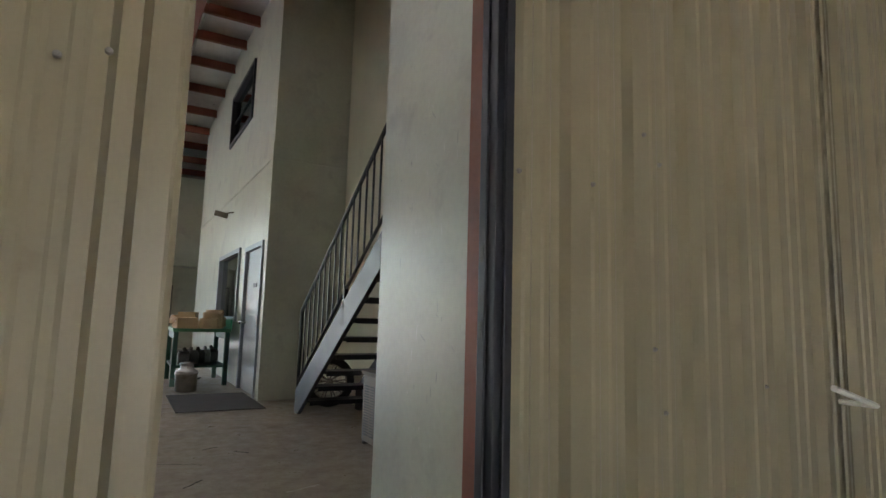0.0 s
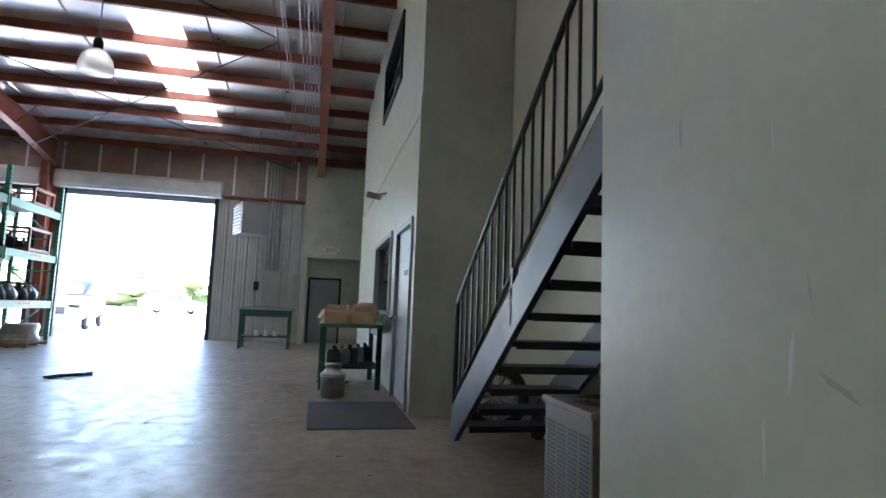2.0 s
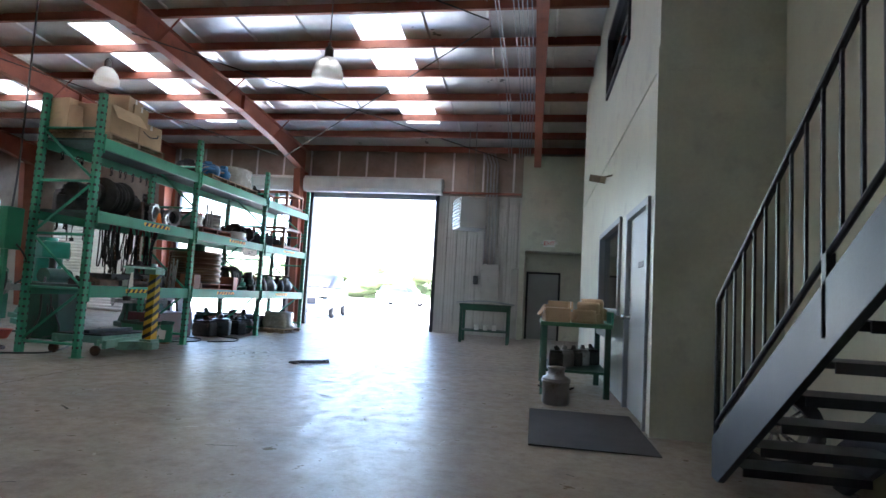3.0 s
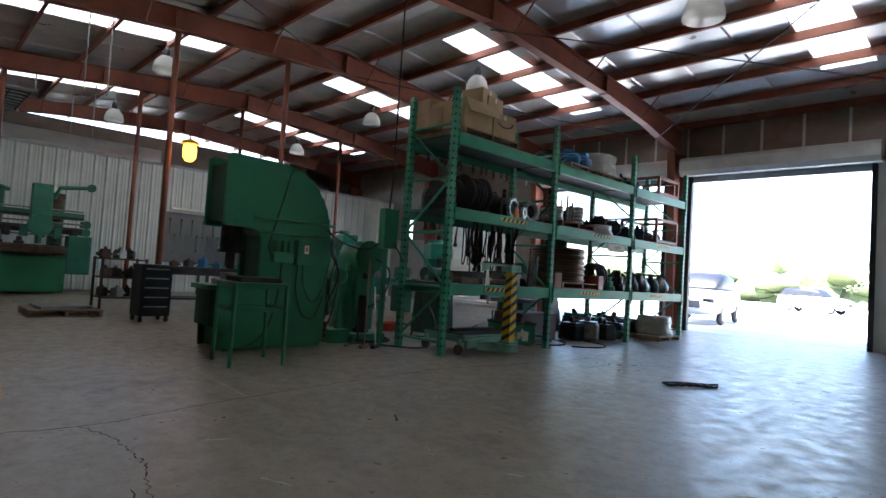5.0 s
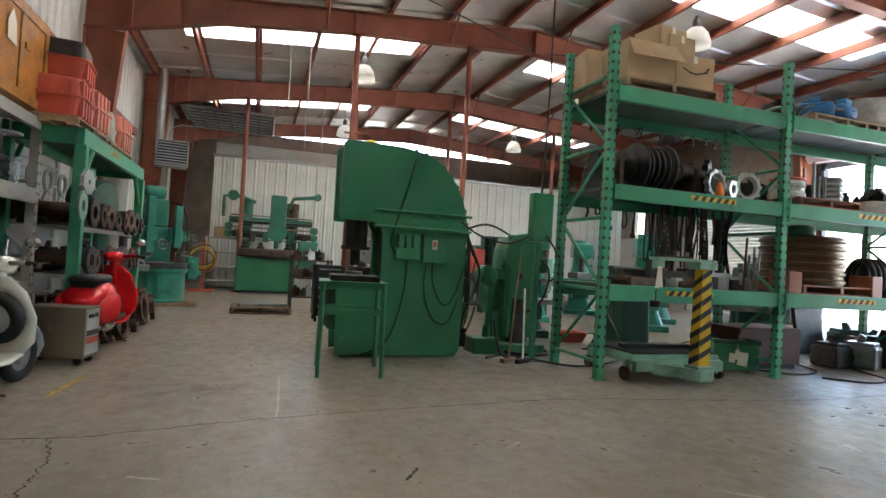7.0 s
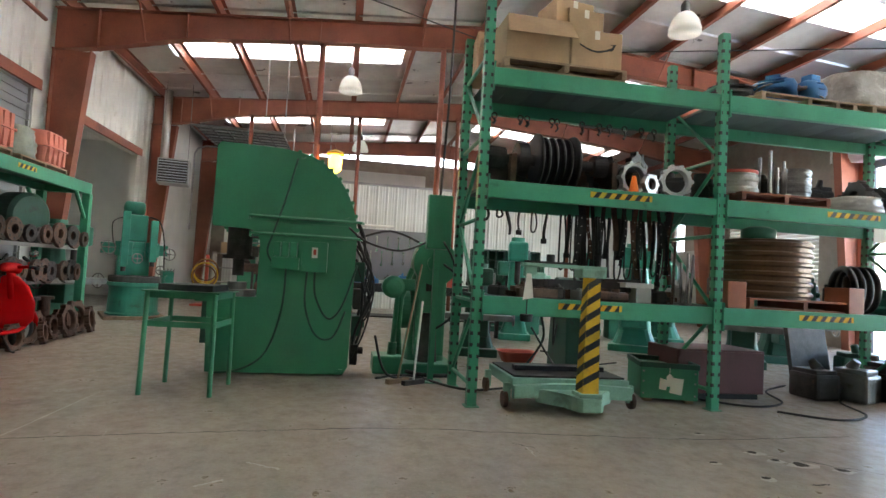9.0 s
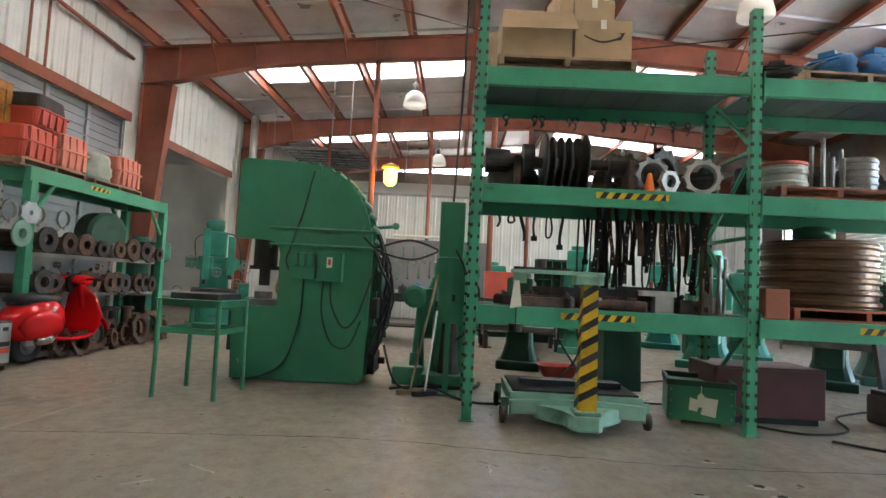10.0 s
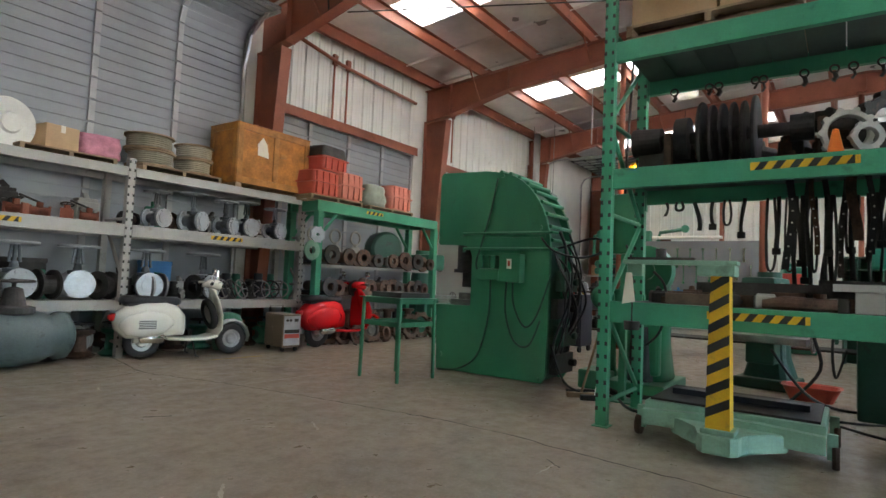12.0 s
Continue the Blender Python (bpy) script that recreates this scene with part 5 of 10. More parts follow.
box(bm, 0.33, -0.1, 0.19, 0.52, 0.1, 0.225, 0.01)
part("post_foot", bm, PALEGREEN, sc)
for k in range(7):
    z = 0.29 + 0.132 * k
    w0, w1 = 0.072 - 0.0172 * (z - 0.2), 0.072 - 0.0172 * (z - 0.07)
    bm = B()
    prism(bm, [(-w0, z), (w1, z + 0.075), (w1, z + 0.135), (-w0, z + 0.06)], Matrix.Translation((0.4275 + w0, 0, 0)) @ ZX, 0.002)
    prism(bm, [(0.425 - w0, z - 0.075), (0.425 + w0, z), (0.425 + w0, z + 0.06), (0.425 - w0, z - 0.015)][::-1], Matrix.Translation((0, -w0 - 0.0005, 0)) @ XZ, 0.002)
    part("stripe", bm, TAPEBLACK, post)
bm = B()
box(bm, 0.36, -0.62, 1.262, 0.50, 0.10, 1.29, 0.004)
box(bm, 0.34, -0.13, 1.19, 0.52, 0.09, 1.262, 0.008)
box(bm, 0.39, -0.6, 1.18, 0.45, -0.5, 1.262)
part("beam_head", bm, PALEGREEN, sc)
bm = B()
box(bm, 0.40, -0.6, 1.291, 0.46, -0.16, 1.31)
cyl(bm, (0.43, -0.38, 1.31), (0.43, -0.38, 1.37), 0.035)
part("weigh_beam", bm, DARKIRON, sc)
bm = B()
cyl(bm, (0.43, -0.57, 1.18), (0.43, -0.57, 0.86), 0.005, seg=6)
cyl(bm, (0.43, -0.57, 0.86), (0.43, -0.57, 0.80), 0.055, 0.05)
part("counterweight", bm, DARKIRON, sc)
for x, y in ((0.05, -0.61), (0.05, 0.61), (-0.62, -0.61), (-0.62, 0.61)):
    bm = B()
    lathe(bm, [(0.015, -0.02), (0.07, -0.02), (0.075, 0), (0.07, 0.02), (0.015, 0.02)], pose(x, y, 0.075, 90, 0, 0), 20)
    part("wheel", bm, RUST, sc, "rusty iron wheel")
    bm = B()
    box(bm, x - 0.02, y - 0.012 - 0.035 * (y > 0), 0.06, x + 0.02, y + 0.012 + 0.035 * (y < 0), 0.22)
    part("axle_bracket", bm, PALEGREEN, sc)
bm = B()
box(bm, -0.32, -0.44, 0.289, -0.22, 0.46, 0.335, 0.004)
ob = tagged(part("steel_bar", bm, DARKSTEEL, None), "dark steel bar lying on the scale platform", "bar")
ob.matrix_basis = pose(SCX, SCY, 0)
bm = B()
prism(bm, [(-0.02, 0), (0.02, 0), (0.045, -0.2), (-0.045, -0.22)], Matrix.Translation((SCX + 0.48, SCY - 0.58, 1.2)) @ ZX, 0.004)
tagged(part("hanging_tag", bm, PAPER, None), "white paper tag hanging from the scale beam", "tag")

# ---- green ammunition style box ----
gb = thing("tool_chest", "worn green steel chest with an open tray and paper tags", "chest", "", pose(-5.55, 15.36, 0, 0, 0, -16))
bm = B()
box(bm, -0.3, -0.28, 0.03, 0.3, 0.28, 0.34, 0.008)
body = part("body", bm, GREEN, gb)
bm = B()
for a, b, c, d in ((-0.31, -0.29, 0.31, -0.26), (-0.31, 0.26, 0.31, 0.29), (-0.31, -0.26, -0.28, 0.26), (0.28, -0.26, 0.31, 0.26)):
    box(bm, a, b, 0.34, c, d, 0.39)
part("rim", bm, DARKGREEN, gb)
bm = B()
for y in (-0.2, 0.2):
    box(bm, -0.29, y - 0.04, 0, 0.29, y + 0.04, 0.03)
part("skid", bm, PINE, gb)
bm = B()
prism(bm, [(0.0, 0.1), (0.12, 0.08), (0.14, 0.24), (0.03, 0.25)], Matrix.Translation((0.301, 0, 0)) @ ZX, 0.002)
prism(bm, [(-0.1, 0.13), (-0.03, 0.12), (-0.01, 0.22), (-0.09, 0.24)], Matrix.Translation((0.301, 0, 0)) @ ZX, 0.002)
part("torn_label", bm, PAPER, gb)
bm = B()
prism(bm, [(-0.03, 0.0), (0.03, 0.0), (0.03, 0.1), (0.0, 0.13), (-0.03, 0.1)], Matrix.Translation((0.308, 0, 0.16)) @ ZX, 0.002)
cyl(bm, (0.31, 0, 0.28), (0.315, 0, 0.35), 0.003, seg=5)
part("paper_tag", bm, PAPER, gb)
bm = B()
for y in (-0.25, 0.25):
    for z in (0.08, 0.2, 0.3):
        cyl(bm, (0.3, y, z), (0.306, y, z), 0.01, seg=8)
tagged(part("rivets", bm, STEEL, gb), kind="stuff")
# maroon cabinet lying below the rack
mc = thing("steel_cabinet", "low maroon steel cabinet under the rack", "cabinet", "", pose(-5.75, 16.1, 0))
bm = B()
box(bm, -0.3, -0.62, 0.06, 0.3, 0.4, 0.52, 0.012)
part("body", bm, MAROON, mc)
bm = B()
box(bm, -0.26, -0.58, 0, 0.26, 0.36, 0.06)
part("plinth", bm, DARKSTEEL, mc)
bm = B()
box(bm, 0.3, -0.6, 0.44, 0.312, 0.38, 0.5)
part("edge_strip", bm, MAROON, mc)

# ---- the C-frame press ----
PX0, PX1 = -6.85, -6.22
pr = thing("press_machine", "large green C-frame hydraulic press with curved back", "press", "", pose(0, 0, 0))
arc = [(10.65, 0.02), (12.05, 0.02), (12.1, 0.1), (12.12, 1.45)]
for k in range(13):
    a = radians(4 + 82 * k / 12)
    arc.append((11.38 + 0.74 * math.cos(a), 1.45 + 0.93 * math.sin(a)))
arc += [(11.28, 2.40), (10.66, 2.42), (10.62, 2.38), (10.62, 1.56), (10.64, 1.53), (10.98, 1.53), (11.05, 1.51), (11.1, 1.45), (11.12, 1.38), (11.12, 0.80), (10.62, 0.80)]
bm = B()
prism(bm, arc, Matrix.Translation((PX1 - 0.05, 0, 0)) @ ZX, 0.05, 0.006)
part("side_plate", bm, GREEN, pr)
bm = B()
prism(bm, arc, Matrix.Translation((PX0, 0, 0)) @ ZX, 0.05, 0.006)
part("side_plate", bm, GREEN, pr)
bm = B()
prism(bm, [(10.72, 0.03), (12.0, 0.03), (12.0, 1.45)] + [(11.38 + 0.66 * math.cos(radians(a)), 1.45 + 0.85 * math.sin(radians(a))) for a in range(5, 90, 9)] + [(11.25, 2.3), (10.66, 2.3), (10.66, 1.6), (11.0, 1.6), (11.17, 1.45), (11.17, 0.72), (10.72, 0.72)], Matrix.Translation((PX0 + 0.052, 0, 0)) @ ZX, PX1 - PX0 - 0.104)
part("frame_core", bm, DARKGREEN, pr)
# curved guard with bolted rungs on the back
for k in range(9):
    a = radians(8 + 76 * k / 8)
    y, z = 11.38 + 0.75 * math.cos(a), 1.45 + 0.94 * math.sin(a)
    bm = B()
    cyl(bm, (PX0 + 0.03, y, z), (PX1 - 0.03, y, z), 0.022, seg=8)
    part("back_rung", bm, GREEN, pr)
bm = B()
box(bm, PX0 + 0.06, 10.5, 0.74, PX1 - 0.02, 11.12, 0.80, 0.006)
part("bed_plate", bm, GREEN, pr)
bm = B()
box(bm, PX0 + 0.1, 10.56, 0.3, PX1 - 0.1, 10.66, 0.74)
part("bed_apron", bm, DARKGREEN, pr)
bm = B()
cyl(bm, (-6.53, 10.86, 1.22), (-6.53, 10.86, 1.7), 0.13, seg=24)
cyl(bm, (-6.53, 10.86, 1.2), (-6.53, 10.86, 1.24), 0.17, seg=24)
cyl(bm, (-6.53, 10.86, 1.02), (-6.53, 10.86, 1.2), 0.06, seg=20)
part("ram", bm, DARKIRON, pr, "dark greasy press ram")
bm = B()
cyl(bm, (-6.53, 10.86, 0.8), (-6.53, 10.86, 0.87), 0.2, seg=24)
cyl(bm, (-6.53, 10.86, 0.87), (-6.53, 10.86, 0.95), 0.1, seg=20)
part("die", bm, STEEL, pr)
for z, y0 in ((1.66, 11.0), (1.48, 11.02)):
    bm = B()
    tube(bm, [(PX1 + 0.03, y0, z - 0.04), (PX1 + 0.03, y0, z), (PX1 + 0.03, 12.16, z), (PX1 - 0.05, 12.18, z)], 0.016, 8)
    box(bm, PX1, 11.0, z - 0.02, PX1 + 0.03, 11.03, z + 0.02)
    box(bm, PX1, 11.98, z - 0.02, PX1 + 0.03, 12.01, z + 0.02)
    part("guard_rail", bm, GREEN, pr)
bm = B()
box(bm, PX1, 11.12, 1.61, PX1 + 0.012, 12.06, 1.64)
box(bm, PX1, 11.12, 1.5, PX1 + 0.012, 12.06, 1.53)
part("stiffening_bar", bm, GREEN, pr)
bm = B()
box(bm, PX1, 11.25, 1.12, PX1 + 0.10, 11.53, 1.24, 0.006)
for k in range(3):
    box(bm, PX1 + 0.0, 11.27 + 0.085 * k, 1.25, PX1 + 0.12, 11.335 + 0.085 * k, 1.40, 0.008)
part("switch_box", bm, GREEN, pr)
bm = B()
box(bm, PX1, 11.56, 1.10, PX1 + 0.13, 11.82, 1.42, 0.006)
eb = part("electrical_box", bm, GREEN, pr)
bm = B()
box(bm, PX1 + 0.13, 11.66, 1.25, PX1 + 0.134, 11.72, 1.36)
part("plate", bm, PAPER, eb)
bm = B()
box(bm, PX1 + 0.134, 11.675, 1.28, PX1 + 0.137, 11.705, 1.34)
part("switch", bm, CASE_RED, eb)
hose_sets = [[(PX1 + 0.03, 11.45, 2.3), (PX1 + 0.02, 11.36, 1.9), (PX1 + 0.03, 11.25, 1.5), (PX1 + 0.04, 11.2, 1.3), (PX1 + 0.05, 11.28, 1.15)],
             [(PX1 + 0.03, 11.4, 1.12), (PX1 + 0.02, 11.38, 0.7), (PX1 + 0.02, 11.25, 0.25), (PX1 + 0.03, 11.0, 0.06), (PX1 + 0.03, 10.7, 0.02)],
             [(PX1 + 0.05, 11.62, 1.1), (PX1 + 0.05, 11.62, 0.75), (PX1 + 0.05, 11.74, 0.45), (PX1 + 0.05, 11.92, 0.42), (PX1 + 0.03, 12.04, 0.7)],
             [(PX1 + 0.05, 11.7, 1.1), (PX1 + 0.05, 11.72, 0.85), (PX1 + 0.05, 11.86, 0.62), (PX1 + 0.04, 12.0, 0.75), (PX1 + 0.0, 12.14, 1.2)]]
for h_ in hose_sets:
    bm = B()
    tube(bm, curve_pts(h_, 6), 0.011, 7)
    part("hose", bm, DARKGREEN, pr, smooth=True)
rnd = random.Random(9)
for k in range(12):
    x = PX0 + 0.1 + 0.045 * k
    bm = B()
    z0 = rnd.uniform(1.1, 1.75)
    tube(bm, curve_pts([(x, 12.13, z0), (x, 12.2 + rnd.uniform(0, 0.1), z0 - 0.2), (x + rnd.uniform(-.05, .05), 12.18 + rnd.uniform(0.02, 0.16), z0 - 0.5), (x, 12.16 + rnd.uniform(0, .1), 0.5), (x, 12.13, 0.2)], 5), rnd.uniform(0.009, 0.018), 6)
    part("hose", bm, (BLACK, CABLE)[k % 2], pr, smooth=True)
for k in range(4):
    bm = B()
    box(bm, PX0 + 0.1, 12.12, 0.12 + 0.3 * k, PX1 - 0.06 - 0.1 * (k % 2), 12.2 + 0.03 * (k % 2), 0.34 + 0.3 * k, 0.01)
    cyl(bm, (PX0 + 0.2, 12.2, 0.23 + 0.3 * k), (PX0 + 0.2, 12.27, 0.23 + 0.3 * k), 0.04, seg=12)
    part("valve_block", bm, (DARKIRON, DARKGREEN)[k % 2], pr)
for y, z in ((11.5, 2.33), (12.02, 0.06), (10.72, 0.2), (12.0, 1.72)):
    bm = B()
    cyl(bm, (PX1, y, z), (PX1 + 0.025, y, z), 0.025, seg=12)
    part("bolt", bm, GREEN, pr)

# ---- green steel stand in front of the press ----
gt = thing("steel_stand", "green painted steel stand with a heavy dark plate on top", "stand", "", pose(-5.444, 10.675, 0, 0, 0, -5))
for x in (-0.27, 0.27):
    for y in (-0.28, 0.28):
        bm = B()
        tube(bm, [(x * 1.04, y * 1.04, 0), (x, y, 0.87)], 0.021, 10)
        part("leg", bm, GREEN, gt)
for z, hh in ((0.6, 0.05), (0.85, 0.06)):
    for s in (-1, 1):
        bm = B()
        box(bm, -0.26, s * 0.28 - 0.006, z - hh / 2, 0.26, s * 0.28 + 0.006, z + hh / 2)
        part("rail", bm, GREEN, gt)
        bm = B()
        box(bm, s * 0.27 - 0.006, -0.27, z - hh / 2, s * 0.27 + 0.006, 0.27, z + hh / 2)
        part("rail", bm, GREEN, gt)
bm = B()
box(bm, -0.31, -0.32, 0.872, 0.31, 0.32, 0.884, 0.003)
part("top", bm, GREEN, gt)
bm = B()
box(bm, -0.24, -0.22, 0.0, 0.22, 0.24, 0.055, 0.006)
ob = tagged(part("steel_plate", bm, DARKIRON, None), "heavy dark steel plate lying on the stand", "plate")
ob.matrix_basis = pose(-5.444, 10.675, 0.885, 0, 0, -5)

# ---- shelves along the side wall ----
GY, GYB = 7.6, 7.0
gr = thing("storage_rack", "grey steel storage rack crowded with valves and castings", "rack")
GXS = [-1.2, -3.9, -6.6]
for x in GXS:
    upright(gr, GREYRACK, x, x, GY, 2.42 if x > -5 else 2.36, 0.085, True, "y")
    bm = B()
    box(bm, x - 0.04, GYB - 0.04, 0, x + 0.04, GYB + 0.04, 2.3)
    part("post", bm, GREYRACK, gr)
    struts(gr, GREYRACK, (x, GY - 0.03), (x, GYB + 0.03), 2.3)
GL = [(0.57, 0.69), (1.46, 1.61), (2.2, 2.31)]
for xa, xb in zip(GXS, GXS[1:]):
    for k, (z0, z1) in enumerate(GL):
        for y in (GY + 0.02, GYB - 0.02):
            bm = B()
            box(bm, xb + 0.045, y - 0.025, z0, xa - 0.045, y + 0.025, z1, 0.005)
            bb = part("beam", bm, GREYRACK, gr)
            if y > GY and k < 2:
                e = tape(bb, 0.5)
                e.matrix_basis = pose((xa + xb) / 2 + (0.0 if k else 0.9), y + 0.026, (z0 + z1) / 2 + 0.01, 0, 0, 180)
        bm = B()
        box(bm, xb + 0.05, GYB, z1 - 0.03, xa - 0.05, GY, z1 - 0.004)
        part("shelf_deck", bm, GREYRACK, gr)


VALVEIRON = mat("grey valve paint", (0.17, 0.19, 0.21), 0.45, 0.2, 0.25, 6, 60, 0.2, (0.10, 0.085, 0.07), 0.6, 8, piece=0.3)


def valve(m, s=1.0, body=VALVEIRON, wheel=SILVER, label="silver painted gate valve with a handwheel"):
    t = thing("gate_valve", label, "valve", "gate valves", m @ Matrix.Diagonal((s, s, s, 1)))
    bm = B()
    cyl(bm, (0, -0.13, 0.15), (0, 0.13, 0.15), 0.075, seg=18)
    lathe(bm, [(0.06, 0), (0.075, 0.03), (0.075, 0.16), (0.05, 0.19), (0.05, 0.205), (0.085, 0.205), (0.085, 0.24), (0.04, 0.25), (0.028, 0.31)], pose(0, 0, 0.04), 16)
    part("body", bm, body, t, smooth=False)
    for y in (-0.14, 0.14):
        bm = B()
        cyl(bm, (0, y - 0.018, 0.15), (0, y + 0.018, 0.15), 0.135, seg=24)
        cyl(bm, (0, y + math.copysign(0.018, y), 0.15), (0, y + math.copysign(0.026, y), 0.15), 0.085, seg=20)
        for j in range(8):
            a = math.pi * (j + 0.5) / 4
            cyl(bm, (0.112 * math.cos(a), y - 0.03, 0.15 + 0.112 * math.sin(a)), (0.112 * math.cos(a), y + 0.03, 0.15 + 0.112 * math.sin(a)), 0.012, seg=6)
        part("flange", bm, SILVER, t)
    bm = B()
    cyl(bm, (0, 0, 0.34), (0, 0, 0.53), 0.018, seg=8)
    cyl(bm, (-0.045, 0, 0.34), (-0.03, 0, 0.5), 0.014, seg=6)
    cyl(bm, (0.045, 0, 0.34), (0.03, 0, 0.5), 0.014, seg=6)
    part("stem", bm, body, t)
    bm = B()
    handwheel(bm, (0, 0, 0.52), (0, 0, 1), 0.175, 0.014)
    part("handwheel", bm, wheel, t)
    return t


rnd = random.Random(5)
for k, x in enumerate((-4.35, -4.85, -5.35, -5.75, -6.2)):
    valve(pose(x, 7.40 + rnd.uniform(-.05, .05), 1.607, 0, 0, rnd.uniform(-25, 25)), 0.92 + 0.08 * (k % 2))
for k, x in enumerate((-1.6, -2.2, -2.85, -3.5)):
    valve(pose(x, 7.38 + rnd.uniform(-.05, .05), 0.687, 0, 0, rnd.uniform(-20, 20)), 1.2)
for k, x in enumerate((-4.3, -5.1)):
    valve(pose(x, 7.34, 0.687, 0, 0, rnd.uniform(-20, 20)), 1.2)
for k in range(9):
    x = -1.5 - 0.26 * k
    t = thing("rusty_valve", "small red rusted valve lying on the shelf", "valve", "rusty valves", pose(x, 7.38 + rnd.uniform(-.08, .08), 1.607, 0, 0, rnd.uniform(0, 360)))
    bm = B()
    cyl(bm, (-0.09, 0, 0.07), (0.09, 0, 0.07), 0.05, seg=12)
    cyl(bm, (0, 0, 0.07), (0, 0, 0.17), 0.035, seg=10)
    box(bm, -0.1, -0.06, 0.005, -0.08, 0.06, 0.13)
    box(bm, 0.08, -0.06, 0.005, 0.1, 0.06, 0.13)
    part("body", bm, mat("rust red iron", (0.27, 0.085, 0.05), 0.7, 0.1, 0.3, 7, 60, 0.3) if k == 0 else bpy.data.materials["rust red iron"], t)
    bm = B()
    handwheel(bm, (0, 0, 0.18), (0.3, 0, 1), 0.065, 0.008, 4) if k % 2 else cyl(bm, (-0.02, 0, 0.16), (0.2, 0.04, 0.24), 0.012, seg=6)
    part("handle", bm, DARKIRON, t)
# handwheels and dark castings at the back of the lower shelf
for k in range(7):
    t = tagged(part("loose_handwheel", (lambda b: (handwheel(b, (0, 0, 0.15), (0.2, 1, 0.35), 0.14, 0.012), b)[1])(B()), (STEEL, DARKIRON)[k % 2], None), "loose spoked iron handwheel leaning on the shelf", "handwheel", "loose handwheels")
    t.matrix_basis = pose(-5.35 - 0.17 * k, 7.42, 0.69, 0, 0, rnd.uniform(-40, 40))
for k in range(12):
    x = -1.5 - 0.42 * k
    engine_block(pose(x, 7.16, (0.687, 1.607)[k % 2], 0, 0, rnd.uniform(-20, 20)), 0.26, 0.2, 0.3 + 0.1 * rnd.random(), (DARKIRON, TEAL, GREYRACK)[k % 3], ("dark casting at the back of the shelf", "teal casting at the back of the shelf", "grey casting at the back of the shelf")[k % 3], seed=200 + k)
for k in range(9):
    x = -3.2 - 0.38 * k
    t = thing("floor_casting", "dark iron casting on the floor under the rack", "casting", "floor castings", pose(x, 7.35, 0, 0, 0, rnd.uniform(0, 90)))
    bm = B()
    lathe(bm, [(0.14, 0), (0.17, 0.03), (0.1, 0.08), (0.09, 0.25), (0.15, 0.29), (0.15, 0.33), (0.05, 0.34)], None, 18)
    part("body", bm, (DARKIRON, RUST, TEAL)[k % 3], t, smooth=False)
    bm = B()
    handwheel(bm, (0, 0, 0.4), (0, 0, 1), 0.13, 0.012)
    cyl(bm, (0, 0, 0.33), (0, 0, 0.4), 0.015, seg=8)
    part("handwheel", bm, DARKIRON, t)
# large grey tank valve on the floor
tv_ = thing("large_valve", "large grey green pipeline valve on the floor", "valve", "", pose(-2.75, 7.75, 0, 0, 0, 8))
bm = B()
lathe(bm, [(0.2, -0.55), (0.26, -0.5), (0.26, -0.44), (0.2, -0.42), (0.27, -0.25), (0.3, 0), (0.27, 0.25), (0.2, 0.42), (0.26, 0.44), (0.26, 0.5), (0.2, 0.55)], pose(0, 0, 0.31, 0, 90, 0), 28)
part("body", bm, mat("grey green paint", (0.12, 0.16, 0.16), 0.5, 0, 0.2, 3, 50, 0.1, (0.07, 0.08, 0.08), 0.58, 4), tv_, smooth=True)
bm = B()
lathe(bm, [(0.16, 0.55), (0.2, 0.57), (0.2, 0.63), (0.12, 0.65), (0.08, 0.82), (0.03, 0.84)], None, 20)
handwheel(bm, (0, 0, 0.9), (0, 0, 1), 0.17, 0.016)
cyl(bm, (0, 0, 0.8), (0, 0, 0.9), 0.02)
part("bonnet", bm, DARKIRON, tv_)
# on top of the rack
pallet(pose(-4.6, 7.3, 2.307, 0, 0, 0), 1.1, 0.56, 0.09)
for x, y, z in ((-4.28, 7.3, 0), (-4.26, 7.28, 0.215), (-4.86, 7.3, 0), (-4.87, 7.31, 0.2)):
    t = thing("wire_reel", "wooden reel wound with bright steel wire", "reel", "wire reels", pose(x, y, 2.398 + z))
    r = 0.3 if x > -4.5 else 0.26
    bm = B()
    lathe(bm, [(0.05, 0), (r, 0), (r, 0.02), (0.05, 0.02)], None, 28, True)
    lathe(bm, [(0.05, 0.18), (r, 0.18), (r, 0.2), (0.05, 0.2)], None, 28, True)
    part("reel_flange", bm, PINE, t)
    bm = B()
    lathe(bm, [(0.1, 0.021), (r * 0.86, 0.021)] + [(r * (0.86 + 0.045 * (j % 2)), 0.03 + 0.013 * j) for j in range(12)] + [(r * 0.86, 0.179), (0.1, 0.179)], None, 28, True)
    part("wire_winding", bm, mat("bright wire", (0.50, 0.47, 0.38), 0.4, 0.7, 0.15, 6, 80, 0.2) if "bright wire" not in bpy.data.materials else bpy.data.materials["bright wire"], t)
cr = thing("wooden_crate", "large varnished orange plywood crate with a paper label", "crate", "", pose(-6.0, 7.28, 2.307))
for s in (-1, 1):
    bm = B()
    box(bm, s * 0.6 - 0.05, -0.33, 0, s * 0.6 + 0.05, 0.33, 0.07)
    part("skid", bm, PINE, cr)
bm = B()
box(bm, -0.655, -0.335, 0.07, 0.655, 0.335, 0.94, 0.004)
part("panel_box", bm, PLY, cr)
BAT = mat("plywood batten", (0.46, 0.20, 0.05), 0.4, 0, 0.3, 6, 50, 0.15)
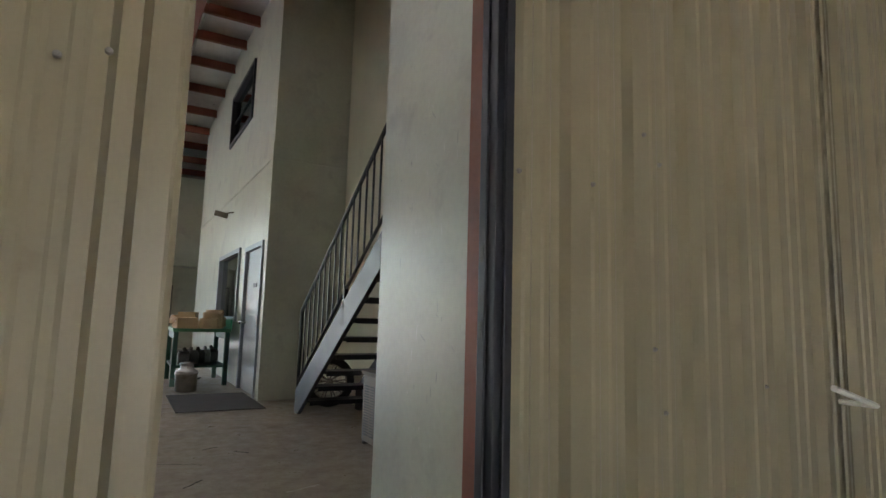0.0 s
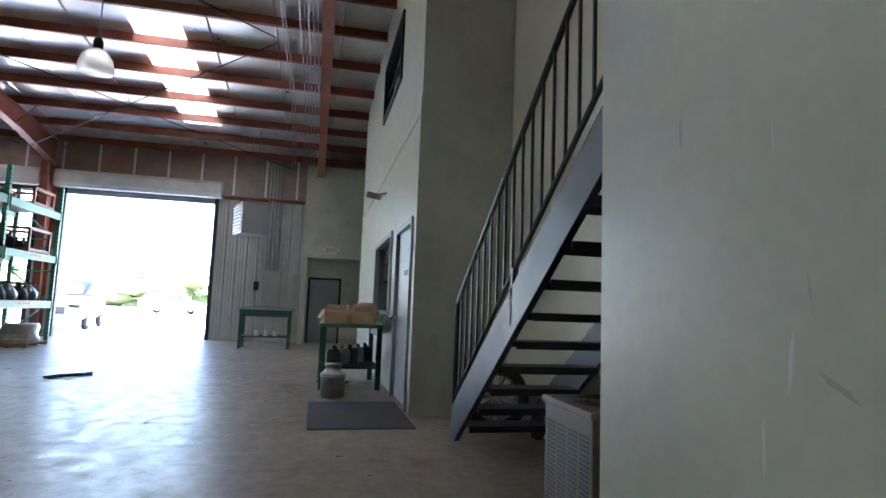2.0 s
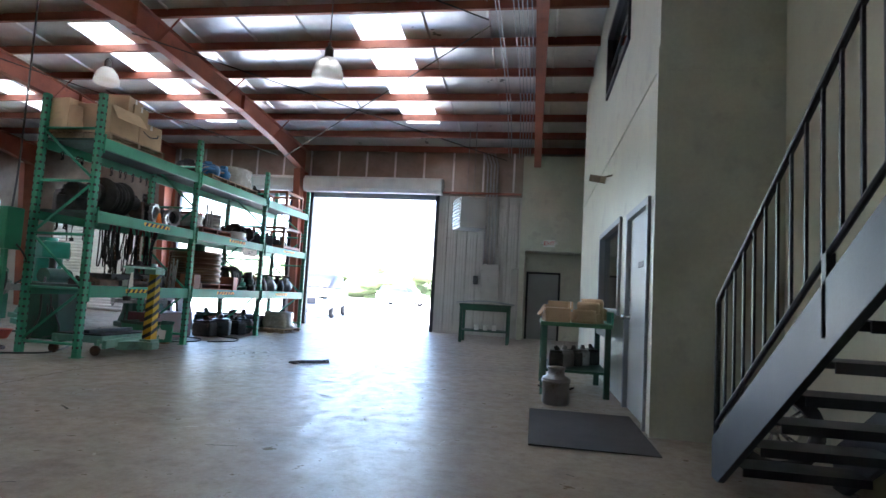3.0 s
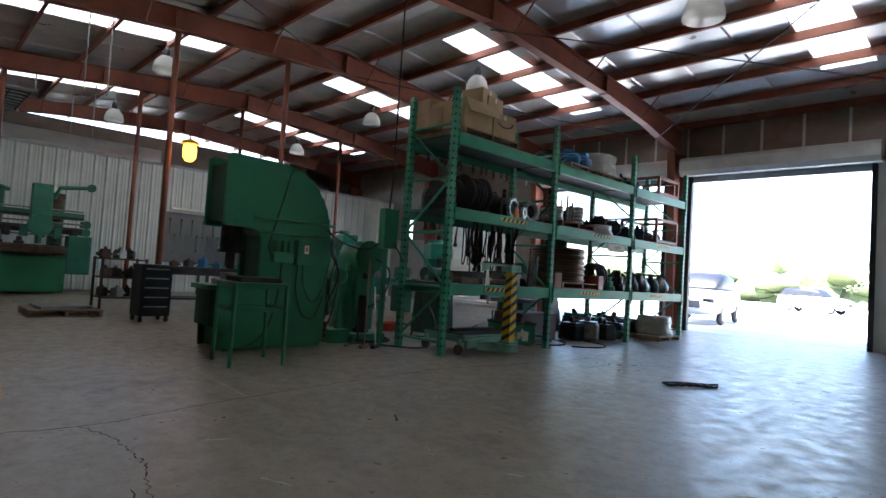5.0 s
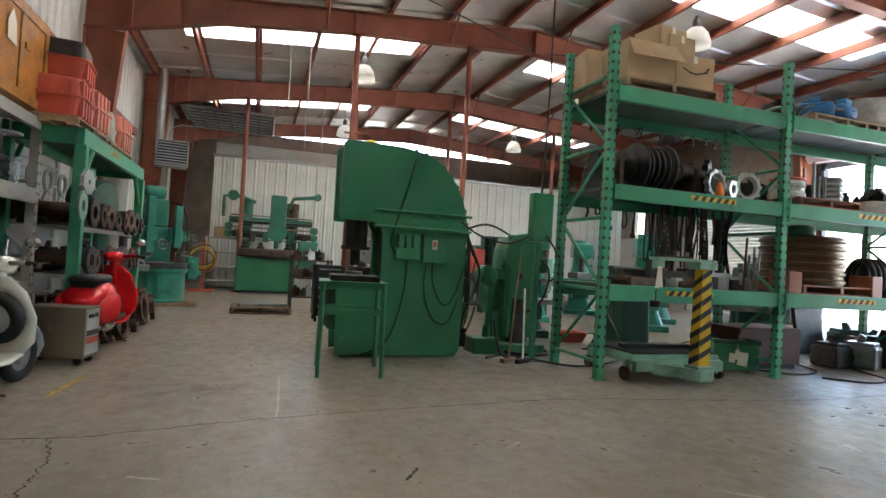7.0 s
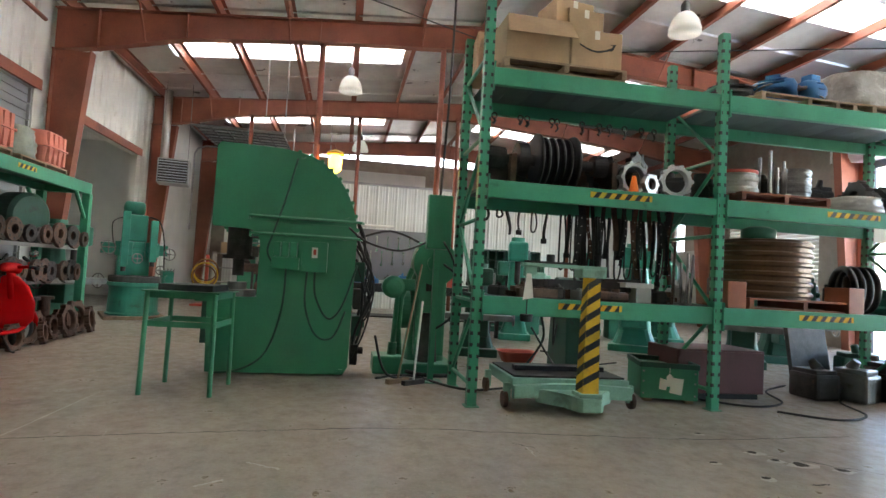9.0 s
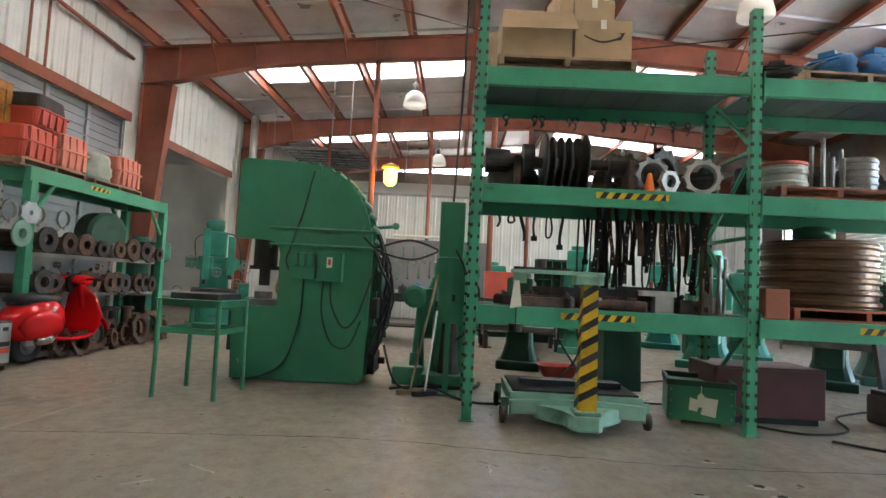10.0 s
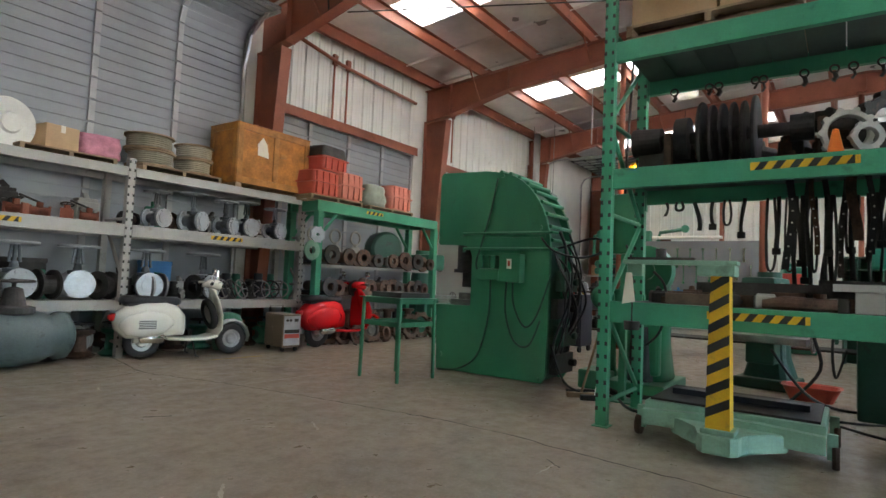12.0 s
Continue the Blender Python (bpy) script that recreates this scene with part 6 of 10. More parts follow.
for a, b, c, d in ((-0.66, -0.57, 0.07, 0.94), (0.57, 0.66, 0.07, 0.94), (-0.06, 0.03, 0.17, 0.85), (-0.57, 0.57, 0.07, 0.165), (-0.57, 0.57, 0.855, 0.94)):
    bm = B()
    box(bm, a, 0.335, c, b, 0.352, d, 0.002)
    part("batten", bm, BAT, cr)
for a, b, c, d in ((-0.335, -0.25, 0.07, 0.94), (0.25, 0.335, 0.07, 0.94), (-0.25, 0.25, 0.855, 0.94), (-0.25, 0.25, 0.07, 0.165)):
    bm = B()
    box(bm, 0.655, a, c, 0.672, b, d, 0.002)
    part("batten", bm, BAT, cr)
bm = B()
box(bm, -0.67, -0.35, 0.94, 0.67, 0.35, 0.955)
part("lid", bm, PLY, cr)
bm = B()
prism(bm, [(0.12, 0.5), (0.32, 0.52), (0.33, 0.68), (0.24, 0.8), (0.16, 0.7)], pose(0, 0.3555, 0) @ XZ, 0.003)
part("paper_label", bm, PAPER, cr)
bm = B()
box(bm, -0.22, 0.336, 0.56, -0.1, 0.35, 0.62)
part("nail_plate", bm, BAT, cr)
t = thing("steel_disc", "large white painted steel disc standing on the rack", "disc", "", pose(-2.7, 7.35, 2.307, 0, 0, 12))
bm = B()
lathe(bm, [(0.03, -0.03), (0.27, -0.03), (0.285, 0), (0.27, 0.03), (0.12, 0.035), (0.1, 0.07), (0.03, 0.07)], pose(0, 0, 0.29, -90, 0, 0), 36)
part("plate", bm, WHITE, t)
pallet(pose(-3.25, 7.3, 2.307, 0, 0, 0), 1.0, 0.55, 0.08)
lumpy("pink_parcel", "pink parcel in shiny plastic wrap on a pallet", "parcel", mat("pink wrapped film", (0.62, 0.25, 0.33), 0.2, 0, 0.2, 8, 40, 0.6), pose(-3.6, 7.32, 2.388), 0.5, 0.45, 0.26, 12)
carton(pose(-3.15, 7.3, 2.388, 0, 0, 8), 0.36, 0.4, 0.27)

# ---- green work frame with red cases ----
gf = thing("green_shelf", "green steel shelf frame with red cases on top", "shelf", "", pose(0, 0, 0))
FX0, FX1, FY, FYB = -9.65, -6.6, 8.0, 7.35
for x in (FX0, FX1):
    for y in (FY, FYB):
        bm = B()
        box(bm, x - 0.055, y - 0.055, 0, x + 0.055, y + 0.055, 2.1, 0.005)
        part("post", bm, RACKGREEN, gf)
    bm = B()
    box(bm, x - 0.04, FYB + 0.056, 2.1, x + 0.04, FY - 0.056, 2.26)
    part("beam", bm, RACKGREEN, gf)
for y in (FY, FYB):
    bm = B()
    box(bm, FX0 - 0.06, y - 0.035, 2.1, FX1 + 0.06, y + 0.035, 2.27, 0.006)
    bb = part("beam", bm, RACKGREEN, gf)
    if y == FY:
        e = tape(bb, 0.42)
        e.matrix_basis = pose(-7.85, y + 0.0365, 2.2, 0, 0, 180)
    for x, s in ((FX0, 1), (FX1, -1)):
        bm = B()
        cyl(bm, (x + 0.05 * s, y, 1.72), (x + 0.4 * s, y, 2.11), 0.028, seg=6)
        part("corner_brace", bm, RACKGREEN, gf)
bm = B()
box(bm, FX0, FYB + 0.036, 2.2, FX1, FY - 0.036, 2.262)
part("deck", bm, DARKGREEN, gf)
bm = B()
box(bm, FX0 + 0.06, FYB, 1.24, FX1 - 0.06, FYB + 0.06, 1.3)
box(bm, FX0 + 0.06, FY - 0.1, 1.22, FX1 - 0.06, FY - 0.05, 1.27)
box(bm, FX0 + 0.06, FYB + 0.06, 1.25, FX1 - 0.06, FY - 0.1, 1.265)
part("lower_shelf", bm, GREYRACK, gf)
bm = B()
box(bm, FX0 + 0.06, FYB, 0.72, FX1 - 0.06, FY - 0.05, 0.76)
part("lower_shelf", bm, GREYRACK, gf)


def case(m, w, d, h, material, label, half=False):
    """A moulded equipment case with a flange and ribs."""
    t = thing("equipment_case", label, "case", "equipment cases", m)
    bm = B()
    rings = []
    for z, s in ((0, 0.9), (0.03, 0.93), (h * 0.47, 1.0), (h * 0.5, 1.0)):
        rings.append(oval((0, 0, z), (1, 0, 0), (0, 1, 0), w / 2 * s, d / 2 * s, 24, 7))
    loft(bm, rings)
    part("base_shell", bm, material, t)
    bm = B()
    loft(bm, [oval((0, 0, z), (1, 0, 0), (0, 1, 0), w / 2 + 0.04, d / 2 + 0.04, 24, 7) for z in (h * 0.5, h * 0.54)])
    part("flange", bm, material, t)
    bm = B()
    rings = []
    for z, s in ((h * 0.54, 1.0), (h * 0.6, 0.99), (h * 0.96, 0.92), (h, 0.88)):
        rings.append(oval((0, 0, z), (1, 0, 0), (0, 1, 0), w / 2 * s, d / 2 * s, 24, 7))
    loft(bm, rings)
    part("lid_shell", bm, DARKIRON if half else material, t)
    for k in range(4):
        x = -w * 0.36 + k * w * 0.24
        for s in (-1, 1):
            bm = B()
            box(bm, x - 0.03, s * d * 0.48 - 0.025, 0.02, x + 0.03, s * d * 0.48 + 0.025, h * 0.5)
            part("rib", bm, material, t)
            if not half:
                bm = B()
                box(bm, x - 0.03, s * d * 0.475 - 0.02, h * 0.54, x + 0.03, s * d * 0.475 + 0.02, h * 0.94)
                part("rib", bm, material, t)
    return t


pallet(pose(-7.0, 7.7, 2.27, 0, 0, 0), 1.15, 0.6, 0.09)
case(pose(-6.75, 7.7, 2.36, 0, 0, 4), 0.58, 0.55, 0.4, CASE_RED, "red equipment case on a pallet")
case(pose(-7.32, 7.72, 2.36, 0, 0, -3), 0.52, 0.56, 0.45, CASE_PINK, "faded red ribbed equipment case on a pallet")
case(pose(-6.95, 7.68, 2.79, 0, 0, 6), 0.6, 0.5, 0.4, CASE_RED, "red equipment case stacked on another case", True)
pallet(pose(-8.35, 7.7, 2.27, 0, 0, 0), 1.2, 0.6, 0.08)
case(pose(-8.62, 7.72, 2.35, 0, 0, 0), 0.55, 0.55, 0.45, CASE_PINK, "faded red ribbed equipment case on a pallet")
lumpy("draped_case", "grey green case draped in plastic sheet", "bundle", mat("grey green plastic sheet", (0.26, 0.29, 0.23), 0.35, 0, 0.2, 6, 40, 0.5), pose(-8.0, 7.7, 2.35), 0.6, 0.55, 0.38, 17)
# pipe ends with flanges sticking out of the frame
for k in range(11):
    x = -6.95 - 0.235 * k
    t = thing("flanged_pipe", "short rusty pipe with a round flange", "pipe", "flanged pipes", pose(x, 7.72, (1.27, 0.765)[k % 2] + 0.11, 0, 0, rnd.uniform(-8, 8)))
    r = 0.075 + 0.03 * (k > 6)
    bm = B()
    lathe(bm, [(r * 0.6, -0.32), (r * 0.72, -0.32), (r * 0.72, 0.3), (r * 0.6, 0.3)], pose(0, 0, 0, -90, 0, 0), 16, True)
    part("pipe", bm, RUST, t)
    bm = B()
    lathe(bm, [(r * 0.6, 0.28), (r * 1.4, 0.28), (r * 1.4, 0.33), (r * 0.6, 0.33)], pose(0, 0, 0, -90, 0, 0), 20, True)
    part("flange", bm, (RUST, STEEL)[k % 3 == 0], t)
for k in range(13):
    r = rnd.uniform(0.14, 0.25)
    flange(pose(-6.8 - 0.225 * k, 8.16 + 0.1 * (k % 3), 0.0, 0, 0, 90 + rnd.uniform(-14, 14)) @ pose(0, 0, 0, 0, -8, 0), r, 0.62, 0.06, 8, RUST, "rusty pipe flange leaning on the floor", "floor flanges")
for k in range(8):
    t = tagged(part("ring_stack", (lambda b: (lathe(b, [(0.07, 0), (0.16, 0), (0.17, 0.02), (0.16, 0.04), (0.07, 0.04)], None, 22, True), b)[1])(B()), (DARKIRON, RUST)[k % 2], None), "flat iron ring on the work frame shelf", "ring", "flat rings")
    t.location = (-6.95 - 0.32 * k, 7.6, 1.267)
for k in range(3):
    bm = B()
    x = -7.0 - 0.5 * k
    lathe(bm, [(0.003, -0.012), (0.16, -0.012), (0.16, 0.012), (0.003, 0.012)], pose(x, 7.45, 1.49, 90, 0, 0), 24)
    ring(bm, (x, 7.45, 1.78), (0, 1, 0), 0.12, 0.022, 22, 6)
    cyl(bm, (x, 7.45, 1.62), (x, 7.45, 1.68), 0.035)
    tagged(part("line_blank", bm, GREYRACK, None), "grey figure-eight line blank on the shelf frame", "plate", "line blanks")
flange(pose(-6.5, 8.1, 1.58, 0, 0, 80), 0.13, 0.2, 0.04, 8, SILVER, "silver bolted flange hanging on the rack post", "hung flanges")
t = thing("green_ring", "teal painted cast ring hung on the rack", "ring", "", pose(-6.42, 8.1, 1.47, 90, 0, 0))
bm = B()
lathe(bm, [(0.06, 0), (0.15, 0), (0.155, 0.02), (0.1, 0.03), (0.09, 0.05), (0.06, 0.05)], None, 28, True)
part("casting", bm, PALEGREEN, t)


# ---- scooters ----
def scooter(m, paint, shield, label, front, spare):
    t = thing("scooter", label, "scooter", "scooters", m)
    X, Y, Z = Vector((1, 0, 0)), Vector((0, 1, 0)), Vector((0, 0, 1))
    for x in (-0.58, 0.55):
        bm = B()
        ring(bm, (x, 0, 0.215), (0, 1, 0), 0.165, 0.052, 32, 10)
        w = part("wheel", bm, BLACK, t, smooth=True)
        bm = B()
        lathe(bm, [(0.02, -0.04), (0.06, -0.045), (0.08, -0.02), (0.125, -0.03), (0.13, 0.0), (0.125, 0.03), (0.08, 0.02), (0.06, 0.045), (0.02, 0.04)], pose(x, 0, 0.215, 90, 0, 0), 24)
        part("rim", bm, STEEL, w, "dull grey metal wheel rim")
    # rear body
    bm = B()
    secs = [(-0.93, 0.50, 0.03, 0.03), (-0.90, 0.47, 0.10, 0.10), (-0.78, 0.46, 0.20, 0.20), (-0.58, 0.48, 0.235, 0.235), (-0.36, 0.50, 0.215, 0.23), (-0.2, 0.48, 0.15, 0.2), (-0.1, 0.42, 0.10, 0.14)]
    loft(bm, [oval((x, 0, z), Y, Z, a, b, 18, 2.8) for x, z, a, b in secs])
    part("rear_body", bm, paint, t, smooth=True)
    for s in (-1, 1):
        bm = B()
        loft(bm, [oval((x, s * y, z), Z, Y * s, a, b, 14, 2.6) for x, y, z, a, b in ((-0.88, 0.16, 0.43, 0.03, 0.02), (-0.8, 0.19, 0.43, 0.12, 0.06), (-0.6, 0.2, 0.45, 0.165, 0.09), (-0.38, 0.19, 0.46, 0.13, 0.07), (-0.26, 0.16, 0.46, 0.03, 0.03))])
        c = part("side_cowl", bm, paint, t, smooth=True)
        if spare:
            for k in range(5):
                bm = B()
                box(bm, -0.69, s * 0.284 - 0.008, 0.395 + 0.022 * k, -0.5, s * 0.284 + 0.012, 0.405 + 0.022 * k)
                part("vent_slot", bm, TAPEBLACK, c)
    # floorboard
    bm = B()
    loft(bm, [oval((x, 0, z), Y, Z, a, 0.022, 14, 4) for x, z, a in ((-0.3, 0.25, 0.16), (-0.1, 0.235, 0.19), (0.15, 0.235, 0.2), (0.3, 0.27, 0.2))])
    part("floorboard", bm, paint, t, smooth=True)
    # leg shield
    bm = B()
    loft(bm, [oval((x, 0, z), Y, X, a, 0.022, 16, 2.8) for x, z, a in ((0.27, 0.235, 0.17), (0.33, 0.36, 0.25), (0.33, 0.55, 0.255), (0.29, 0.75, 0.19), (0.26, 0.86, 0.08))])
    part("leg_shield", bm, shield, t, smooth=True)
    # front mudguard and fork
    bm = B()
    secs = []
    for k in range(9):
        a = radians(-15 + 190 * k / 8)
        c = Vector((0.55 + 0.235 * math.cos(a), 0, 0.225 + 0.24 * math.sin(a)))
        secs.append(oval(c, Y, Vector((math.cos(a), 0, math.sin(a))), 0.075 if 0 < k < 8 else 0.03, 0.022, 12, 2.4))
    loft(bm, secs)
    part("front_mudguard", bm, front, t, smooth=True)
    bm = B()
    cyl(bm, (0.5, 0.06, 0.22), (0.34, 0.02, 0.7), 0.02, seg=10)
    part("fork", bm, ALU, t)
    bm = B()
    cyl(bm, (0.33, 0, 0.6), (0.25, 0, 0.95), 0.045, seg=14)
    part("steering_column", bm, paint, t, smooth=True)
    # headset
    bm = B()
    loft(bm, [oval((x, 0, z), Y, Vector((0.25, 0, 1)).normalized(), a, b, 14) for x, z, a, b in ((0.13, 0.94, 0.04, 0.03), (0.2, 0.96, 0.1, 0.055), (0.29, 0.95, 0.105, 0.07), (0.36, 0.93, 0.07, 0.06))])
    part("headset", bm, paint if not spare else shield, t, smooth=True)
    bm = B()
    cyl(bm, (0.355, 0, 0.93), (0.385, 0, 0.925), 0.062, 0.058, 18)
    part("headlight", bm, CHROME, t, "chrome headlight")
    for s in (-1, 1):
        bm = B()
        tube(bm, [(0.22, s * 0.08, 0.965), (0.18, s * 0.22, 0.975), (0.13, s * 0.32, 0.965)], 0.018, 8)
        part("handlebar", bm, paint, t, smooth=True)
        bm = B()
        cyl(bm, (0.165, s * 0.25, 0.975), (0.115, s * 0.36, 0.963), 0.021, seg=10)
        part("grip", bm, SEAT, t)
        bm = B()
        cyl(bm, (0.22, s * 0.22, 0.965), (0.21, s * 0.38, 0.985), 0.006, seg=6)
        part("brake_lever", bm, CHROME, t)
        if s < 0 or not spare:
            bm = B()
            tube(bm, [(0.2, s * 0.2, 0.98), (0.16, s * 0.27, 1.1)], 0.006, 6)
            loft(bm, [oval((x, s * 0.28, 1.13), Y, Z, a, a * 0.75, 12) for x, a in ((0.15, 0.02), (0.155, 0.055), (0.175, 0.05), (0.19, 0.01))])
            part("mirror", bm, CHROME, t, smooth=True)
    # seat
    bm = B()
    loft(bm, [oval((x, 0, z), Y, Z, a, b, 16, 3) for x, z, a, b in ((-0.86, 0.735, 0.05, 0.03), (-0.82, 0.735, 0.13, 0.055), (-0.6, 0.735, 0.145, 0.055), (-0.4, 0.725, 0.14, 0.055), (-0.2, 0.72, 0.11, 0.055), (-0.15, 0.715, 0.05, 0.03))])
    part("seat", bm, SEAT, t, "black vinyl saddle", True)
    bm = B()
    box(bm, -0.8, -0.1, 0.66, -0.22, 0.1, 0.695)
    part("seat_base", bm, DARKIRON, t)
    bm = B()
    loft(bm, [oval((x, 0, 0.52), Y, Z, a, a * 0.75, 12) for x, a in ((-0.9, 0.07), (-0.95, 0.065), (-0.98, 0.03))])
    part("tail_light", bm, mat("red lens", (0.5, 0.01, 0.01), 0.15, 0, 0.02, 3, 40, 0) if "red lens" not in bpy.data.materials else bpy.data.materials["red lens"], t, "red tail light", True)
    for s in (-1, 1):
        bm = B()
        tube(bm, [(0.0, s * 0.1, 0.22), (0.02, s * 0.2, 0.03), (0.06, s * 0.22, 0.012)], 0.012, 8)
        part("stand", bm, DARKIRON, t)
    bm = B()
    lathe(bm, [(0.03, -0.16), (0.06, -0.14), (0.07, 0.1), (0.03, 0.16)], pose(-0.5, -0.16, 0.27, 0, 90, 8), 14)
    part("exhaust", bm, CHROME, t, smooth=True)
    bm = B()
    box(bm, -0.7, -0.1, 0.2, -0.4, 0.1, 0.36, 0.02)
    part("engine", bm, ALU, t)
    if spare:
        bm = B()
        ring(bm, (0.24, 0.0, 0.55), (1, 0, 0.25), 0.165, 0.048, 30, 10)
        sp = part("spare_wheel", bm, BLACK, t, smooth=True)
        bm = B()
        lathe(bm, [(0.02, -0.03), (0.125, -0.02), (0.125, 0.03), (0.02, 0.02)], Matrix.Translation((0.24, 0, 0.55)) @ Vector((1, 0, 0.25)).to_track_quat("Z", "Y").to_matrix().to_4x4(), 24)
        part("rim", bm, ALU, sp)
        bm = B()
        box(bm, 0.31, -0.012, 0.99, 0.33, 0.012, 1.14, 0.004)
        part("windscreen_stay", bm, CHROME, t)
    return t


scooter(pose(-4.6, 7.95, 0, 0, 0, 168) @ Matrix.Diagonal((0.96, 0.96, 0.96, 1)), IVORY, IVORY, "ivory white vintage scooter with spare wheel", SILVER, True)
scooter(pose(-7.1, 8.2, 0, 0, 0, 178) @ Matrix.Diagonal((1.0, 1.0, 1.0, 1)), SCARLET, SCARLET, "glossy red scooter with a black saddle", SCARLET, False)
we = thing("welder", "grey beige welding power source on small wheels", "welder", "", pose(-5.92, 8.12, 0, 0, 0, 170))
bm = B()
box(bm, -0.14, -0.26, 0.06, 0.14, 0.26, 0.52, 0.01)
part("casing", bm, ACBEIGE, we)
bm = B()
box(bm, -0.125, -0.268, 0.09, 0.125, -0.26, 0.5)
fp = part("front_panel", bm, SILVER, we)
bm = B()
box(bm, -0.115, -0.272, 0.19, 0.115, -0.268, 0.25)
part("red_band", bm, CASE_RED, fp)
bm = B()
box(bm, -0.115, -0.272, 0.26, 0.115, -0.268, 0.31)
part("dark_band", bm, TAPEBLACK, fp)
bm = B()
box(bm, 0.03, -0.272, 0.42, 0.09, -0.268, 0.46)
part("dial_plate", bm, TAPEBLACK, fp)
for x in (-0.08, -0.03):
    bm = B()
    cyl(bm, (x, -0.268, 0.44), (x, -0.285, 0.44), 0.017, seg=12)
    part("knob", bm, TAPEBLACK, fp)
for k in range(6):
    bm = B()
    box(bm, 0.139, -0.18, 0.14 + 0.05 * k, 0.143, 0.0, 0.155 + 0.05 * k)
    part("vent_slot", bm, TAPEBLACK, we)
for x in (-0.1, 0.1):
    for y in (-0.2, 0.2):
        bm = B()
        cyl(bm, (x - 0.015, y, 0.035), (x + 0.015, y, 0.035), 0.035, seg=14)
        part("wheel", bm, BLACK, we)
bm = B()
tube(bm, [(0.1, 0.2, 0.5), (0.1, 0.2, 0.62), (-0.1, 0.2, 0.62), (-0.1, 0.2, 0.5)], 0.012, 8)
part("handle", bm, STEEL, we)
bm = B()
lathe(bm, [(0.03, 0), (0.17, 0.02), (0.19, 0.08), (0.19, 0.42), (0.15, 0.5), (0.03, 0.53)], None, 22)
ob = tagged(part("gas_tank", bm, TEAL, None, "", True), "teal steel air tank on the floor by the rack", "tank")
ob.location = (-5.25, 7.78, 0)

# ---- machines further back ----
vm = thing("boring_mill", "large green vertical boring mill with a heavy cross rail", "machine", "", pose(-16.1, 10.05, 0))
bm = B()
box(bm, -0.6, -0.78, 0.06, 0.55, 0.72, 0.95, 0.04)
part("base", bm, GREEN, vm)
bm = B()
lathe(bm, [(0.03, 0.95), (0.75, 0.95), (0.78, 1.0), (0.78, 1.14), (0.74, 1.18), (0.03, 1.18)], pose(0.05, 0, 0), 40)
part("table", bm, RUST, vm)
for y in (-0.62, 0.62):
    bm = B()
    prism(bm, [(-0.75, 0.06), (-0.35, 0.06), (-0.42, 2.35), (-0.7, 2.35)], Matrix.Translation((0, y + 0.14, 0)) @ XZ, 0.28, 0.03)
    part("column", bm, TEAL, vm)
    bm = B()
    cyl(bm, (-0.55, y, 1.7), (-0.55, y, 2.5), 0.17, seg=20)
    part("drive_drum", bm, (RUST, TEAL)[y < 0], vm, smooth=False)
for z in (1.48, 1.85):
    bm = B()
    box(bm, -0.36, -1.05, z, -0.1, 1.15, z + 0.17, 0.015)
    part("cross_rail", bm, DARKIRON if z < 1.8 else TEAL, vm)
bm = B()
box(bm, -0.12, 0.0, 1.5, 0.12, 0.42, 2.65, 0.03)
part("ram_head", bm, TEAL, vm)
bm = B()
cyl(bm, (0.12, 0.2, 1.65), (0.22, 0.2, 1.65), 0.26, seg=26)
for k in range(8):
    a = k * math.pi / 4
    cyl(bm, (0.22, 0.2 + 0.21 * math.cos(a), 1.65 + 0.21 * math.sin(a)), (0.24, 0.2 + 0.21 * math.cos(a), 1.65 + 0.21 * math.sin(a)), 0.025, seg=8)
cyl(bm, (0.1, 0.2, 1.2), (0.1, 0.2, 1.5), 0.07)
part("tool_head", bm, TEAL, vm)
bm = B()
tube(bm, [(-0.3, 0.5, 2.35), (-0.2, 0.6, 2.62), (-0.1, 1.25, 2.7)], 0.05, 8)
cyl(bm, (-0.15, 1.25, 2.7), (-0.05, 1.25, 2.7), 0.1, seg=14)
part("swing_arm", bm, TEAL, vm)
bm = B()
tube(bm, [(-0.3, -0.4, 2.45), (-0.2, -0.9, 2.6), (-0.15, -1.2, 2.55), (-0.12, -1.2, 2.0)], 0.05, 8)
cyl(bm, (-0.2, -0.98, 2.58), (-0.05, -0.98, 2.58), 0.14, seg=14)
part("swing_arm", bm, TEAL, vm)
for y in (-1.05, 1.2):
    for z in (1.55, 1.75):
        bm = B()
        handwheel(bm, (-0.05, y, z), (1, 0, 0), 0.09, 0.012, 4)
        box(bm, -0.3, y - 0.1, z - 0.08, -0.07, y + 0.1, z + 0.08, 0.02)
        part("feed_box", bm, TEAL, vm)
bm = B()
box(bm, -0.2, 0.78, 0.5, 0.2, 1.3, 1.45, 0.03)
part("gear_box", bm, TEAL, vm)
for k in range(5):
    bm = B()
    z = 1.42 + 0.16 * k
    cyl(bm, (-0.06, -1.02, z), (-0.06, 1.12, z), 0.02 + 0.008 * (k % 2), seg=10)
    part("feed_screw", bm, (STEEL, DARKIRON)[k % 2], vm)
for k in range(6):
    bm = B()
    y = -0.85 + 0.34 * k
    box(bm, -0.1, y, 1.36, 0.06, y + 0.16, 1.62, 0.02)
    cyl(bm, (0.06, y + 0.08, 1.5), (0.13, y + 0.08, 1.5), 0.04, seg=10)
    part("saddle", bm, (TEAL, DARKIRON)[k % 2], vm)
for y in (-0.6, -0.2, 0.5):
    bm = B()
    lathe(bm, [(0.1, 1.181), (0.1, 1.24), (0.06, 1.25), (0.05, 1.34), (0.01, 1.345)], pose(0.3, y, 0), 14)
    part("clamp", bm, DARKIRON, vm)


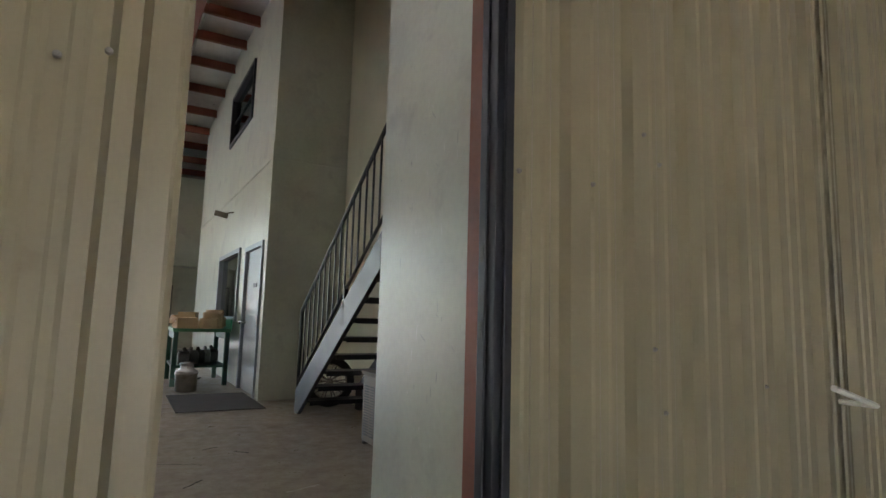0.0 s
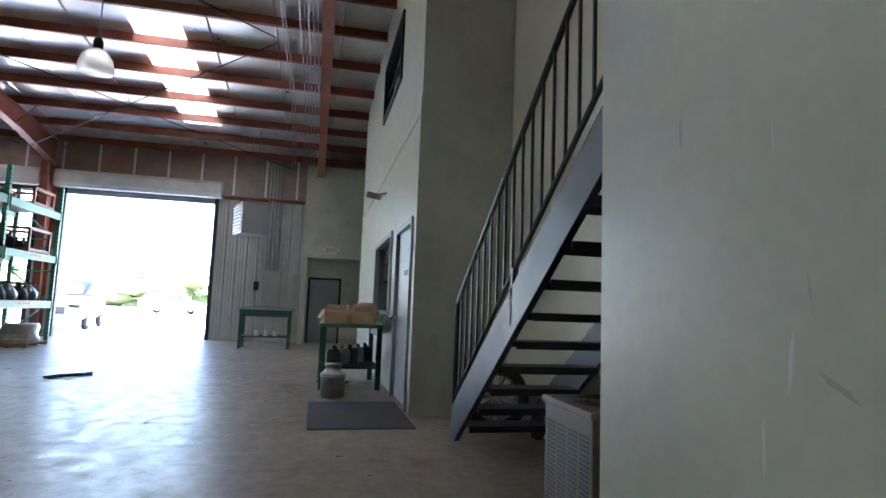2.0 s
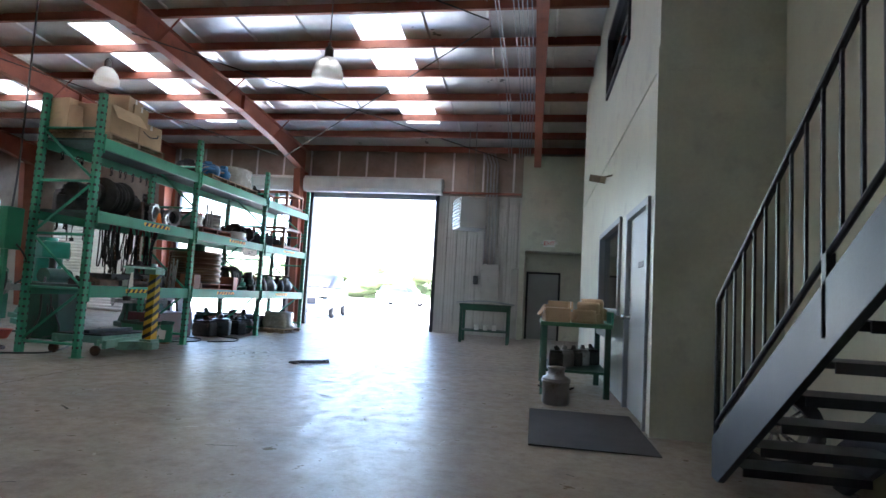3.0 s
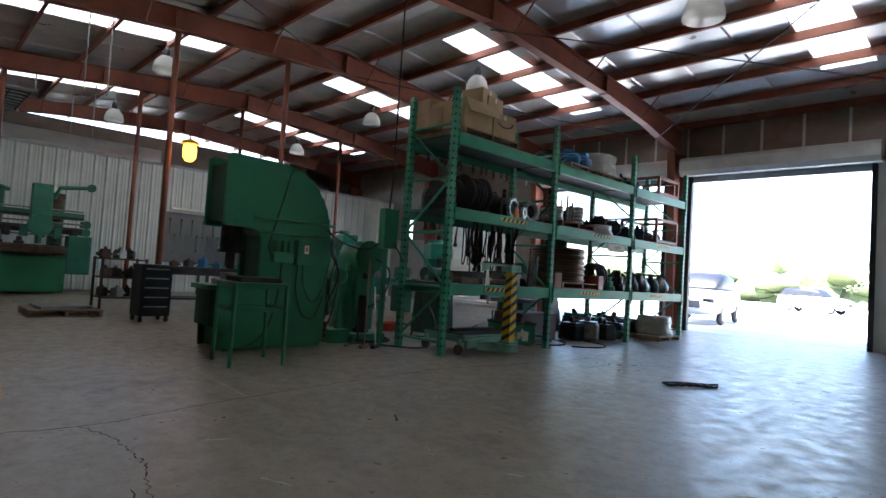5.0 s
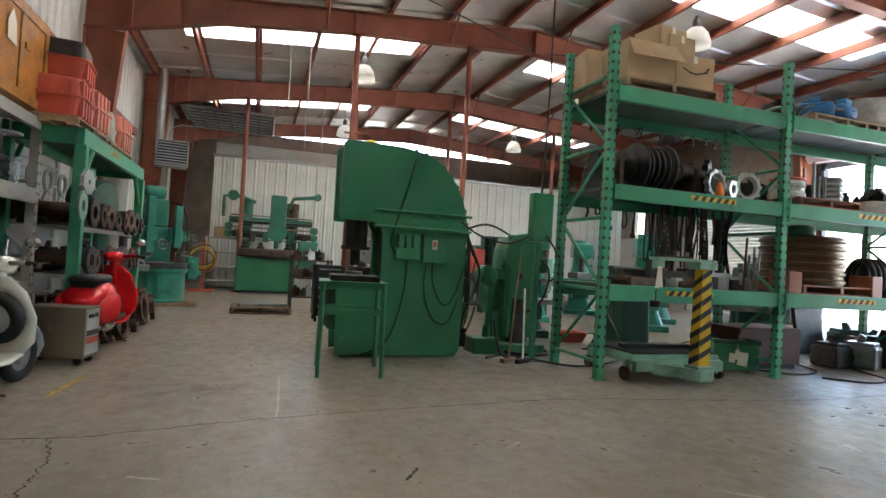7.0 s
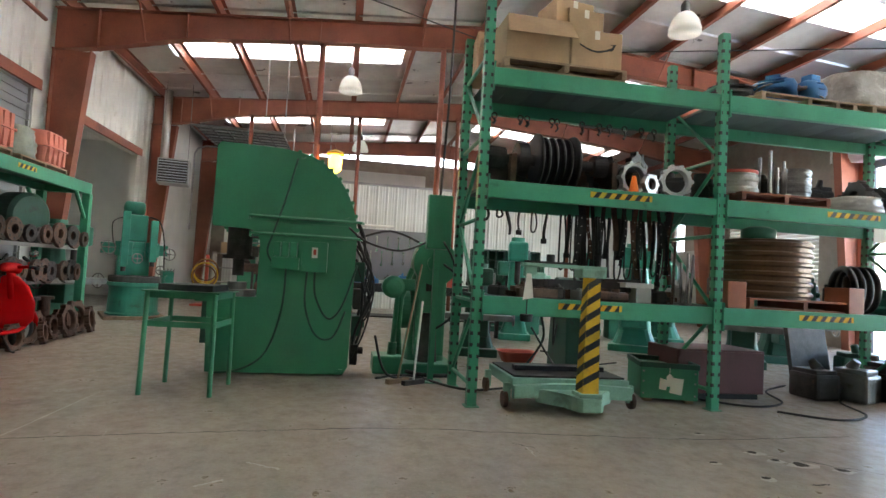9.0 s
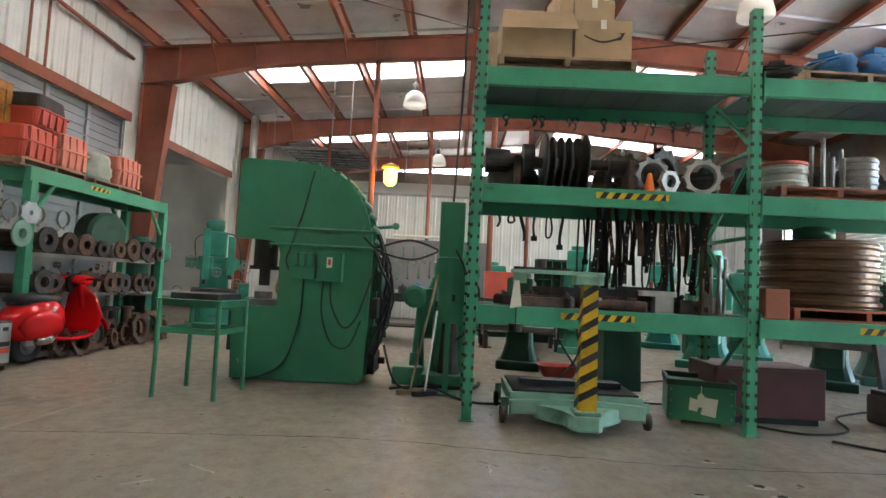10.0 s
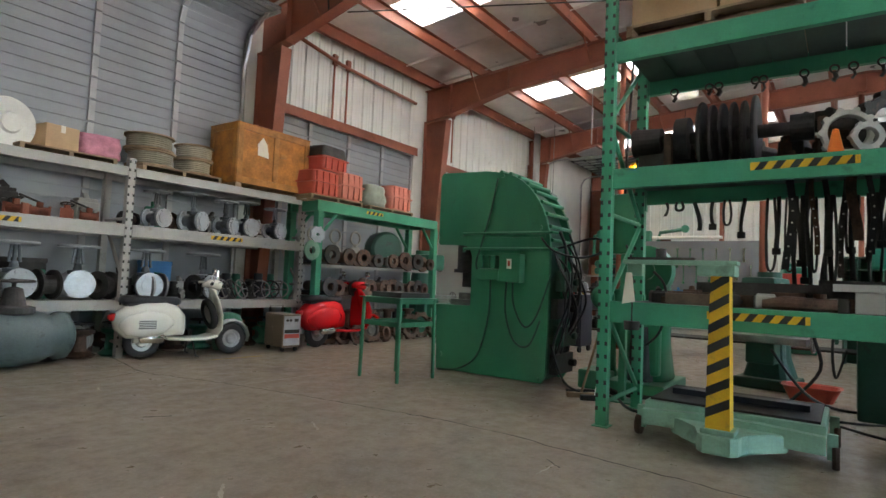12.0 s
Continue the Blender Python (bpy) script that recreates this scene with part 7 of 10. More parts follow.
def machine(m, kind, label, paint, seed, h=1.6, w=0.7):
    """A machine tool of a given kind: a pedestal, a column, a head, a table and handwheels."""
    r_ = random.Random(seed)
    t = thing(kind, label, "machine", "machine tools", m)
    bm = B()
    box(bm, -w * 0.5, -w * 0.5, 0, w * 0.5, w * 0.5, 0.12, 0.02)
    part("foot", bm, paint, t)
    bm = B()
    loft(bm, [oval((-0.06, 0, z), (1, 0, 0), (0, 1, 0), a, a * 1.1, 16, 4) for z, a in ((0.12, w * 0.4), (0.35, w * 0.3), (0.75, w * 0.27), (h * 0.62, w * 0.24), (h * 0.8, w * 0.2))])
    part("column", bm, paint, t)
    bm = B()
    box(bm, -0.3 * w, -0.3 * w, h * 0.76, 0.75 * w, 0.3 * w, h * 0.95, 0.05)
    cyl(bm, (0, 0, h * 0.94), (0, 0, h), 0.22 * w, seg=18)
    part("head", bm, paint, t)
    bm = B()
    cyl(bm, (0.55 * w, 0, h * 0.55), (0.55 * w, 0, h * 0.77), 0.09 * w, seg=14)
    cyl(bm, (0.55 * w, 0, h * 0.5), (0.55 * w, 0, h * 0.55), 0.05 * w, seg=12)
    part("spindle", bm, DARKIRON, t)
    bm = B()
    box(bm, 0.1 * w, -0.8 * w, h * 0.40, 0.75 * w, 0.8 * w, h * 0.46, 0.01)
    part("table", bm, STEEL, t)
    bm = B()
    box(bm, 0.15 * w, -0.25 * w, h * 0.22, 0.6 * w, 0.25 * w, h * 0.40, 0.02)
    part("knee", bm, paint, t)
    for y, z in ((0.85 * w, h * 0.43), (-0.85 * w, h * 0.43), (0.34 * w, h * 0.82)):
        bm = B()
        handwheel(bm, (0.45 * w, y, z), (0, 1, 0), 0.13 * w + 0.03, 0.011, 4)
        part("handwheel", bm, STEEL, t)
    bm = B()
    box(bm, -0.3 * w, 0.3 * w, h * 0.5, -0.1 * w, 0.4 * w, h * 0.68, 0.01)
    part("switch_box", bm, paint, t)
    return t


def table_mill(m, label, paint, s=1.0):
    """A vertical turning mill: round base and table, column, cross rail, ram head and side gear."""
    t = thing("turning_mill", label, "machine", "machine tools", m @ Matrix.Diagonal((s, s, s, 1)))
    bm = B()
    box(bm, -0.75, -0.55, 0, 0.55, 0.55, 0.07, 0.01)
    part("skid", bm, PINE, t, "dark timber skid")
    bm = B()
    lathe(bm, [(0.48, 0.07), (0.5, 0.1), (0.46, 0.13), (0.45, 0.62), (0.49, 0.66), (0.5, 0.72)], None, 32)
    part("base", bm, paint, t)
    bm = B()
    lathe(bm, [(0.02, 0.721), (0.47, 0.721), (0.48, 0.74), (0.48, 0.83), (0.46, 0.845), (0.02, 0.845)], None, 32)
    for k in range(4):
        box(bm, -0.45, -0.012, 0.846, 0.45, 0.012, 0.85, 0, pose(0, 0, 0, 0, 0, 45 * k))
    part("turntable", bm, DARKIRON, t, "dark slotted turntable")
    bm = B()
    box(bm, -0.78, -0.3, 0.07, -0.42, 0.3, 1.55, 0.03)
    box(bm, -0.7, -0.22, 1.55, -0.4, 0.22, 2.12, 0.04)
    part("column", bm, paint, t)
    bm = B()
    box(bm, -0.42, -0.62, 1.28, -0.3, 0.62, 1.36, 0.01)
    box(bm, -0.42, -0.62, 1.42, -0.3, 0.62, 1.5, 0.01)
    box(bm, -0.44, -0.6, 1.34, -0.36, 0.6, 1.44)
    part("cross_rail", bm, paint, t)
    for y, w in ((-0.22, 0.16), (0.3, 0.13)):
        bm = B()
        box(bm, -0.3, y - w, 1.24, -0.14, y + w, 1.54, 0.025)
        cyl(bm, (-0.14, y, 1.39), (-0.1, y, 1.39), w * 0.7, seg=20)
        hd = part("saddle", bm, paint, t)
        bm = B()
        box(bm, -0.13, y - 0.07, 1.02 + 0.12 * (y > 0), -0.02, y + 0.07, 2.0 + 0.15 * (y < 0), 0.012)
        part("ram", bm, paint, hd)
        bm = B()
        cyl(bm, (-0.075, y, 0.93 + 0.12 * (y > 0)), (-0.075, y, 1.03 + 0.12 * (y > 0)), 0.045, seg=12)
        part("tool_holder", bm, DARKIRON, hd)
    for x, y, z, r in ((-0.08, -0.5, 1.4, 0.13), (-0.05, 0.02, 1.2, 0.1), (-0.1, 0.62, 1.32, 0.12), (-0.05, 0.46, 0.98, 0.09)):
        bm = B()
        handwheel(bm, (x, y, z), (1, 0.25, 0.1), r, 0.011, 4)
        cyl(bm, (x - 0.2, y, z), (x, y, z), 0.018, seg=8)
        part("handwheel", bm, STEEL, t)
    bm = B()
    lathe(bm, [(0.02, -0.2), (0.12, -0.2), (0.14, -0.16), (0.14, 0.14), (0.1, 0.18), (0.02, 0.2)], pose(-0.55, -0.05, 2.26, 90, 0, 0), 20)
    part("motor", bm, paint, t, smooth=True)
    bm = B()
    box(bm, -0.3, 0.5, 0.5, 0.05, 0.72, 0.98, 0.03)
    cyl(bm, (0.05, 0.6, 0.8), (0.16, 0.6, 0.8), 0.08, seg=16)
    cyl(bm, (-0.2, 0.72, 0.62), (-0.2, 0.86, 0.62), 0.06, seg=14)
    part("side_gearbox", bm, paint, t)
    for k in range(4):
        bm = B()
        cyl(bm, (-0.02, 0.54 + 0.05 * k, 0.9), (0.12, 0.52 + 0.06 * k, 1.02), 0.009, seg=6)
        part("lever", bm, STEEL, t)
    bm = B()
    tube(bm, curve_pts([(-0.5, 0.2, 2.1), (-0.2, 0.4, 2.0), (-0.1, 0.5, 1.6), (-0.2, 0.55, 1.0)], 6), 0.014, 7)
    tube(bm, curve_pts([(-0.5, -0.25, 2.05), (-0.2, -0.45, 1.9), (-0.15, -0.42, 1.5)], 6), 0.012, 7)
    part("cable", bm, CABLE, t, smooth=True)
    return t


MILLTEAL = mat("bright teal machine paint", (0.03, 0.27, 0.19), 0.38, 0, 0.18, 3, 50, 0.1, (0.03, 0.14, 0.10), 0.6, 5)
table_mill(pose(-11.85, 8.05, 0, 0, 0, 25), "teal vertical turning mill on a timber skid", MILLTEAL, 0.95)
machine(pose(-10.1, 7.4, 0, 0, 0, 70), "milling_machine", "teal milling machine beside the shelf frame", TEAL, 2, 1.7, 0.7)
# round teal drive wheel behind the work frame
bm = B()
lathe(bm, [(0.05, 0), (0.3, 0.0), (0.33, 0.03), (0.33, 0.3), (0.28, 0.34), (0.05, 0.36)], pose(-8.6, 7.5, 1.62, -90, 0, -20), 30)
tagged(part("gear_drum", bm, DARKGREEN, None), "dark green cast drum resting on the shelf", "drum")
machine(pose(-8.3, 14.0, 0, 0, 0, -10), "pedestal_grinder", "dark green pedestal machine behind the rack", DARKGREEN, 3, 1.35, 0.6)
machine(pose(-9.5, 17.2, 0, 0, 0, -30), "milling_machine", "teal milling machine behind the rack", MILLTEAL, 4, 1.9, 0.85)
machine(pose(-12.3, 15.6, 0, 0, 0, -10), "shaping_machine", "teal machine tool far behind the rack", TEAL, 5, 1.6, 0.9)
machine(pose(-11.0, 18.6, 0, 0, 0, -30), "shaper", "teal machine tool far behind the rack", TEAL, 6, 1.7, 0.9)
machine(pose(-13.4, 13.9, 0, 0, 0, 10), "drill_press", "teal drill press by the partition", MILLTEAL, 7, 1.7, 0.7)
machine(pose(-8.6, 19.4, 0, 0, 0, -20), "surface_grinder", "dark green machine at the end of the rack", DARKGREEN, 8, 1.5, 0.8)
# lathe behind the rack
la = thing("lathe", "long pale teal lathe behind the pallet rack", "lathe", "", pose(-11.6, 16.9, 0, 0, 0, 80))
bm = B()
box(bm, -1.2, -0.22, 0.72, 1.2, 0.22, 0.9, 0.02)
part("bed", bm, TEAL, la)
for x in (-0.95, 0.95):
    bm = B()
    box(bm, x - 0.22, -0.2, 0, x + 0.22, 0.2, 0.72, 0.03)
    part("pedestal", bm, TEAL, la)
bm = B()
box(bm, -1.25, -0.25, 0.9, -0.65, 0.25, 1.32, 0.04)
cyl(bm, (-0.65, 0, 1.13), (-0.52, 0, 1.13), 0.14, seg=20)
part("headstock", bm, PALEGREEN, la)
bm = B()
box(bm, 0.75, -0.15, 0.9, 1.1, 0.15, 1.2, 0.03)
handwheel(bm, (1.16, 0, 1.1), (1, 0, 0), 0.1, 0.012, 4)
part("tailstock", bm, TEAL, la)
bm = B()
box(bm, -0.1, -0.3, 0.9, 0.3, 0.3, 1.05, 0.02)
part("carriage", bm, STEEL, la)

# forging hammer with its control box on a post
fh = thing("power_hammer", "green mechanical power hammer with treadle", "machine", "", pose(-6.75, 13.0, 0))
bm = B()
box(bm, -0.55, -0.3, 0, 0.4, 0.3, 0.14, 0.02)
part("base", bm, GREEN, fh)
bm = B()
loft(bm, [oval((x, 0, z), (1, 0, 0), (0, 1, 0), a, b, 16, 4) for x, z, a, b in ((-0.15, 0.14, 0.3, 0.24), (-0.15, 0.5, 0.24, 0.2), (-0.15, 0.9, 0.22, 0.2), (-0.12, 1.3, 0.24, 0.19), (-0.1, 1.48, 0.18, 0.15))])
part("frame", bm, GREEN, fh, smooth=True)
bm = B()
cyl(bm, (-0.15, -0.32, 0.72), (-0.15, -0.2, 0.72), 0.24, seg=28)
cyl(bm, (-0.15, -0.36, 0.72), (-0.15, -0.32, 0.72), 0.1, seg=18)
part("flywheel", bm, GREEN, fh)
bm = B()
tube(bm, [(0.1, -0.3, 0.1), (0.05, -0.33, 0.5), (0.1, -0.32, 0.85), (0.05, -0.2, 1.2)], 0.035, 8)
part("lever", bm, GREEN, fh)
bm = B()
cyl(bm, (0.15, 0, 0.14), (0.15, 0, 0.7), 0.13, 0.1, 16)
cyl(bm, (0.15, 0, 0.95), (0.15, 0, 1.35), 0.07, seg=14)
part("anvil", bm, DARKIRON, fh)
bm = B()
tube(bm, curve_pts([(0.3, -0.3, 0.06), (0.55, -0.1, 0.05), (0.55, 0.25, 0.05), (0.3, 0.35, 0.06)], 5), 0.022, 8)
part("treadle", bm, DARKIRON, fh)
bm = B()
lathe(bm, [(0.02, -0.14), (0.1, -0.14), (0.13, -0.1), (0.13, 0.08), (0.09, 0.12), (0.02, 0.14)], pose(0.08, -0.42, 0.98, 0, 90, 0), 22)
box(bm, 0.0, -0.4, 0.94, 0.12, -0.16, 1.08, 0.015)
part("crank_head", bm, GREEN, fh)
bm = B()
cyl(bm, (0.12, -0.4, 0.12), (0.1, -0.36, 0.9), 0.03, seg=12)
cyl(bm, (0.12, -0.4, 0.12), (0.115, -0.39, 0.34), 0.055, 0.05, 14)
part("connecting_rod", bm, GREEN, fh)
bm = B()
box(bm, -0.1, -0.62, 0, 0.3, -0.28, 0.2, 0.02)
part("pedal_housing", bm, GREEN, fh)
bm = B()
box(bm, 0.08, -0.16, 0.2, 0.2, 0.2, 1.52, 0.04)
for k in range(5):
    cyl(bm, (0.2, -0.12, 0.4 + 0.24 * k), (0.215, -0.12, 0.4 + 0.24 * k), 0.018, seg=8)
part("slide_way", bm, GREEN, fh)
bm = B()
cyl(bm, (0.05, 0.05, 1.28), (0.22, 0.05, 1.28), 0.26, seg=30)
cyl(bm, (0.22, 0.05, 1.28), (0.25, 0.05, 1.28), 0.1, seg=18)
part("belt_guard", bm, GREEN, fh)
bm = B()
tube(bm, curve_pts([(0.2, 0.1, 1.3), (0.4, 0.3, 1.1), (0.35, 0.25, 0.7), (0.2, 0.05, 0.5)], 6), 0.014, 6)
tube(bm, curve_pts([(0.1, -0.1, 1.5), (0.2, -0.5, 1.62), (0.3, -1.0, 1.5), (0.3, -1.5, 1.72)], 6), 0.014, 6)
part("cable", bm, CABLE, fh, smooth=True)
cp = thing("control_post", "green electrical control box on a steel post", "control box", "", pose(-6.08, 12.98, 0))
bm = B()
box(bm, -0.12, -0.12, 0, 0.12, 0.12, 0.012)
box(bm, -0.03, -0.03, 0.012, 0.03, 0.03, 1.5)
part("post", bm, GREEN, cp)
bm = B()
box(bm, -0.02, -0.13, 1.42, 0.12, 0.13, 2.0, 0.01)
part("box", bm, GREEN, cp)
bm = B()
tube(bm, curve_pts([(0.04, 0.0, 2.0), (0.05, 0.02, 2.6), (0.02, 0.05, 3.6), (0, 0.06, 5.9)], 6), 0.013, 8)
part("conduit", bm, DARKIRON, cp, smooth=True)
bm = B()
tube(bm, curve_pts([(0.12, 0.05, 1.5), (0.2, 0.15, 1.3), (0.15, 0.2, 1.05), (0.05, 0.16, 0.95)], 5), 0.012, 6)
tube(bm, curve_pts([(0.0, -0.1, 1.5), (0.05, -0.4, 1.38), (0.0, -0.75, 1.45), (-0.1, -0.95, 1.6)], 5), 0.012, 6)
part("cable", bm, CABLE, cp, smooth=True)
for k, (p, q) in enumerate((((-5.95, 12.62, 0.03), (-6.25, 12.85, 1.25)), ((-5.9, 12.78, 0.03), (-6.1, 12.86, 0.85)))):
    t = thing("push_broom", "wooden handled push broom leaning on the machine", "broom", "brooms")
    bm = B()
    cyl(bm, p, q, 0.012, seg=8)
    part("handle", bm, (PINE, WHITE)[k], t)
    bm = B()
    box(bm, -0.03, -0.14, 0.0, 0.03, 0.14, 0.05, 0.006, Matrix.Translation((p[0], p[1], 0)) @ pose(0, 0, 0, 0, 0, 35))
    part("head", bm, (PINE, DARKIRON)[k], t)
# stool with broom shaft, workbench and pegboard
pb = thing("tool_board", "grey pegboard hung with rows of wrenches", "tool board", "", pose(-11.6, 12.6, 0))
bm = B()
box(bm, -0.02, -1.0, 0.98, 0.02, 1.05, 2.0)
for y in (-0.95, 1.0):
    box(bm, -0.06, y - 0.03, 0, -0.021, y + 0.03, 2.0)
part("board", bm, mat("grey pegboard", (0.22, 0.23, 0.24), 0.6, 0, 0.08, 3, 60, 0.05), pb)
bm = B()
cyl(bm, (0.08, -0.85, 2.06), (0.08, 0.35, 2.06), 0.03, seg=10)
part("tube_light", bm, WHITE, pb)
for k in range(16):
    t = thing("wrench", "chrome combination wrench hanging on the pegboard", "wrench", "wrenches", pose(-11.575, 11.75 + 0.11 * k, 1.85 - 0.3 * (k % 2)))
    L = 0.18 + 0.012 * (16 - k)
    bm = B()
    box(bm, 0, -0.009, -L, 0.008, 0.009, 0)
    cyl(bm, (0, 0, -L), (0.01, 0, -L), 0.026, seg=10)
    cyl(bm, (0, 0, 0), (0.01, 0, 0), 0.022, seg=10)
    part("wrench_body", bm, CHROME, t)


def bench(m, w, d, h, label, paint, top=None, shelf=True):
    t = thing("workbench", label, "workbench", "workbenches", m)
    bm = B()
    box(bm, -w / 2, -d / 2, h - 0.05, w / 2, d / 2, h, 0.006)
    part("top", bm, top or paint, t)
    for x in (-w / 2 + 0.05, w / 2 - 0.05):
        for y in (-d / 2 + 0.05, d / 2 - 0.05):
            bm = B()
            box(bm, x - 0.035, y - 0.035, 0, x + 0.035, y + 0.035, h - 0.05)
            part("leg", bm, paint, t)
    for y in (-d / 2 + 0.05, d / 2 - 0.05):
        bm = B()
        box(bm, -w / 2 + 0.085, y - 0.02, h - 0.16, w / 2 - 0.085, y + 0.02, h - 0.05)
        part("apron", bm, paint, t)
    if shelf:
        bm = B()
        box(bm, -w / 2 + 0.03, -d / 2 + 0.03, 0.28, w / 2 - 0.03, d / 2 - 0.03, 0.31)
        part("shelf", bm, paint, t)
    return t


bench(pose(-11.2, 12.6, 0, 0, 0, 90), 2.1, 0.7, 0.92, "dark steel workbench below the pegboard", DARKIRON)
for k in range(7):
    t = engine_block(pose(-11.15, 11.75 + 0.28 * k, 0.92, 0, 0, 20 * k), 0.16, 0.14, 0.12 + 0.05 * (k % 3), (RUST, DARKIRON, BLUE)[k % 3 if k != 3 else 2], ("small rusty part on the workbench", "small dark part on the workbench", "small blue tool on the workbench")[k % 3 if k != 3 else 2], "bench parts", 300 + k)
# tool cabinet and shelf cart
tcb = thing("tool_cabinet", "black wheeled tool cabinet with drawers", "tool cabinet", "", pose(-9.75, 10.95, 0, 0, 0, 0))
bm = B()
box(bm, -0.25, -0.24, 0.1, 0.25, 0.24, 0.95, 0.01)
part("body", bm, DARKSTEEL, tcb)
for k in range(5):
    bm = B()
    box(bm, 0.25, -0.22, 0.14 + 0.155 * k, 0.262, 0.22, 0.28 + 0.155 * k, 0.004)
    dr = part("drawer", bm, DARKSTEEL, tcb)
    bm = B()
    box(bm, 0.262, -0.18, 0.25 + 0.155 * k, 0.275, 0.18, 0.265 + 0.155 * k)
    part("handle", bm, ALU, dr)
for x in (-0.2, 0.2):
    for y in (-0.2, 0.2):
        bm = B()
        cyl(bm, (x, y - 0.02, 0.05), (x, y + 0.02, 0.05), 0.05, seg=12)
        part("wheel", bm, BLACK, tcb)
ct = thing("shelf_cart", "steel shelf cart stacked with fittings", "cart", "", pose(-10.9, 10.75, 0))
for x in (-0.28, 0.28):
    for y in (-0.35, 0.35):
        bm = B()
        box(bm, x - 0.02, y - 0.02, 0, x + 0.02, y + 0.02, 1.02)
        part("post", bm, DARKIRON, ct)
for z in (0.3, 0.65, 0.98):
    bm = B()
    box(bm, -0.27, -0.34, z, 0.27, 0.34, z + 0.025)
    part("shelf", bm, RUST, ct)
for k in range(9):
    engine_block(pose(-10.95 + 0.15 * (k % 2), 10.5 + 0.2 * (k % 3), (0.325, 0.675, 1.005)[k // 3], 0, 0, 30 * k), 0.16, 0.16, 0.2, (RUST, STEEL, DARKIRON)[k % 3], ("rusty fitting on the cart", "bright fitting on the cart", "dark fitting on the cart")[k % 3], "cart fittings", 400 + k)
pallet(pose(-10.9, 9.9, 0, 0, 0, 90), 1.05, 0.95, 0.12, PINE, "wooden pallet on the floor with steel bars")
for k in range(4):
    bm = B()
    box(bm, -0.07, -0.4, 0, 0.07, 0.42, 0.05, 0.005)
    ob = tagged(part("flat_bar", bm, STEEL, None), "short flat steel bar lying on the pallet", "bar", "flat bars")
    ob.matrix_basis = pose(-11.15 + 0.17 * k, 9.9, 0.121, 0, 0, -8 + 9 * k)
# shelving and coiled hoses left of the mill
sh_ = thing("shelving_unit", "grey steel shelving by the partition", "shelving", "", pose(-16.9, 9.0, 0))
for z in (0.2, 0.6, 1.0, 1.4):
    bm = B()
    box(bm, -0.25, -0.6, z, 0.25, 0.6, z + 0.03)
    part("shelf", bm, GREYRACK, sh_)
for y in (-0.6, 0.6):
    bm = B()
    box(bm, -0.25, y - 0.02, 0, 0.25, y + 0.02, 1.45)
    part("side", bm, GREYRACK, sh_)
carton(pose(-16.9, 9.1, 1.432, 0, 0, 90), 1.0, 0.4, 0.3, "long white carton on the shelving")
hr = thing("hose_rack", "red hose stand hung with orange and yellow cables", "hose stand", "", pose(-15.9, 8.45, 0))
bm = B()
box(bm, -0.3, -0.3, 0, 0.3, 0.3, 0.05)
box(bm, -0.04, -0.04, 0.05, 0.04, 0.04, 1.35)
part("stand", bm, CASE_RED, hr)
for k in range(7):
    bm = B()
    ring(bm, (0.06 + 0.03 * k, 0, 0.95 - 0.03 * k), (1, 0.1, 0), 0.28 + 0.02 * (k % 3), 0.016, 26, 6)
    part("cable_coil", bm, (COPPERHOSE, YELLOW)[k % 2], hr, smooth=True)
# pigeonhole cabinet, red box and red tub
pg = thing("pigeonhole_cabinet", "green steel pigeonhole cabinet against the partition", "cabinet", "", pose(-14.2, 16.2, 0))
bm = B()
box(bm, -0.2, -0.9, 0.3, -0.17, 0.9, 1.6)
part("back", bm, DARKIRON, pg)
for k in range(9):
    bm = B()
    box(bm, -0.17, -0.9 + 0.225 * k - 0.01, 0.0 if k in (0, 4, 8) else 1.2, 0.17, -0.9 + 0.225 * k + 0.01, 1.6)
    part("divider", bm, TEAL, pg)
for z in (0.3, 0.75, 1.2, 1.33, 1.46, 1.59):
    bm = B()
    box(bm, -0.17, -0.89, z, 0.165, 0.89, z + 0.018)
    part("shelf", bm, TEAL, pg)
t = thing("red_tub", "shallow red plastic tub on the floor behind the scale", "tub", "", pose(-7.7, 14.45, 0))
bm = B()
loft(bm, [oval((0, 0, z), (1, 0, 0), (0, 1, 0), a, a * 1.3, 18, 4) for z, a in ((0, 0.15), (0.14, 0.2), (0.15, 0.215), (0.14, 0.19), (0.02, 0.14))], True)
part("body", bm, CASE_RED, t)
bm = B()
box(bm, -0.2, -0.3, 0, 0.2, 0.3, 0.5, 0.01)
ob = tagged(part("red_toolbox", bm, CASE_RED, None), "red steel toolbox on a bench far back", "toolbox")
ob.location = (-10.9, 13.9, 0.92)
bench(pose(-10.9, 14.3, 0, 0, 0, 90), 1.4, 0.7, 0.92, "dark bench behind the rack", DARKIRON)
# sloping dark plates leaning behind the rack
for k in range(1):
    bm = B()
    box(bm, -0.03, -0.35, 0, 0.03, 0.35, 1.3, 0.004)
    ob = tagged(part("leaning_plate", bm, DARKIRON, None), "dark steel plate leaning upright behind the rack", "plate", "leaning plates")
    ob.matrix_basis = pose(-6.7, 18.25 + 0.5 * k, 0, 0, -10, 10)
for k in range(10):
    r_ = random.Random(700 + k)
    engine_block(pose(-5.75 - 0.4 * (k % 3), 18.4 + 0.2 * k, 0, 0, 0, r_.uniform(0, 90)), r_.uniform(.3, .5), r_.uniform(.3, .45), r_.uniform(.3, .55), (DARKIRON, RUST, DARKGREEN)[k % 3], ("dark casting on the floor below the rack", "rusty casting on the floor below the rack", "green casting on the floor below the rack")[k % 3], "floor castings", 500 + k)
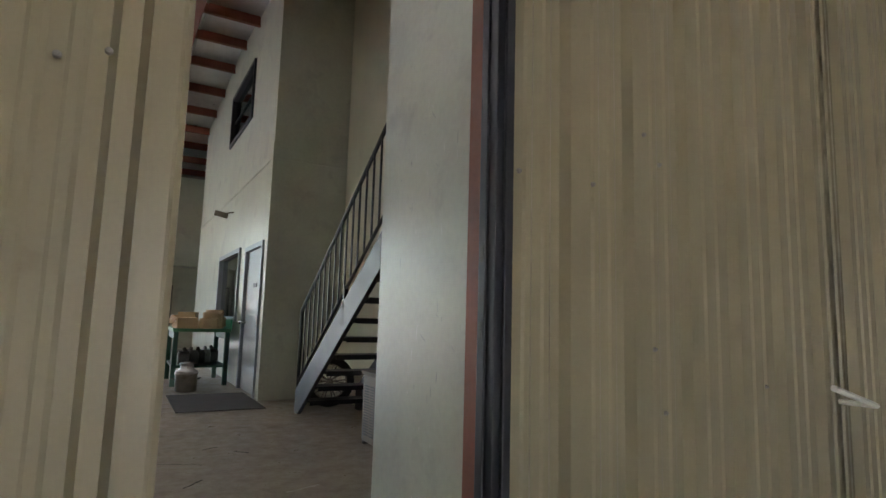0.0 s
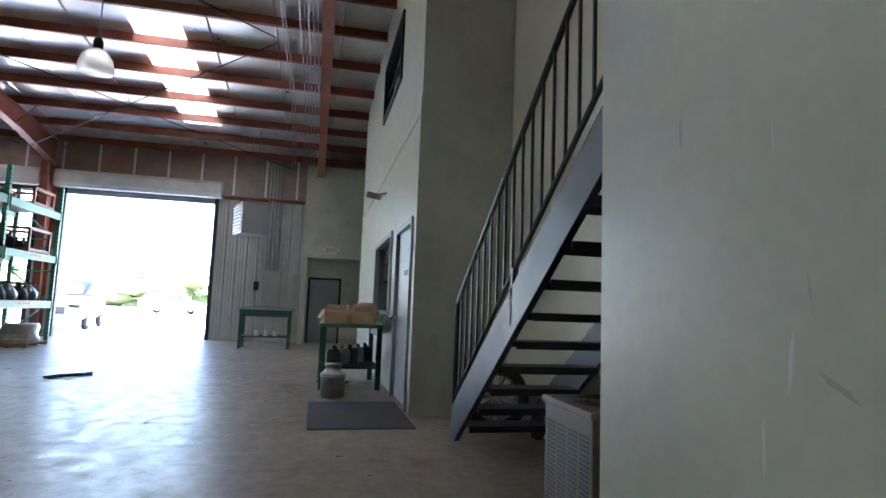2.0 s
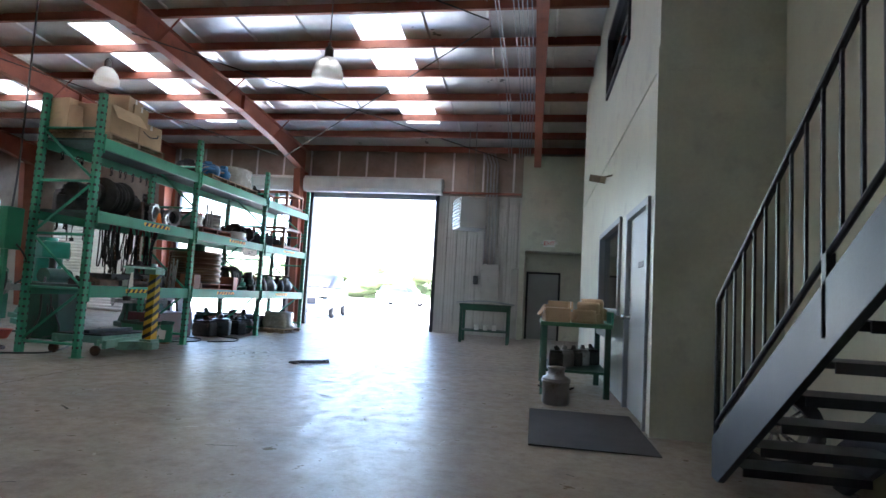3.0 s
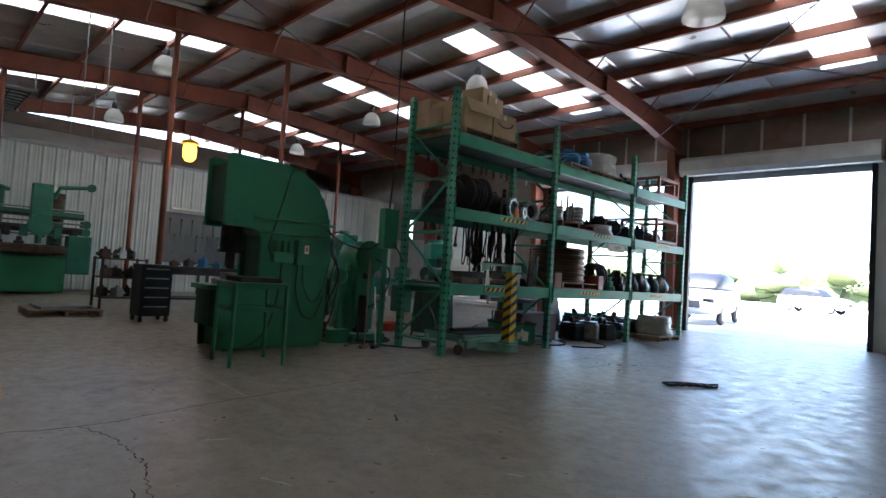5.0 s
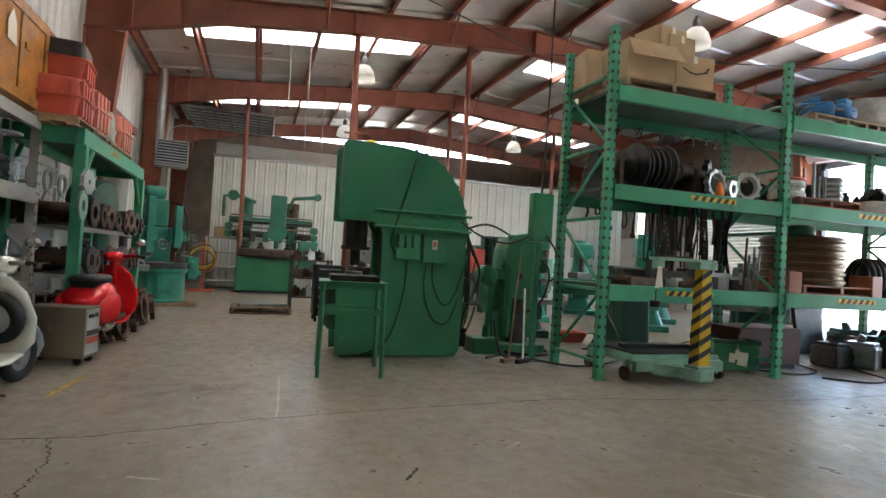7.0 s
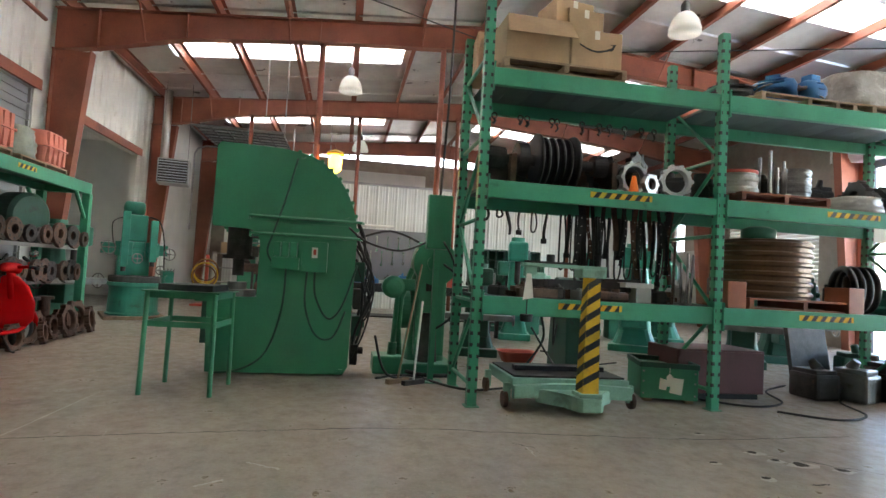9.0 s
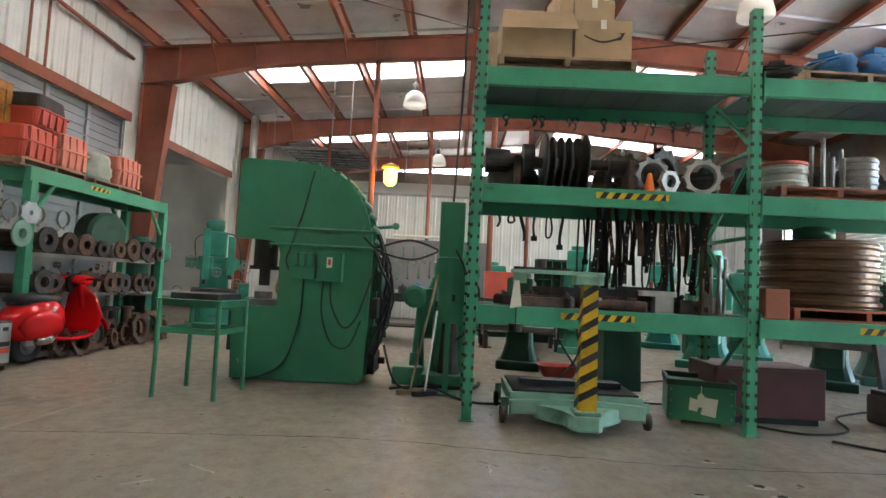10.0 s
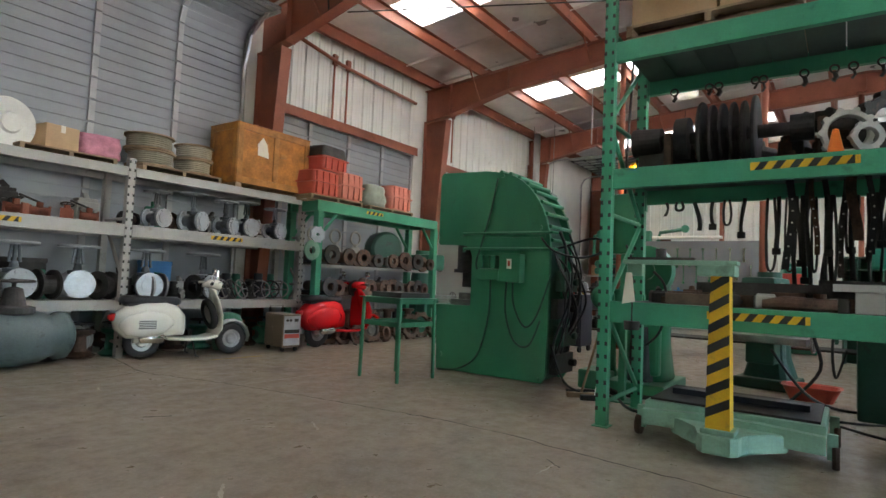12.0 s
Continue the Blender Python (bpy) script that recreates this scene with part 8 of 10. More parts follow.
lumpy("plastic_bag", "cloudy plastic sack on a small pallet at the rack end", "sack", PLASTIC_WRAP, pose(-5.1, 19.6, 0.1), 0.7, 0.55, 0.4, 31)
pallet(pose(-5.1, 19.6, 0, 0, 0, 90), 0.95, 0.75, 0.1, PINE, "small wooden pallet on the floor")
# floor cables
for k, pts in enumerate(([(-6.1, 12.4, 0.02), (-6.3, 12.8, 0.02), (-5.6, 13.3, 0.02), (-6.0, 14.2, 0.02)], [(-6.4, 14.2, 0.6), (-6.5, 14.5, 0.2), (-7.2, 14.9, 0.02), (-8.0, 15.6, 0.02), (-8.8, 15.2, 0.02)], [(-6.2, 15.6, 0.5), (-6.6, 16.0, 0.12), (-7.4, 16.3, 0.02), (-8.0, 17.2, 0.02)], [(-5.8, 12.35, 0.5), (-5.9, 12.5, 0.1), (-6.1, 12.9, 0.02)])):
    bm = B()
    tube(bm, curve_pts(pts, 7), 0.013, 6)
    tagged(part("floor_cable", bm, CABLE, None, "", True), "black cable trailing over the floor", "cable", "floor cables")
# unit heater by the passage with its flue
def unit_heater(m, label):
    t = thing("unit_heater", label, "heater", "unit heaters", m)
    bm = B()
    box(bm, -0.36, -0.3, 0, 0.36, 0.3, 0.62, 0.01)
    part("casing", bm, DOORGREY, t)
    for k in range(8):
        bm = B()
        box(bm, -0.32, 0.29, -0.01, 0.32, 0.34, 0.004, 0, pose(0, 0, 0.07 + 0.068 * k) @ pose(0, 0, 0) )
        part("louvre", bm, SILVER, t)
    bm = B()
    box(bm, -0.33, 0.298, 0.03, 0.33, 0.304, 0.59)
    part("grille_back", bm, TAPEBLACK, t)
    for x in (-0.3, 0.3):
        bm = B()
        cyl(bm, (x, 0, 0.62), (x, 0, (roof_z(m.translation.y) - m.translation.z - 0.03) / m.to_scale().z), 0.008, seg=6)
        part("hanger", bm, STEEL, t)
    return t


unit_heater(pose(-15.3, 7.62, 3.05, 0, 0, -80), "grey louvred unit heater hung by the side wall")
bm = B()
cyl(bm, (-15.5, 7.3, 3.4), (-15.5, 7.3, 5.5), 0.1, seg=16)
tagged(part("flue_pipe", bm, GALV, None, "", True), "galvanised heater flue pipe", "pipe")

# ---- staircase side ----
st = thing("staircase", "black steel open-riser staircase with a barred handrail", "staircase", "", pose(0, 0, 0))
SX0, SX1, SFY, RUN, RISE = 2.34, 3.14, 10.3, 0.267, 0.187
NST = 14


def stringer(x, t=0.045):
    bm = B()
    k = RISE / RUN
    y1 = SFY - RUN * NST
    z1 = RISE * NST
    prism(bm, [(SFY + 0.19, 0.0), (SFY + 0.06, 0.0), (y1, z1 - 0.02), (y1, z1 + 0.28), (SFY + 0.19, 0.26)], Matrix.Translation((x, 0, 0)) @ ZX, t, 0.004)
    return bm


part("stringer", stringer(SX0), DARKSTEEL, st)
part("stringer", stringer(SX1 - 0.045), DARKSTEEL, st)
for k in range(1, NST + 1):
    y = SFY - RUN * (k - 1)
    bm = B()
    z = RISE * k
    box(bm, SX0 + 0.046, y - RUN, z - 0.006, SX1 - 0.046, y - 0.02, z)
    box(bm, SX0 + 0.046, y - 0.028, z - 0.05, SX1 - 0.046, y - 0.02, z - 0.006)
    box(bm, SX0 + 0.046, y - RUN, z - 0.05, SX1 - 0.046, y - RUN + 0.008, z - 0.006)
    part("tread", bm, DARKSTEEL, st)
slope = lambda y: (SFY - y) * RISE / RUN
bm = B()
yt = SFY - RUN * NST
tube(bm, [(SX0 + 0.02, SFY + 0.16, 0.1), (SX0 + 0.02, SFY + 0.16, 1.19), (SX0 + 0.02, yt, slope(yt) + 1.26)], 0.02, 8)
part("handrail", bm, DARKSTEEL, st)
bm = B()
tube(bm, [(SX0 + 0.02, SFY + 0.16, 0.36), (SX0 + 0.02, yt, slope(yt) + 0.46)], 0.016, 8)
part("lower_rail", bm, DARKSTEEL, st)
for k in range(1, 27):
    y = SFY + 0.16 - 0.16 * k
    if y < yt:
        break
    bm = B()
    zz = slope(y)
    box(bm, SX0 + 0.012, y - 0.008, zz + 0.46, SX0 + 0.028, y + 0.008, zz + 1.27)
    part("baluster", bm, DARKSTEEL, st)
for y in (8.97, 7.2):
    bm = B()
    zz = slope(y)
    box(bm, SX0 + 0.0, y - 0.02, zz + 0.1, SX0 + 0.04, y + 0.02, zz + 0.47)
    part("newel_post", bm, DARKSTEEL, st)
bm = B()
box(bm, SX0, 6.515, 2.57, 3.19, SFY - RUN * NST - 0.005, 2.61)
structure("landing", bm, DARKSTEEL, "dark steel stair landing", "landing")

ac = thing("condenser_unit", "weathered beige air conditioner condenser with louvred sides", "air conditioner", "", pose(2.77, 8.37, 0) @ Matrix.Diagonal((0.84, 0.70, 0.87, 1)))
bm = B()
box(bm, -0.37, -0.42, 0.03, 0.37, 0.42, 0.70, 0.015)
part("casing", bm, ACBEIGE, ac)
bm = B()
box(bm, -0.39, -0.44, 0.70, 0.39, 0.44, 0.745, 0.012)
part("top_cover", bm, ACBEIGE, ac)
for k in range(6):
    bm = B()
    ring(bm, (0, 0, 0.75 + 0.003 * k), (0, 0, 1), 0.31 - 0.045 * k, 0.006, 32, 6)
    part("fan_grille", bm, RUST, ac)
bm = B()
for a in range(4):
    box(bm, -0.32, -0.006, 0.748, 0.32, 0.006, 0.757, 0, pose(0, 0, 0, 0, 0, 45 * a))
part("fan_grille", bm, RUST, ac)
for j in range(4):
    for k in range(19):
        bm = B()
        box(bm, -0.373, -0.37 + 0.19 * j, 0.10 + 0.027 * k, -0.369, -0.22 + 0.19 * j, 0.115 + 0.027 * k)
        part("louvre_slot", bm, TAPEBLACK, ac)
bm = B()
for s in (-1, 1):
    box(bm, -0.36, s * 0.38 - 0.03, 0, 0.36, s * 0.38 + 0.03, 0.03)
part("base_rail", bm, DARKIRON, ac)
ty = thing("spare_tyre", "black tyre on a dark multi-spoke alloy wheel leaning on the wall", "wheel", "", pose(2.84, 10.78, 0, 0, 0, -14) @ Matrix.Diagonal((0.93, 0.93, 0.93, 1)))
bm = B()
lathe(bm, [(0.235, -0.1), (0.30, -0.115), (0.335, -0.09), (0.34, 0), (0.335, 0.09), (0.30, 0.115), (0.235, 0.1), (0.225, 0)], pose(0, 0, 0.342, 90, 0, 0), 40, True)
part("tyre", bm, BLACK, ty, smooth=True)
bm = B()
lathe(bm, [(0.2, -0.1), (0.236, -0.1), (0.236, 0.1), (0.22, 0.1), (0.21, -0.05)], pose(0, 0, 0.342, 90, 0, 0), 36, True)
for k in range(10):
    a = 2 * math.pi * k / 10
    for d in (-0.1, 0.1):
        cyl(bm, (0.04 * math.cos(a), -0.07, 0.342 + 0.04 * math.sin(a)), (0.22 * math.cos(a + d), -0.09, 0.342 + 0.22 * math.sin(a + d)), 0.009, seg=6)
cyl(bm, (0, -0.04, 0.342), (0, -0.09, 0.342), 0.05, seg=16)
part("rim", bm, CHROME, ty)
bm = B()
box(bm, 1.10, 10.85, 0.0, 2.1, 12.35, 0.012, 0.004)
mt = tagged(part("floor_mat", bm, MATGREY, None), "dark grey ribbed rubber mat before the office door", "mat")
# green bench with boxes by the office wall
b1 = bench(pose(1.62, 13.95, 0, 0, 0, 90), 1.25, 0.85, 0.88, "green steel workbench against the office wall", DARKGREEN, mat("bench green", (0.06, 0.2, 0.1), 0.5, 0, 0.2, 4, 50, 0.1), True)
bm = B()
box(bm, -0.62, -0.43, 0.88, 0.62, -0.41, 1.03)
part("back_board", bm, RACKGREEN, b1)
for x, y, w, d, h, r in ((1.38, 13.5, .38, .3, .17, 5), (1.42, 13.85, .36, .28, .15, -10), (1.75, 13.6, .3, .26, .12, 20), (1.4, 14.2, .34, .3, .2, 0)):
    carton(pose(x, y, 0.881, 0, 0, r + 90), w, d, h, "brown cardboard box on the green bench", 0.12)
carton(pose(1.45, 13.9, 1.035, 0, 0, 75), .34, .26, .1, "flat brown cardboard box on other boxes")
for k in range(4):
    ob = lumpy("paper_bag", "crumpled brown paper packing on the bench", "paper", CARD, pose(1.72 + 0.06 * k, 13.5 + 0.14 * k, 0.881 + 0.03 * (k % 2)), 0.3, 0.22, 0.16 + 0.07 * (k % 3), 50 + k, "packing paper")
for k in range(5):
    engine_block(pose(1.4 + 0.12 * k, 13.6 + 0.15 * k, 0.311, 0, 0, 30 * k), 0.18, 0.18, 0.26, (DARKIRON, STEEL)[k % 2], ("dark part on the bench shelf", "bright part on the bench shelf")[k % 2], "bench parts", 600 + k)
vc = thing("metal_pot", "dented grey metal pot with a domed lid on the floor", "pot", "", pose(1.38, 12.78, 0) @ Matrix.Diagonal((0.74, 0.74, 0.86, 1)))
bm = B()
lathe(bm, [(0.18, 0), (0.2, 0.02), (0.2, 0.27), (0.215, 0.28), (0.215, 0.31)], None, 28)
part("body", bm, STEEL, vc, smooth=True)
bm = B()
lathe(bm, [(0.215, 0.311), (0.2, 0.34), (0.13, 0.37), (0.12, 0.44), (0.14, 0.45), (0.14, 0.47), (0.05, 0.48)], None, 28)
part("lid", bm, STEEL, vc, smooth=True)
for s in (-1, 1):
    bm = B()
    tube(bm, curve_pts([(s * 0.2, -0.05, 0.2), (s * 0.26, 0, 0.22), (s * 0.2, 0.05, 0.2)], 5), 0.01, 6)
    part("handle", bm, DARKIRON, vc)
# far bench with a bonnet on it
bench(pose(-0.08, 20.6, 0, 0, 0, 0), 1.25, 0.7, 0.95, "dark green steel bench by the far wall", DARKGREEN)
bm = B()
loft(bm, [oval((x, 0, 0.0 + 0.06 * math.sin(math.pi * (x + 0.7) / 1.4)), (0, 1, 0), (0, 0, 1), 0.36, 0.018, 14, 4) for x in [-0.7 + 0.14 * k for k in range(11)]])
ob = tagged(part("fender_sheet", bm, TRIMBLUE, None, "", True), "curved dark blue car body panel on the bench", "car panel")
ob.matrix_basis = pose(-0.08, 20.6, 0.97)
for k in range(3):
    bm = B()
    lathe(bm, [(0.05, 0), (0.055, 0.01), (0.055, 0.13), (0.003, 0.135)], None, 14)
    ob = tagged(part("paint_can", bm, WHITE, None, "", True), "small white can on the bench shelf", "can", "cans")
    ob.location = (-0.28 + 0.22 * k, 20.5, 0.311)
# debris on the floor: torn plastic grille
db = thing("plastic_grille", "broken black plastic grille lying on the floor", "grille", "", pose(-2.18, 14.5, 0, 0, 0, 50))
bm = B()
tube(bm, [(-0.3, -0.08, 0.012), (-0.1, -0.1, 0.03), (0.28, -0.06, 0.012), (0.33, 0.02, 0.03), (0.26, 0.09, 0.012), (-0.1, 0.1, 0.02), (-0.3, 0.07, 0.014)], 0.012, 6, True)
part("rim", bm, BLACK, db)
for k in range(6):
    bm = B()
    box(bm, -0.24 + 0.09 * k, -0.08, 0.005, -0.215 + 0.09 * k, 0.08, 0.02)
    part("slat", bm, BLACK, db)
# exit sign
es = thing("exit_sign", "white exit sign with red letters over the alcove", "sign", "", pose(1.46, AY - 0.03, 2.62))
bm = B()
box(bm, -0.16, -0.03, 0, 0.16, 0.03, 0.2, 0.008)
part("housing", bm, WHITE, es)


def lettering(text, size, m, material, parent, name="lettering"):
    cu = bpy.data.curves.new(name, "FONT")
    cu.body, cu.size, cu.align_x, cu.align_y, cu.extrude = text, size, "CENTER", "CENTER", 0.001
    ob = new(name, cu)
    ob.data.materials.append(material)
    ob.parent = parent
    ob.matrix_basis = m
    return ob


lettering("EXIT", 0.15, pose(0, -0.032, 0.1, 90, 0, 0), REDSIGN, es)
for s in (-1, 1):
    bm = B()
    cyl(bm, (s * 0.16, 0, 0.1), (s * 0.21, -0.02, 0.12), 0.03, 0.045, 12)
    part("lamp_head", bm, WHITE, es)
# shelf sign hung on a plastic sheet
sg = thing("paper_sign", "white paper sign hung from the shelf edge", "sign", "", pose(-4.96, 17.35, 1.72, 0, 0, 90))
bm = B()
box(bm, -0.3, -0.003, 0, 0.3, 0.003, 0.24)
part("sheet", bm, PAPER, sg)
lettering("LETT", 0.09, pose(0.02, -0.004, 0.07, 90, 0, 0), TAPEBLACK, sg)
bm = B()
box(bm, -0.25, -0.005, 0.15, 0.22, -0.003, 0.2)
part("print_bar", bm, GREYRACK, sg)
# heater, panels and conduits on the far wall
unit_heater(pose(-0.72, 21.45, 2.93, 0, 0, 112) @ Matrix.Diagonal((1.15, 1.15, 1.32, 1)), "grey louvred unit heater hung by the roll-up door")
ep = thing("electrical_panel", "grey electrical panel on the far wall", "electrical panel", "", pose(-0.2, FAR - 0.12, 0))
bm = B()
box(bm, -0.27, -0.08, 0.7, 0.27, 0.06, 2.1, 0.01)
part("cabinet", bm, GREYRACK, ep)
bm = B()
box(bm, -0.24, -0.09, 0.74, 0.24, -0.08, 2.06, 0.004)
part("door", bm, GREYRACK, ep)
bm = B()
box(bm, -0.5, -0.06, 1.5, -0.36, 0.06, 1.75, 0.008)
part("disconnect_switch", bm, DARKSTEEL, ep)
for k in range(4):
    bm = B()
    x = -0.42 + 0.1 * k
    tube(bm, [(x, FAR - 0.12, 2.08), (x, FAR - 0.12, 5.1), (x - 0.1, FAR - 0.3, 5.4)], 0.026, 8)
    tagged(part("conduit", bm, GALV, None, "", True), "galvanised electrical conduit up the far wall", "conduit", "conduits")
bm = B()
box(bm, 0.42, FAR - 0.3, 0, 0.62, FAR - 0.1, 2.0, 0.01)
tagged(part("tall_cabinet", bm, GREYRACK, None), "narrow grey steel cabinet beside the exit alcove", "cabinet")
# camera on the office wall
sc_ = thing("security_camera", "small beige security camera on the office wall", "camera", "", pose(OX, 14.6, 2.95))
bm = B()
cyl(bm, (0.0, 0, 0.03), (-0.12, 0, 0.0), 0.012, seg=8)
part("bracket", bm, ACBEIGE, sc_)
bm = B()
box(bm, -0.06, -0.1, -0.05, 0.06, 0.12, 0.05, 0.012, pose(-0.2, 0, -0.03, 15, 0, 40))
part("housing", bm, ACBEIGE, sc_)

# ---- lamps ----
def highbay(m, drop, label="unlit ribbed glass high-bay lamp hanging from the roof"):
    t = thing("high_bay_lamp", label, "lamp", "high-bay lamps", m)
    bm = B()
    lathe(bm, [(0.27, -0.34), (0.265, -0.25), (0.225, -0.11), (0.14, 0.0), (0.1, 0.02)], None, 36)
    part("shade", bm, PRISM_SHADE, t, "pale ribbed glass shade", True)
    bm = B()
    lathe(bm, [(0.06, 0.015), (0.075, 0.03), (0.075, 0.17), (0.05, 0.22), (0.02, 0.25)], None, 18)
    part("ballast", bm, DARKIRON, t)
    bm = B()
    cyl(bm, (0, 0, 0.24), (0, 0, drop), 0.012, seg=8)
    ring(bm, (0, 0, 0.28), (0, 1, 0), 0.03, 0.008, 12, 6)
    part("hanger", bm, STEEL, t)
    return t


for x, y, z in ((-13.2, 11.9, 5.6), (-19.0, 12.3, 5.45), (-2.6, 15.4, 5.1), (-8.75, 17.5, 5.85), (-13.6, 18.0, 5.85), (-18.8, 18.4, 5.6)):
    highbay(pose(x, y, z), roof_z(y) - z - 0.02)
highbay(pose(-12.4, 5.0, 3.7), 0.88)
# raised overhead door lying on its tracks under the roof
od = tagged(new("door_5"), "dark raised overhead door panel lying under the roof", "overhead door", "", "structure")
bm = B()
box(bm, -20.0, 7.55, 5.07, -17.2, 10.0, 5.1)
part("door_skin", bm, DARKSTEEL, od)
for k in range(7):
    bm = B()
    y = 7.58 + k * 0.4
    box(bm, -20.0, y - 0.015, 5.03, -17.2, y + 0.015, 5.069)
    part("rail", bm, DARKSTEEL, od)
for k in range(8):
    bm = B()
    x = -19.98 + k * 0.395
    box(bm, x - 0.015, 7.55, 5.02, x + 0.015, 10.0, 5.068)
    part("stile", bm, DOORGREY, od)
for x in (-20.1, -17.1):
    bm = B()
    tube(bm, [(x, 6.85, 2.2), (x, 6.85, 4.75), (x, 6.95, 4.95), (x, 7.2, 5.05), (x, 10.1, 5.05)], 0.03, 8)
    part("track", bm, GALV, od)
    bm = B()
    cyl(bm, (x, 10.05, 5.05), (x, 10.05, roof_z(10.05) + 0.01), 0.018, seg=6)
    part("hanger", bm, GALV, od)
wl = thing("warning_lamp", "lit amber lamp on a red bracket", "lamp", "", pose(-10.72, 11.72, 3.1) @ Matrix.Diagonal((1.7, 1.7, 1.7, 1)))
bm = B()
lathe(bm, [(0.02, 0.16), (0.09, 0.13), (0.1, 0.1), (0.02, 0.1)], None, 18)
part("cap", bm, YELLOW, wl)
bm = B()
lathe(bm, [(0.06, 0.1), (0.075, 0.05), (0.07, -0.05), (0.04, -0.09), (0.003, -0.1)], None, 18)
part("lamp_glass", bm, LAMPON, wl, "glowing amber glass", True)
bm = B()
tube(bm, [(0, 0, 0.16), (0, -0.02, 0.22), (-0.05, -0.3, 0.22)], 0.012, 6)
part("bracket", bm, PRIMER, wl)
# brace rods and hanging cables under the roof
for a, b in (((-6.4, 8.2, 5.1), (0.2, 15.0, 5.55)), ((-6.4, 15.3, 5.6), (0.2, 21.9, 4.95)), ((0.2, 15.3, 5.6), (-6.4, 21.9, 4.95)), ((-10.6, 15.3, 5.6), (-6.6, 21.9, 5.0)), ((-10.6, 15.0, 5.6), (-6.6, 8.4, 5.2))):
    bm = B()
    cyl(bm, a, b, 0.012, seg=6)
    structure("brace_rod", bm, DARKIRON, "thin steel brace rod under the roof", "brace rod")
for k in range(7):
    bm = B()
    x = 0.86 - 0.075 * k - (0.16 if k > 4 else 0)
    tube(bm, curve_pts([(x, 10.0, roof_z(10.0) - 0.22), (x, 15, roof_z(15) - 0.25 - 0.05 * (k % 3)), (x + 0.05, 19, roof_z(19) - 0.28), (x - 0.05, 22.9, 5.3)], 5), 0.010, 6)
    tagged(part("roof_conduit", bm, GALV, None, "", True), "thin conduit running under the roof to the panel", "conduit", "roof conduits")
for k, (x, y) in enumerate(((-12.3, 10.2), (-12.3, 10.6), (-17.2, 10.9), (-17.2, 11.4))):
    bm = B()
    cyl(bm, (x, y, 4.2), (x, y, roof_z(y) + 0.01), 0.012, seg=6)
    tagged(part("hanging_rod", bm, GALV, None), "thin rod hanging from the roof", "rod", "hanging rods")

# ---- entrance details ----
for k, (x, z) in enumerate(((1.5, 1.6), (1.81, 1.6), (2.06, 1.82), (2.14, 1.72), (2.62, 2.05), (2.15, 0.83), (3.8, 2.5), (2.01, 1.27), (2.0, 2.5), (0.3, 1.65), (0.39, 1.68), (0.44, 1.64), (2.1, 1.05), (2.75, 0.9))):
    bm = B()
    yy = EY - (0.012 if x > 1 else 0.05)
    lathe(bm, [(0.009, 0), (0.009, 0.002), (0.0065, 0.004), (0.0065, 0.009), (0.001, 0.01)], pose(x, yy, z, 90, 0, 0), 10)
    tagged(part("screw", bm, STEEL, None), "small hex screw in the sheet wall", "screw", "sheet screws")
bm = B()
tube(bm, [(2.68, EY - 0.3, 0.93), (3.2, EY - 0.2, 0.83), (3.28, EY - 0.15, 0.82), (3.28, EY - 0.02, 0.82)], 0.012, 8)
tagged(part("latch_bar", bm, WHITE, None), "white latch handle on the sheet wall", "latch")
for z in (1.08, 1.31):
    bm = B()
    box(bm, 1.4005, EY + 0.03, z, 1.4025, EY + 0.05, z + 0.05)
    structure("jamb_slot", bm, TAPEBLACK, "dark slot in the door jamb", "slot")

# ---- floor marks ----
CRACK = mat("crack dirt", (0.045, 0.036, 0.028), 0.9, 0, 0.2, 5, 60, 0)
CHALK = mat("pale floor scratch", (0.52, 0.48, 0.41), 0.8, 0, 0.2, 8, 60, 0)
YMARK = mat("worn yellow floor paint", (0.66, 0.44, 0.07), 0.7, 0, 0.3, 9, 60, 0)


def floor_line(pts, w, material, name, label, jitter=0.02, seed=1):
    r_ = random.Random(seed)
    P = curve_pts([(x, y, 0) for x, y in pts], 14)
    bm = B()
    rows = []
    for i, p in enumerate(P):
        a, b = P[max(0, i - 1)], P[min(len(P) - 1, i + 1)]
        d = (b - a).normalized()
        s = Vector((-d.y, d.x, 0))
        q = p + s * r_.uniform(-jitter, jitter)
        ww = w * r_.uniform(0.35, 1.0)
        rows.append((bm.verts.new(q + s * ww / 2 + Vector((0, 0, 0.0015))), bm.verts.new(q - s * ww / 2 + Vector((0, 0, 0.0015)))))
    for (a, b), (c, d) in zip(rows, rows[1:]):
        bm.faces.new((a, c, d, b))
    return structure(name, bm, material, label, "floor mark")


floor_line([(-3.85, 7.5), (-3.74, 8.11), (-3.62, 8.73), (-3.72, 9.2), (-3.84, 9.65), (-3.96, 10.26), (-4.1, 11.24), (-4.22, 12.43), (-4.09, 13.71), (-4.0, 14.8), (-4.1, 16.2)], 0.016, CRACK, "floor_crack", "thin dark crack in the concrete floor", 0.016, 3)
floor_line([(-3.62, 8.73), (-3.3, 8.82), (-3.06, 8.84), (-2.7, 8.84), (-2.2, 8.75), (-1.6, 9.0)], 0.012, CRACK, "floor_crack", "thin dark crack in the concrete floor", 0.016, 4)
floor_line([(-3.5, 15.2), (-2.6, 16.2), (-1.4, 16.8), (0.6, 17.2)], 0.014, CRACK, "floor_crack", "thin dark crack in the concrete floor", 0.02, 5)
floor_line([(1.1, 8.4), (0.2, 8.7), (-0.9, 8.4), (-2.4, 8.7)], 0.010, CRACK, "floor_crack", "thin dark crack in the concrete floor", 0.02, 6)
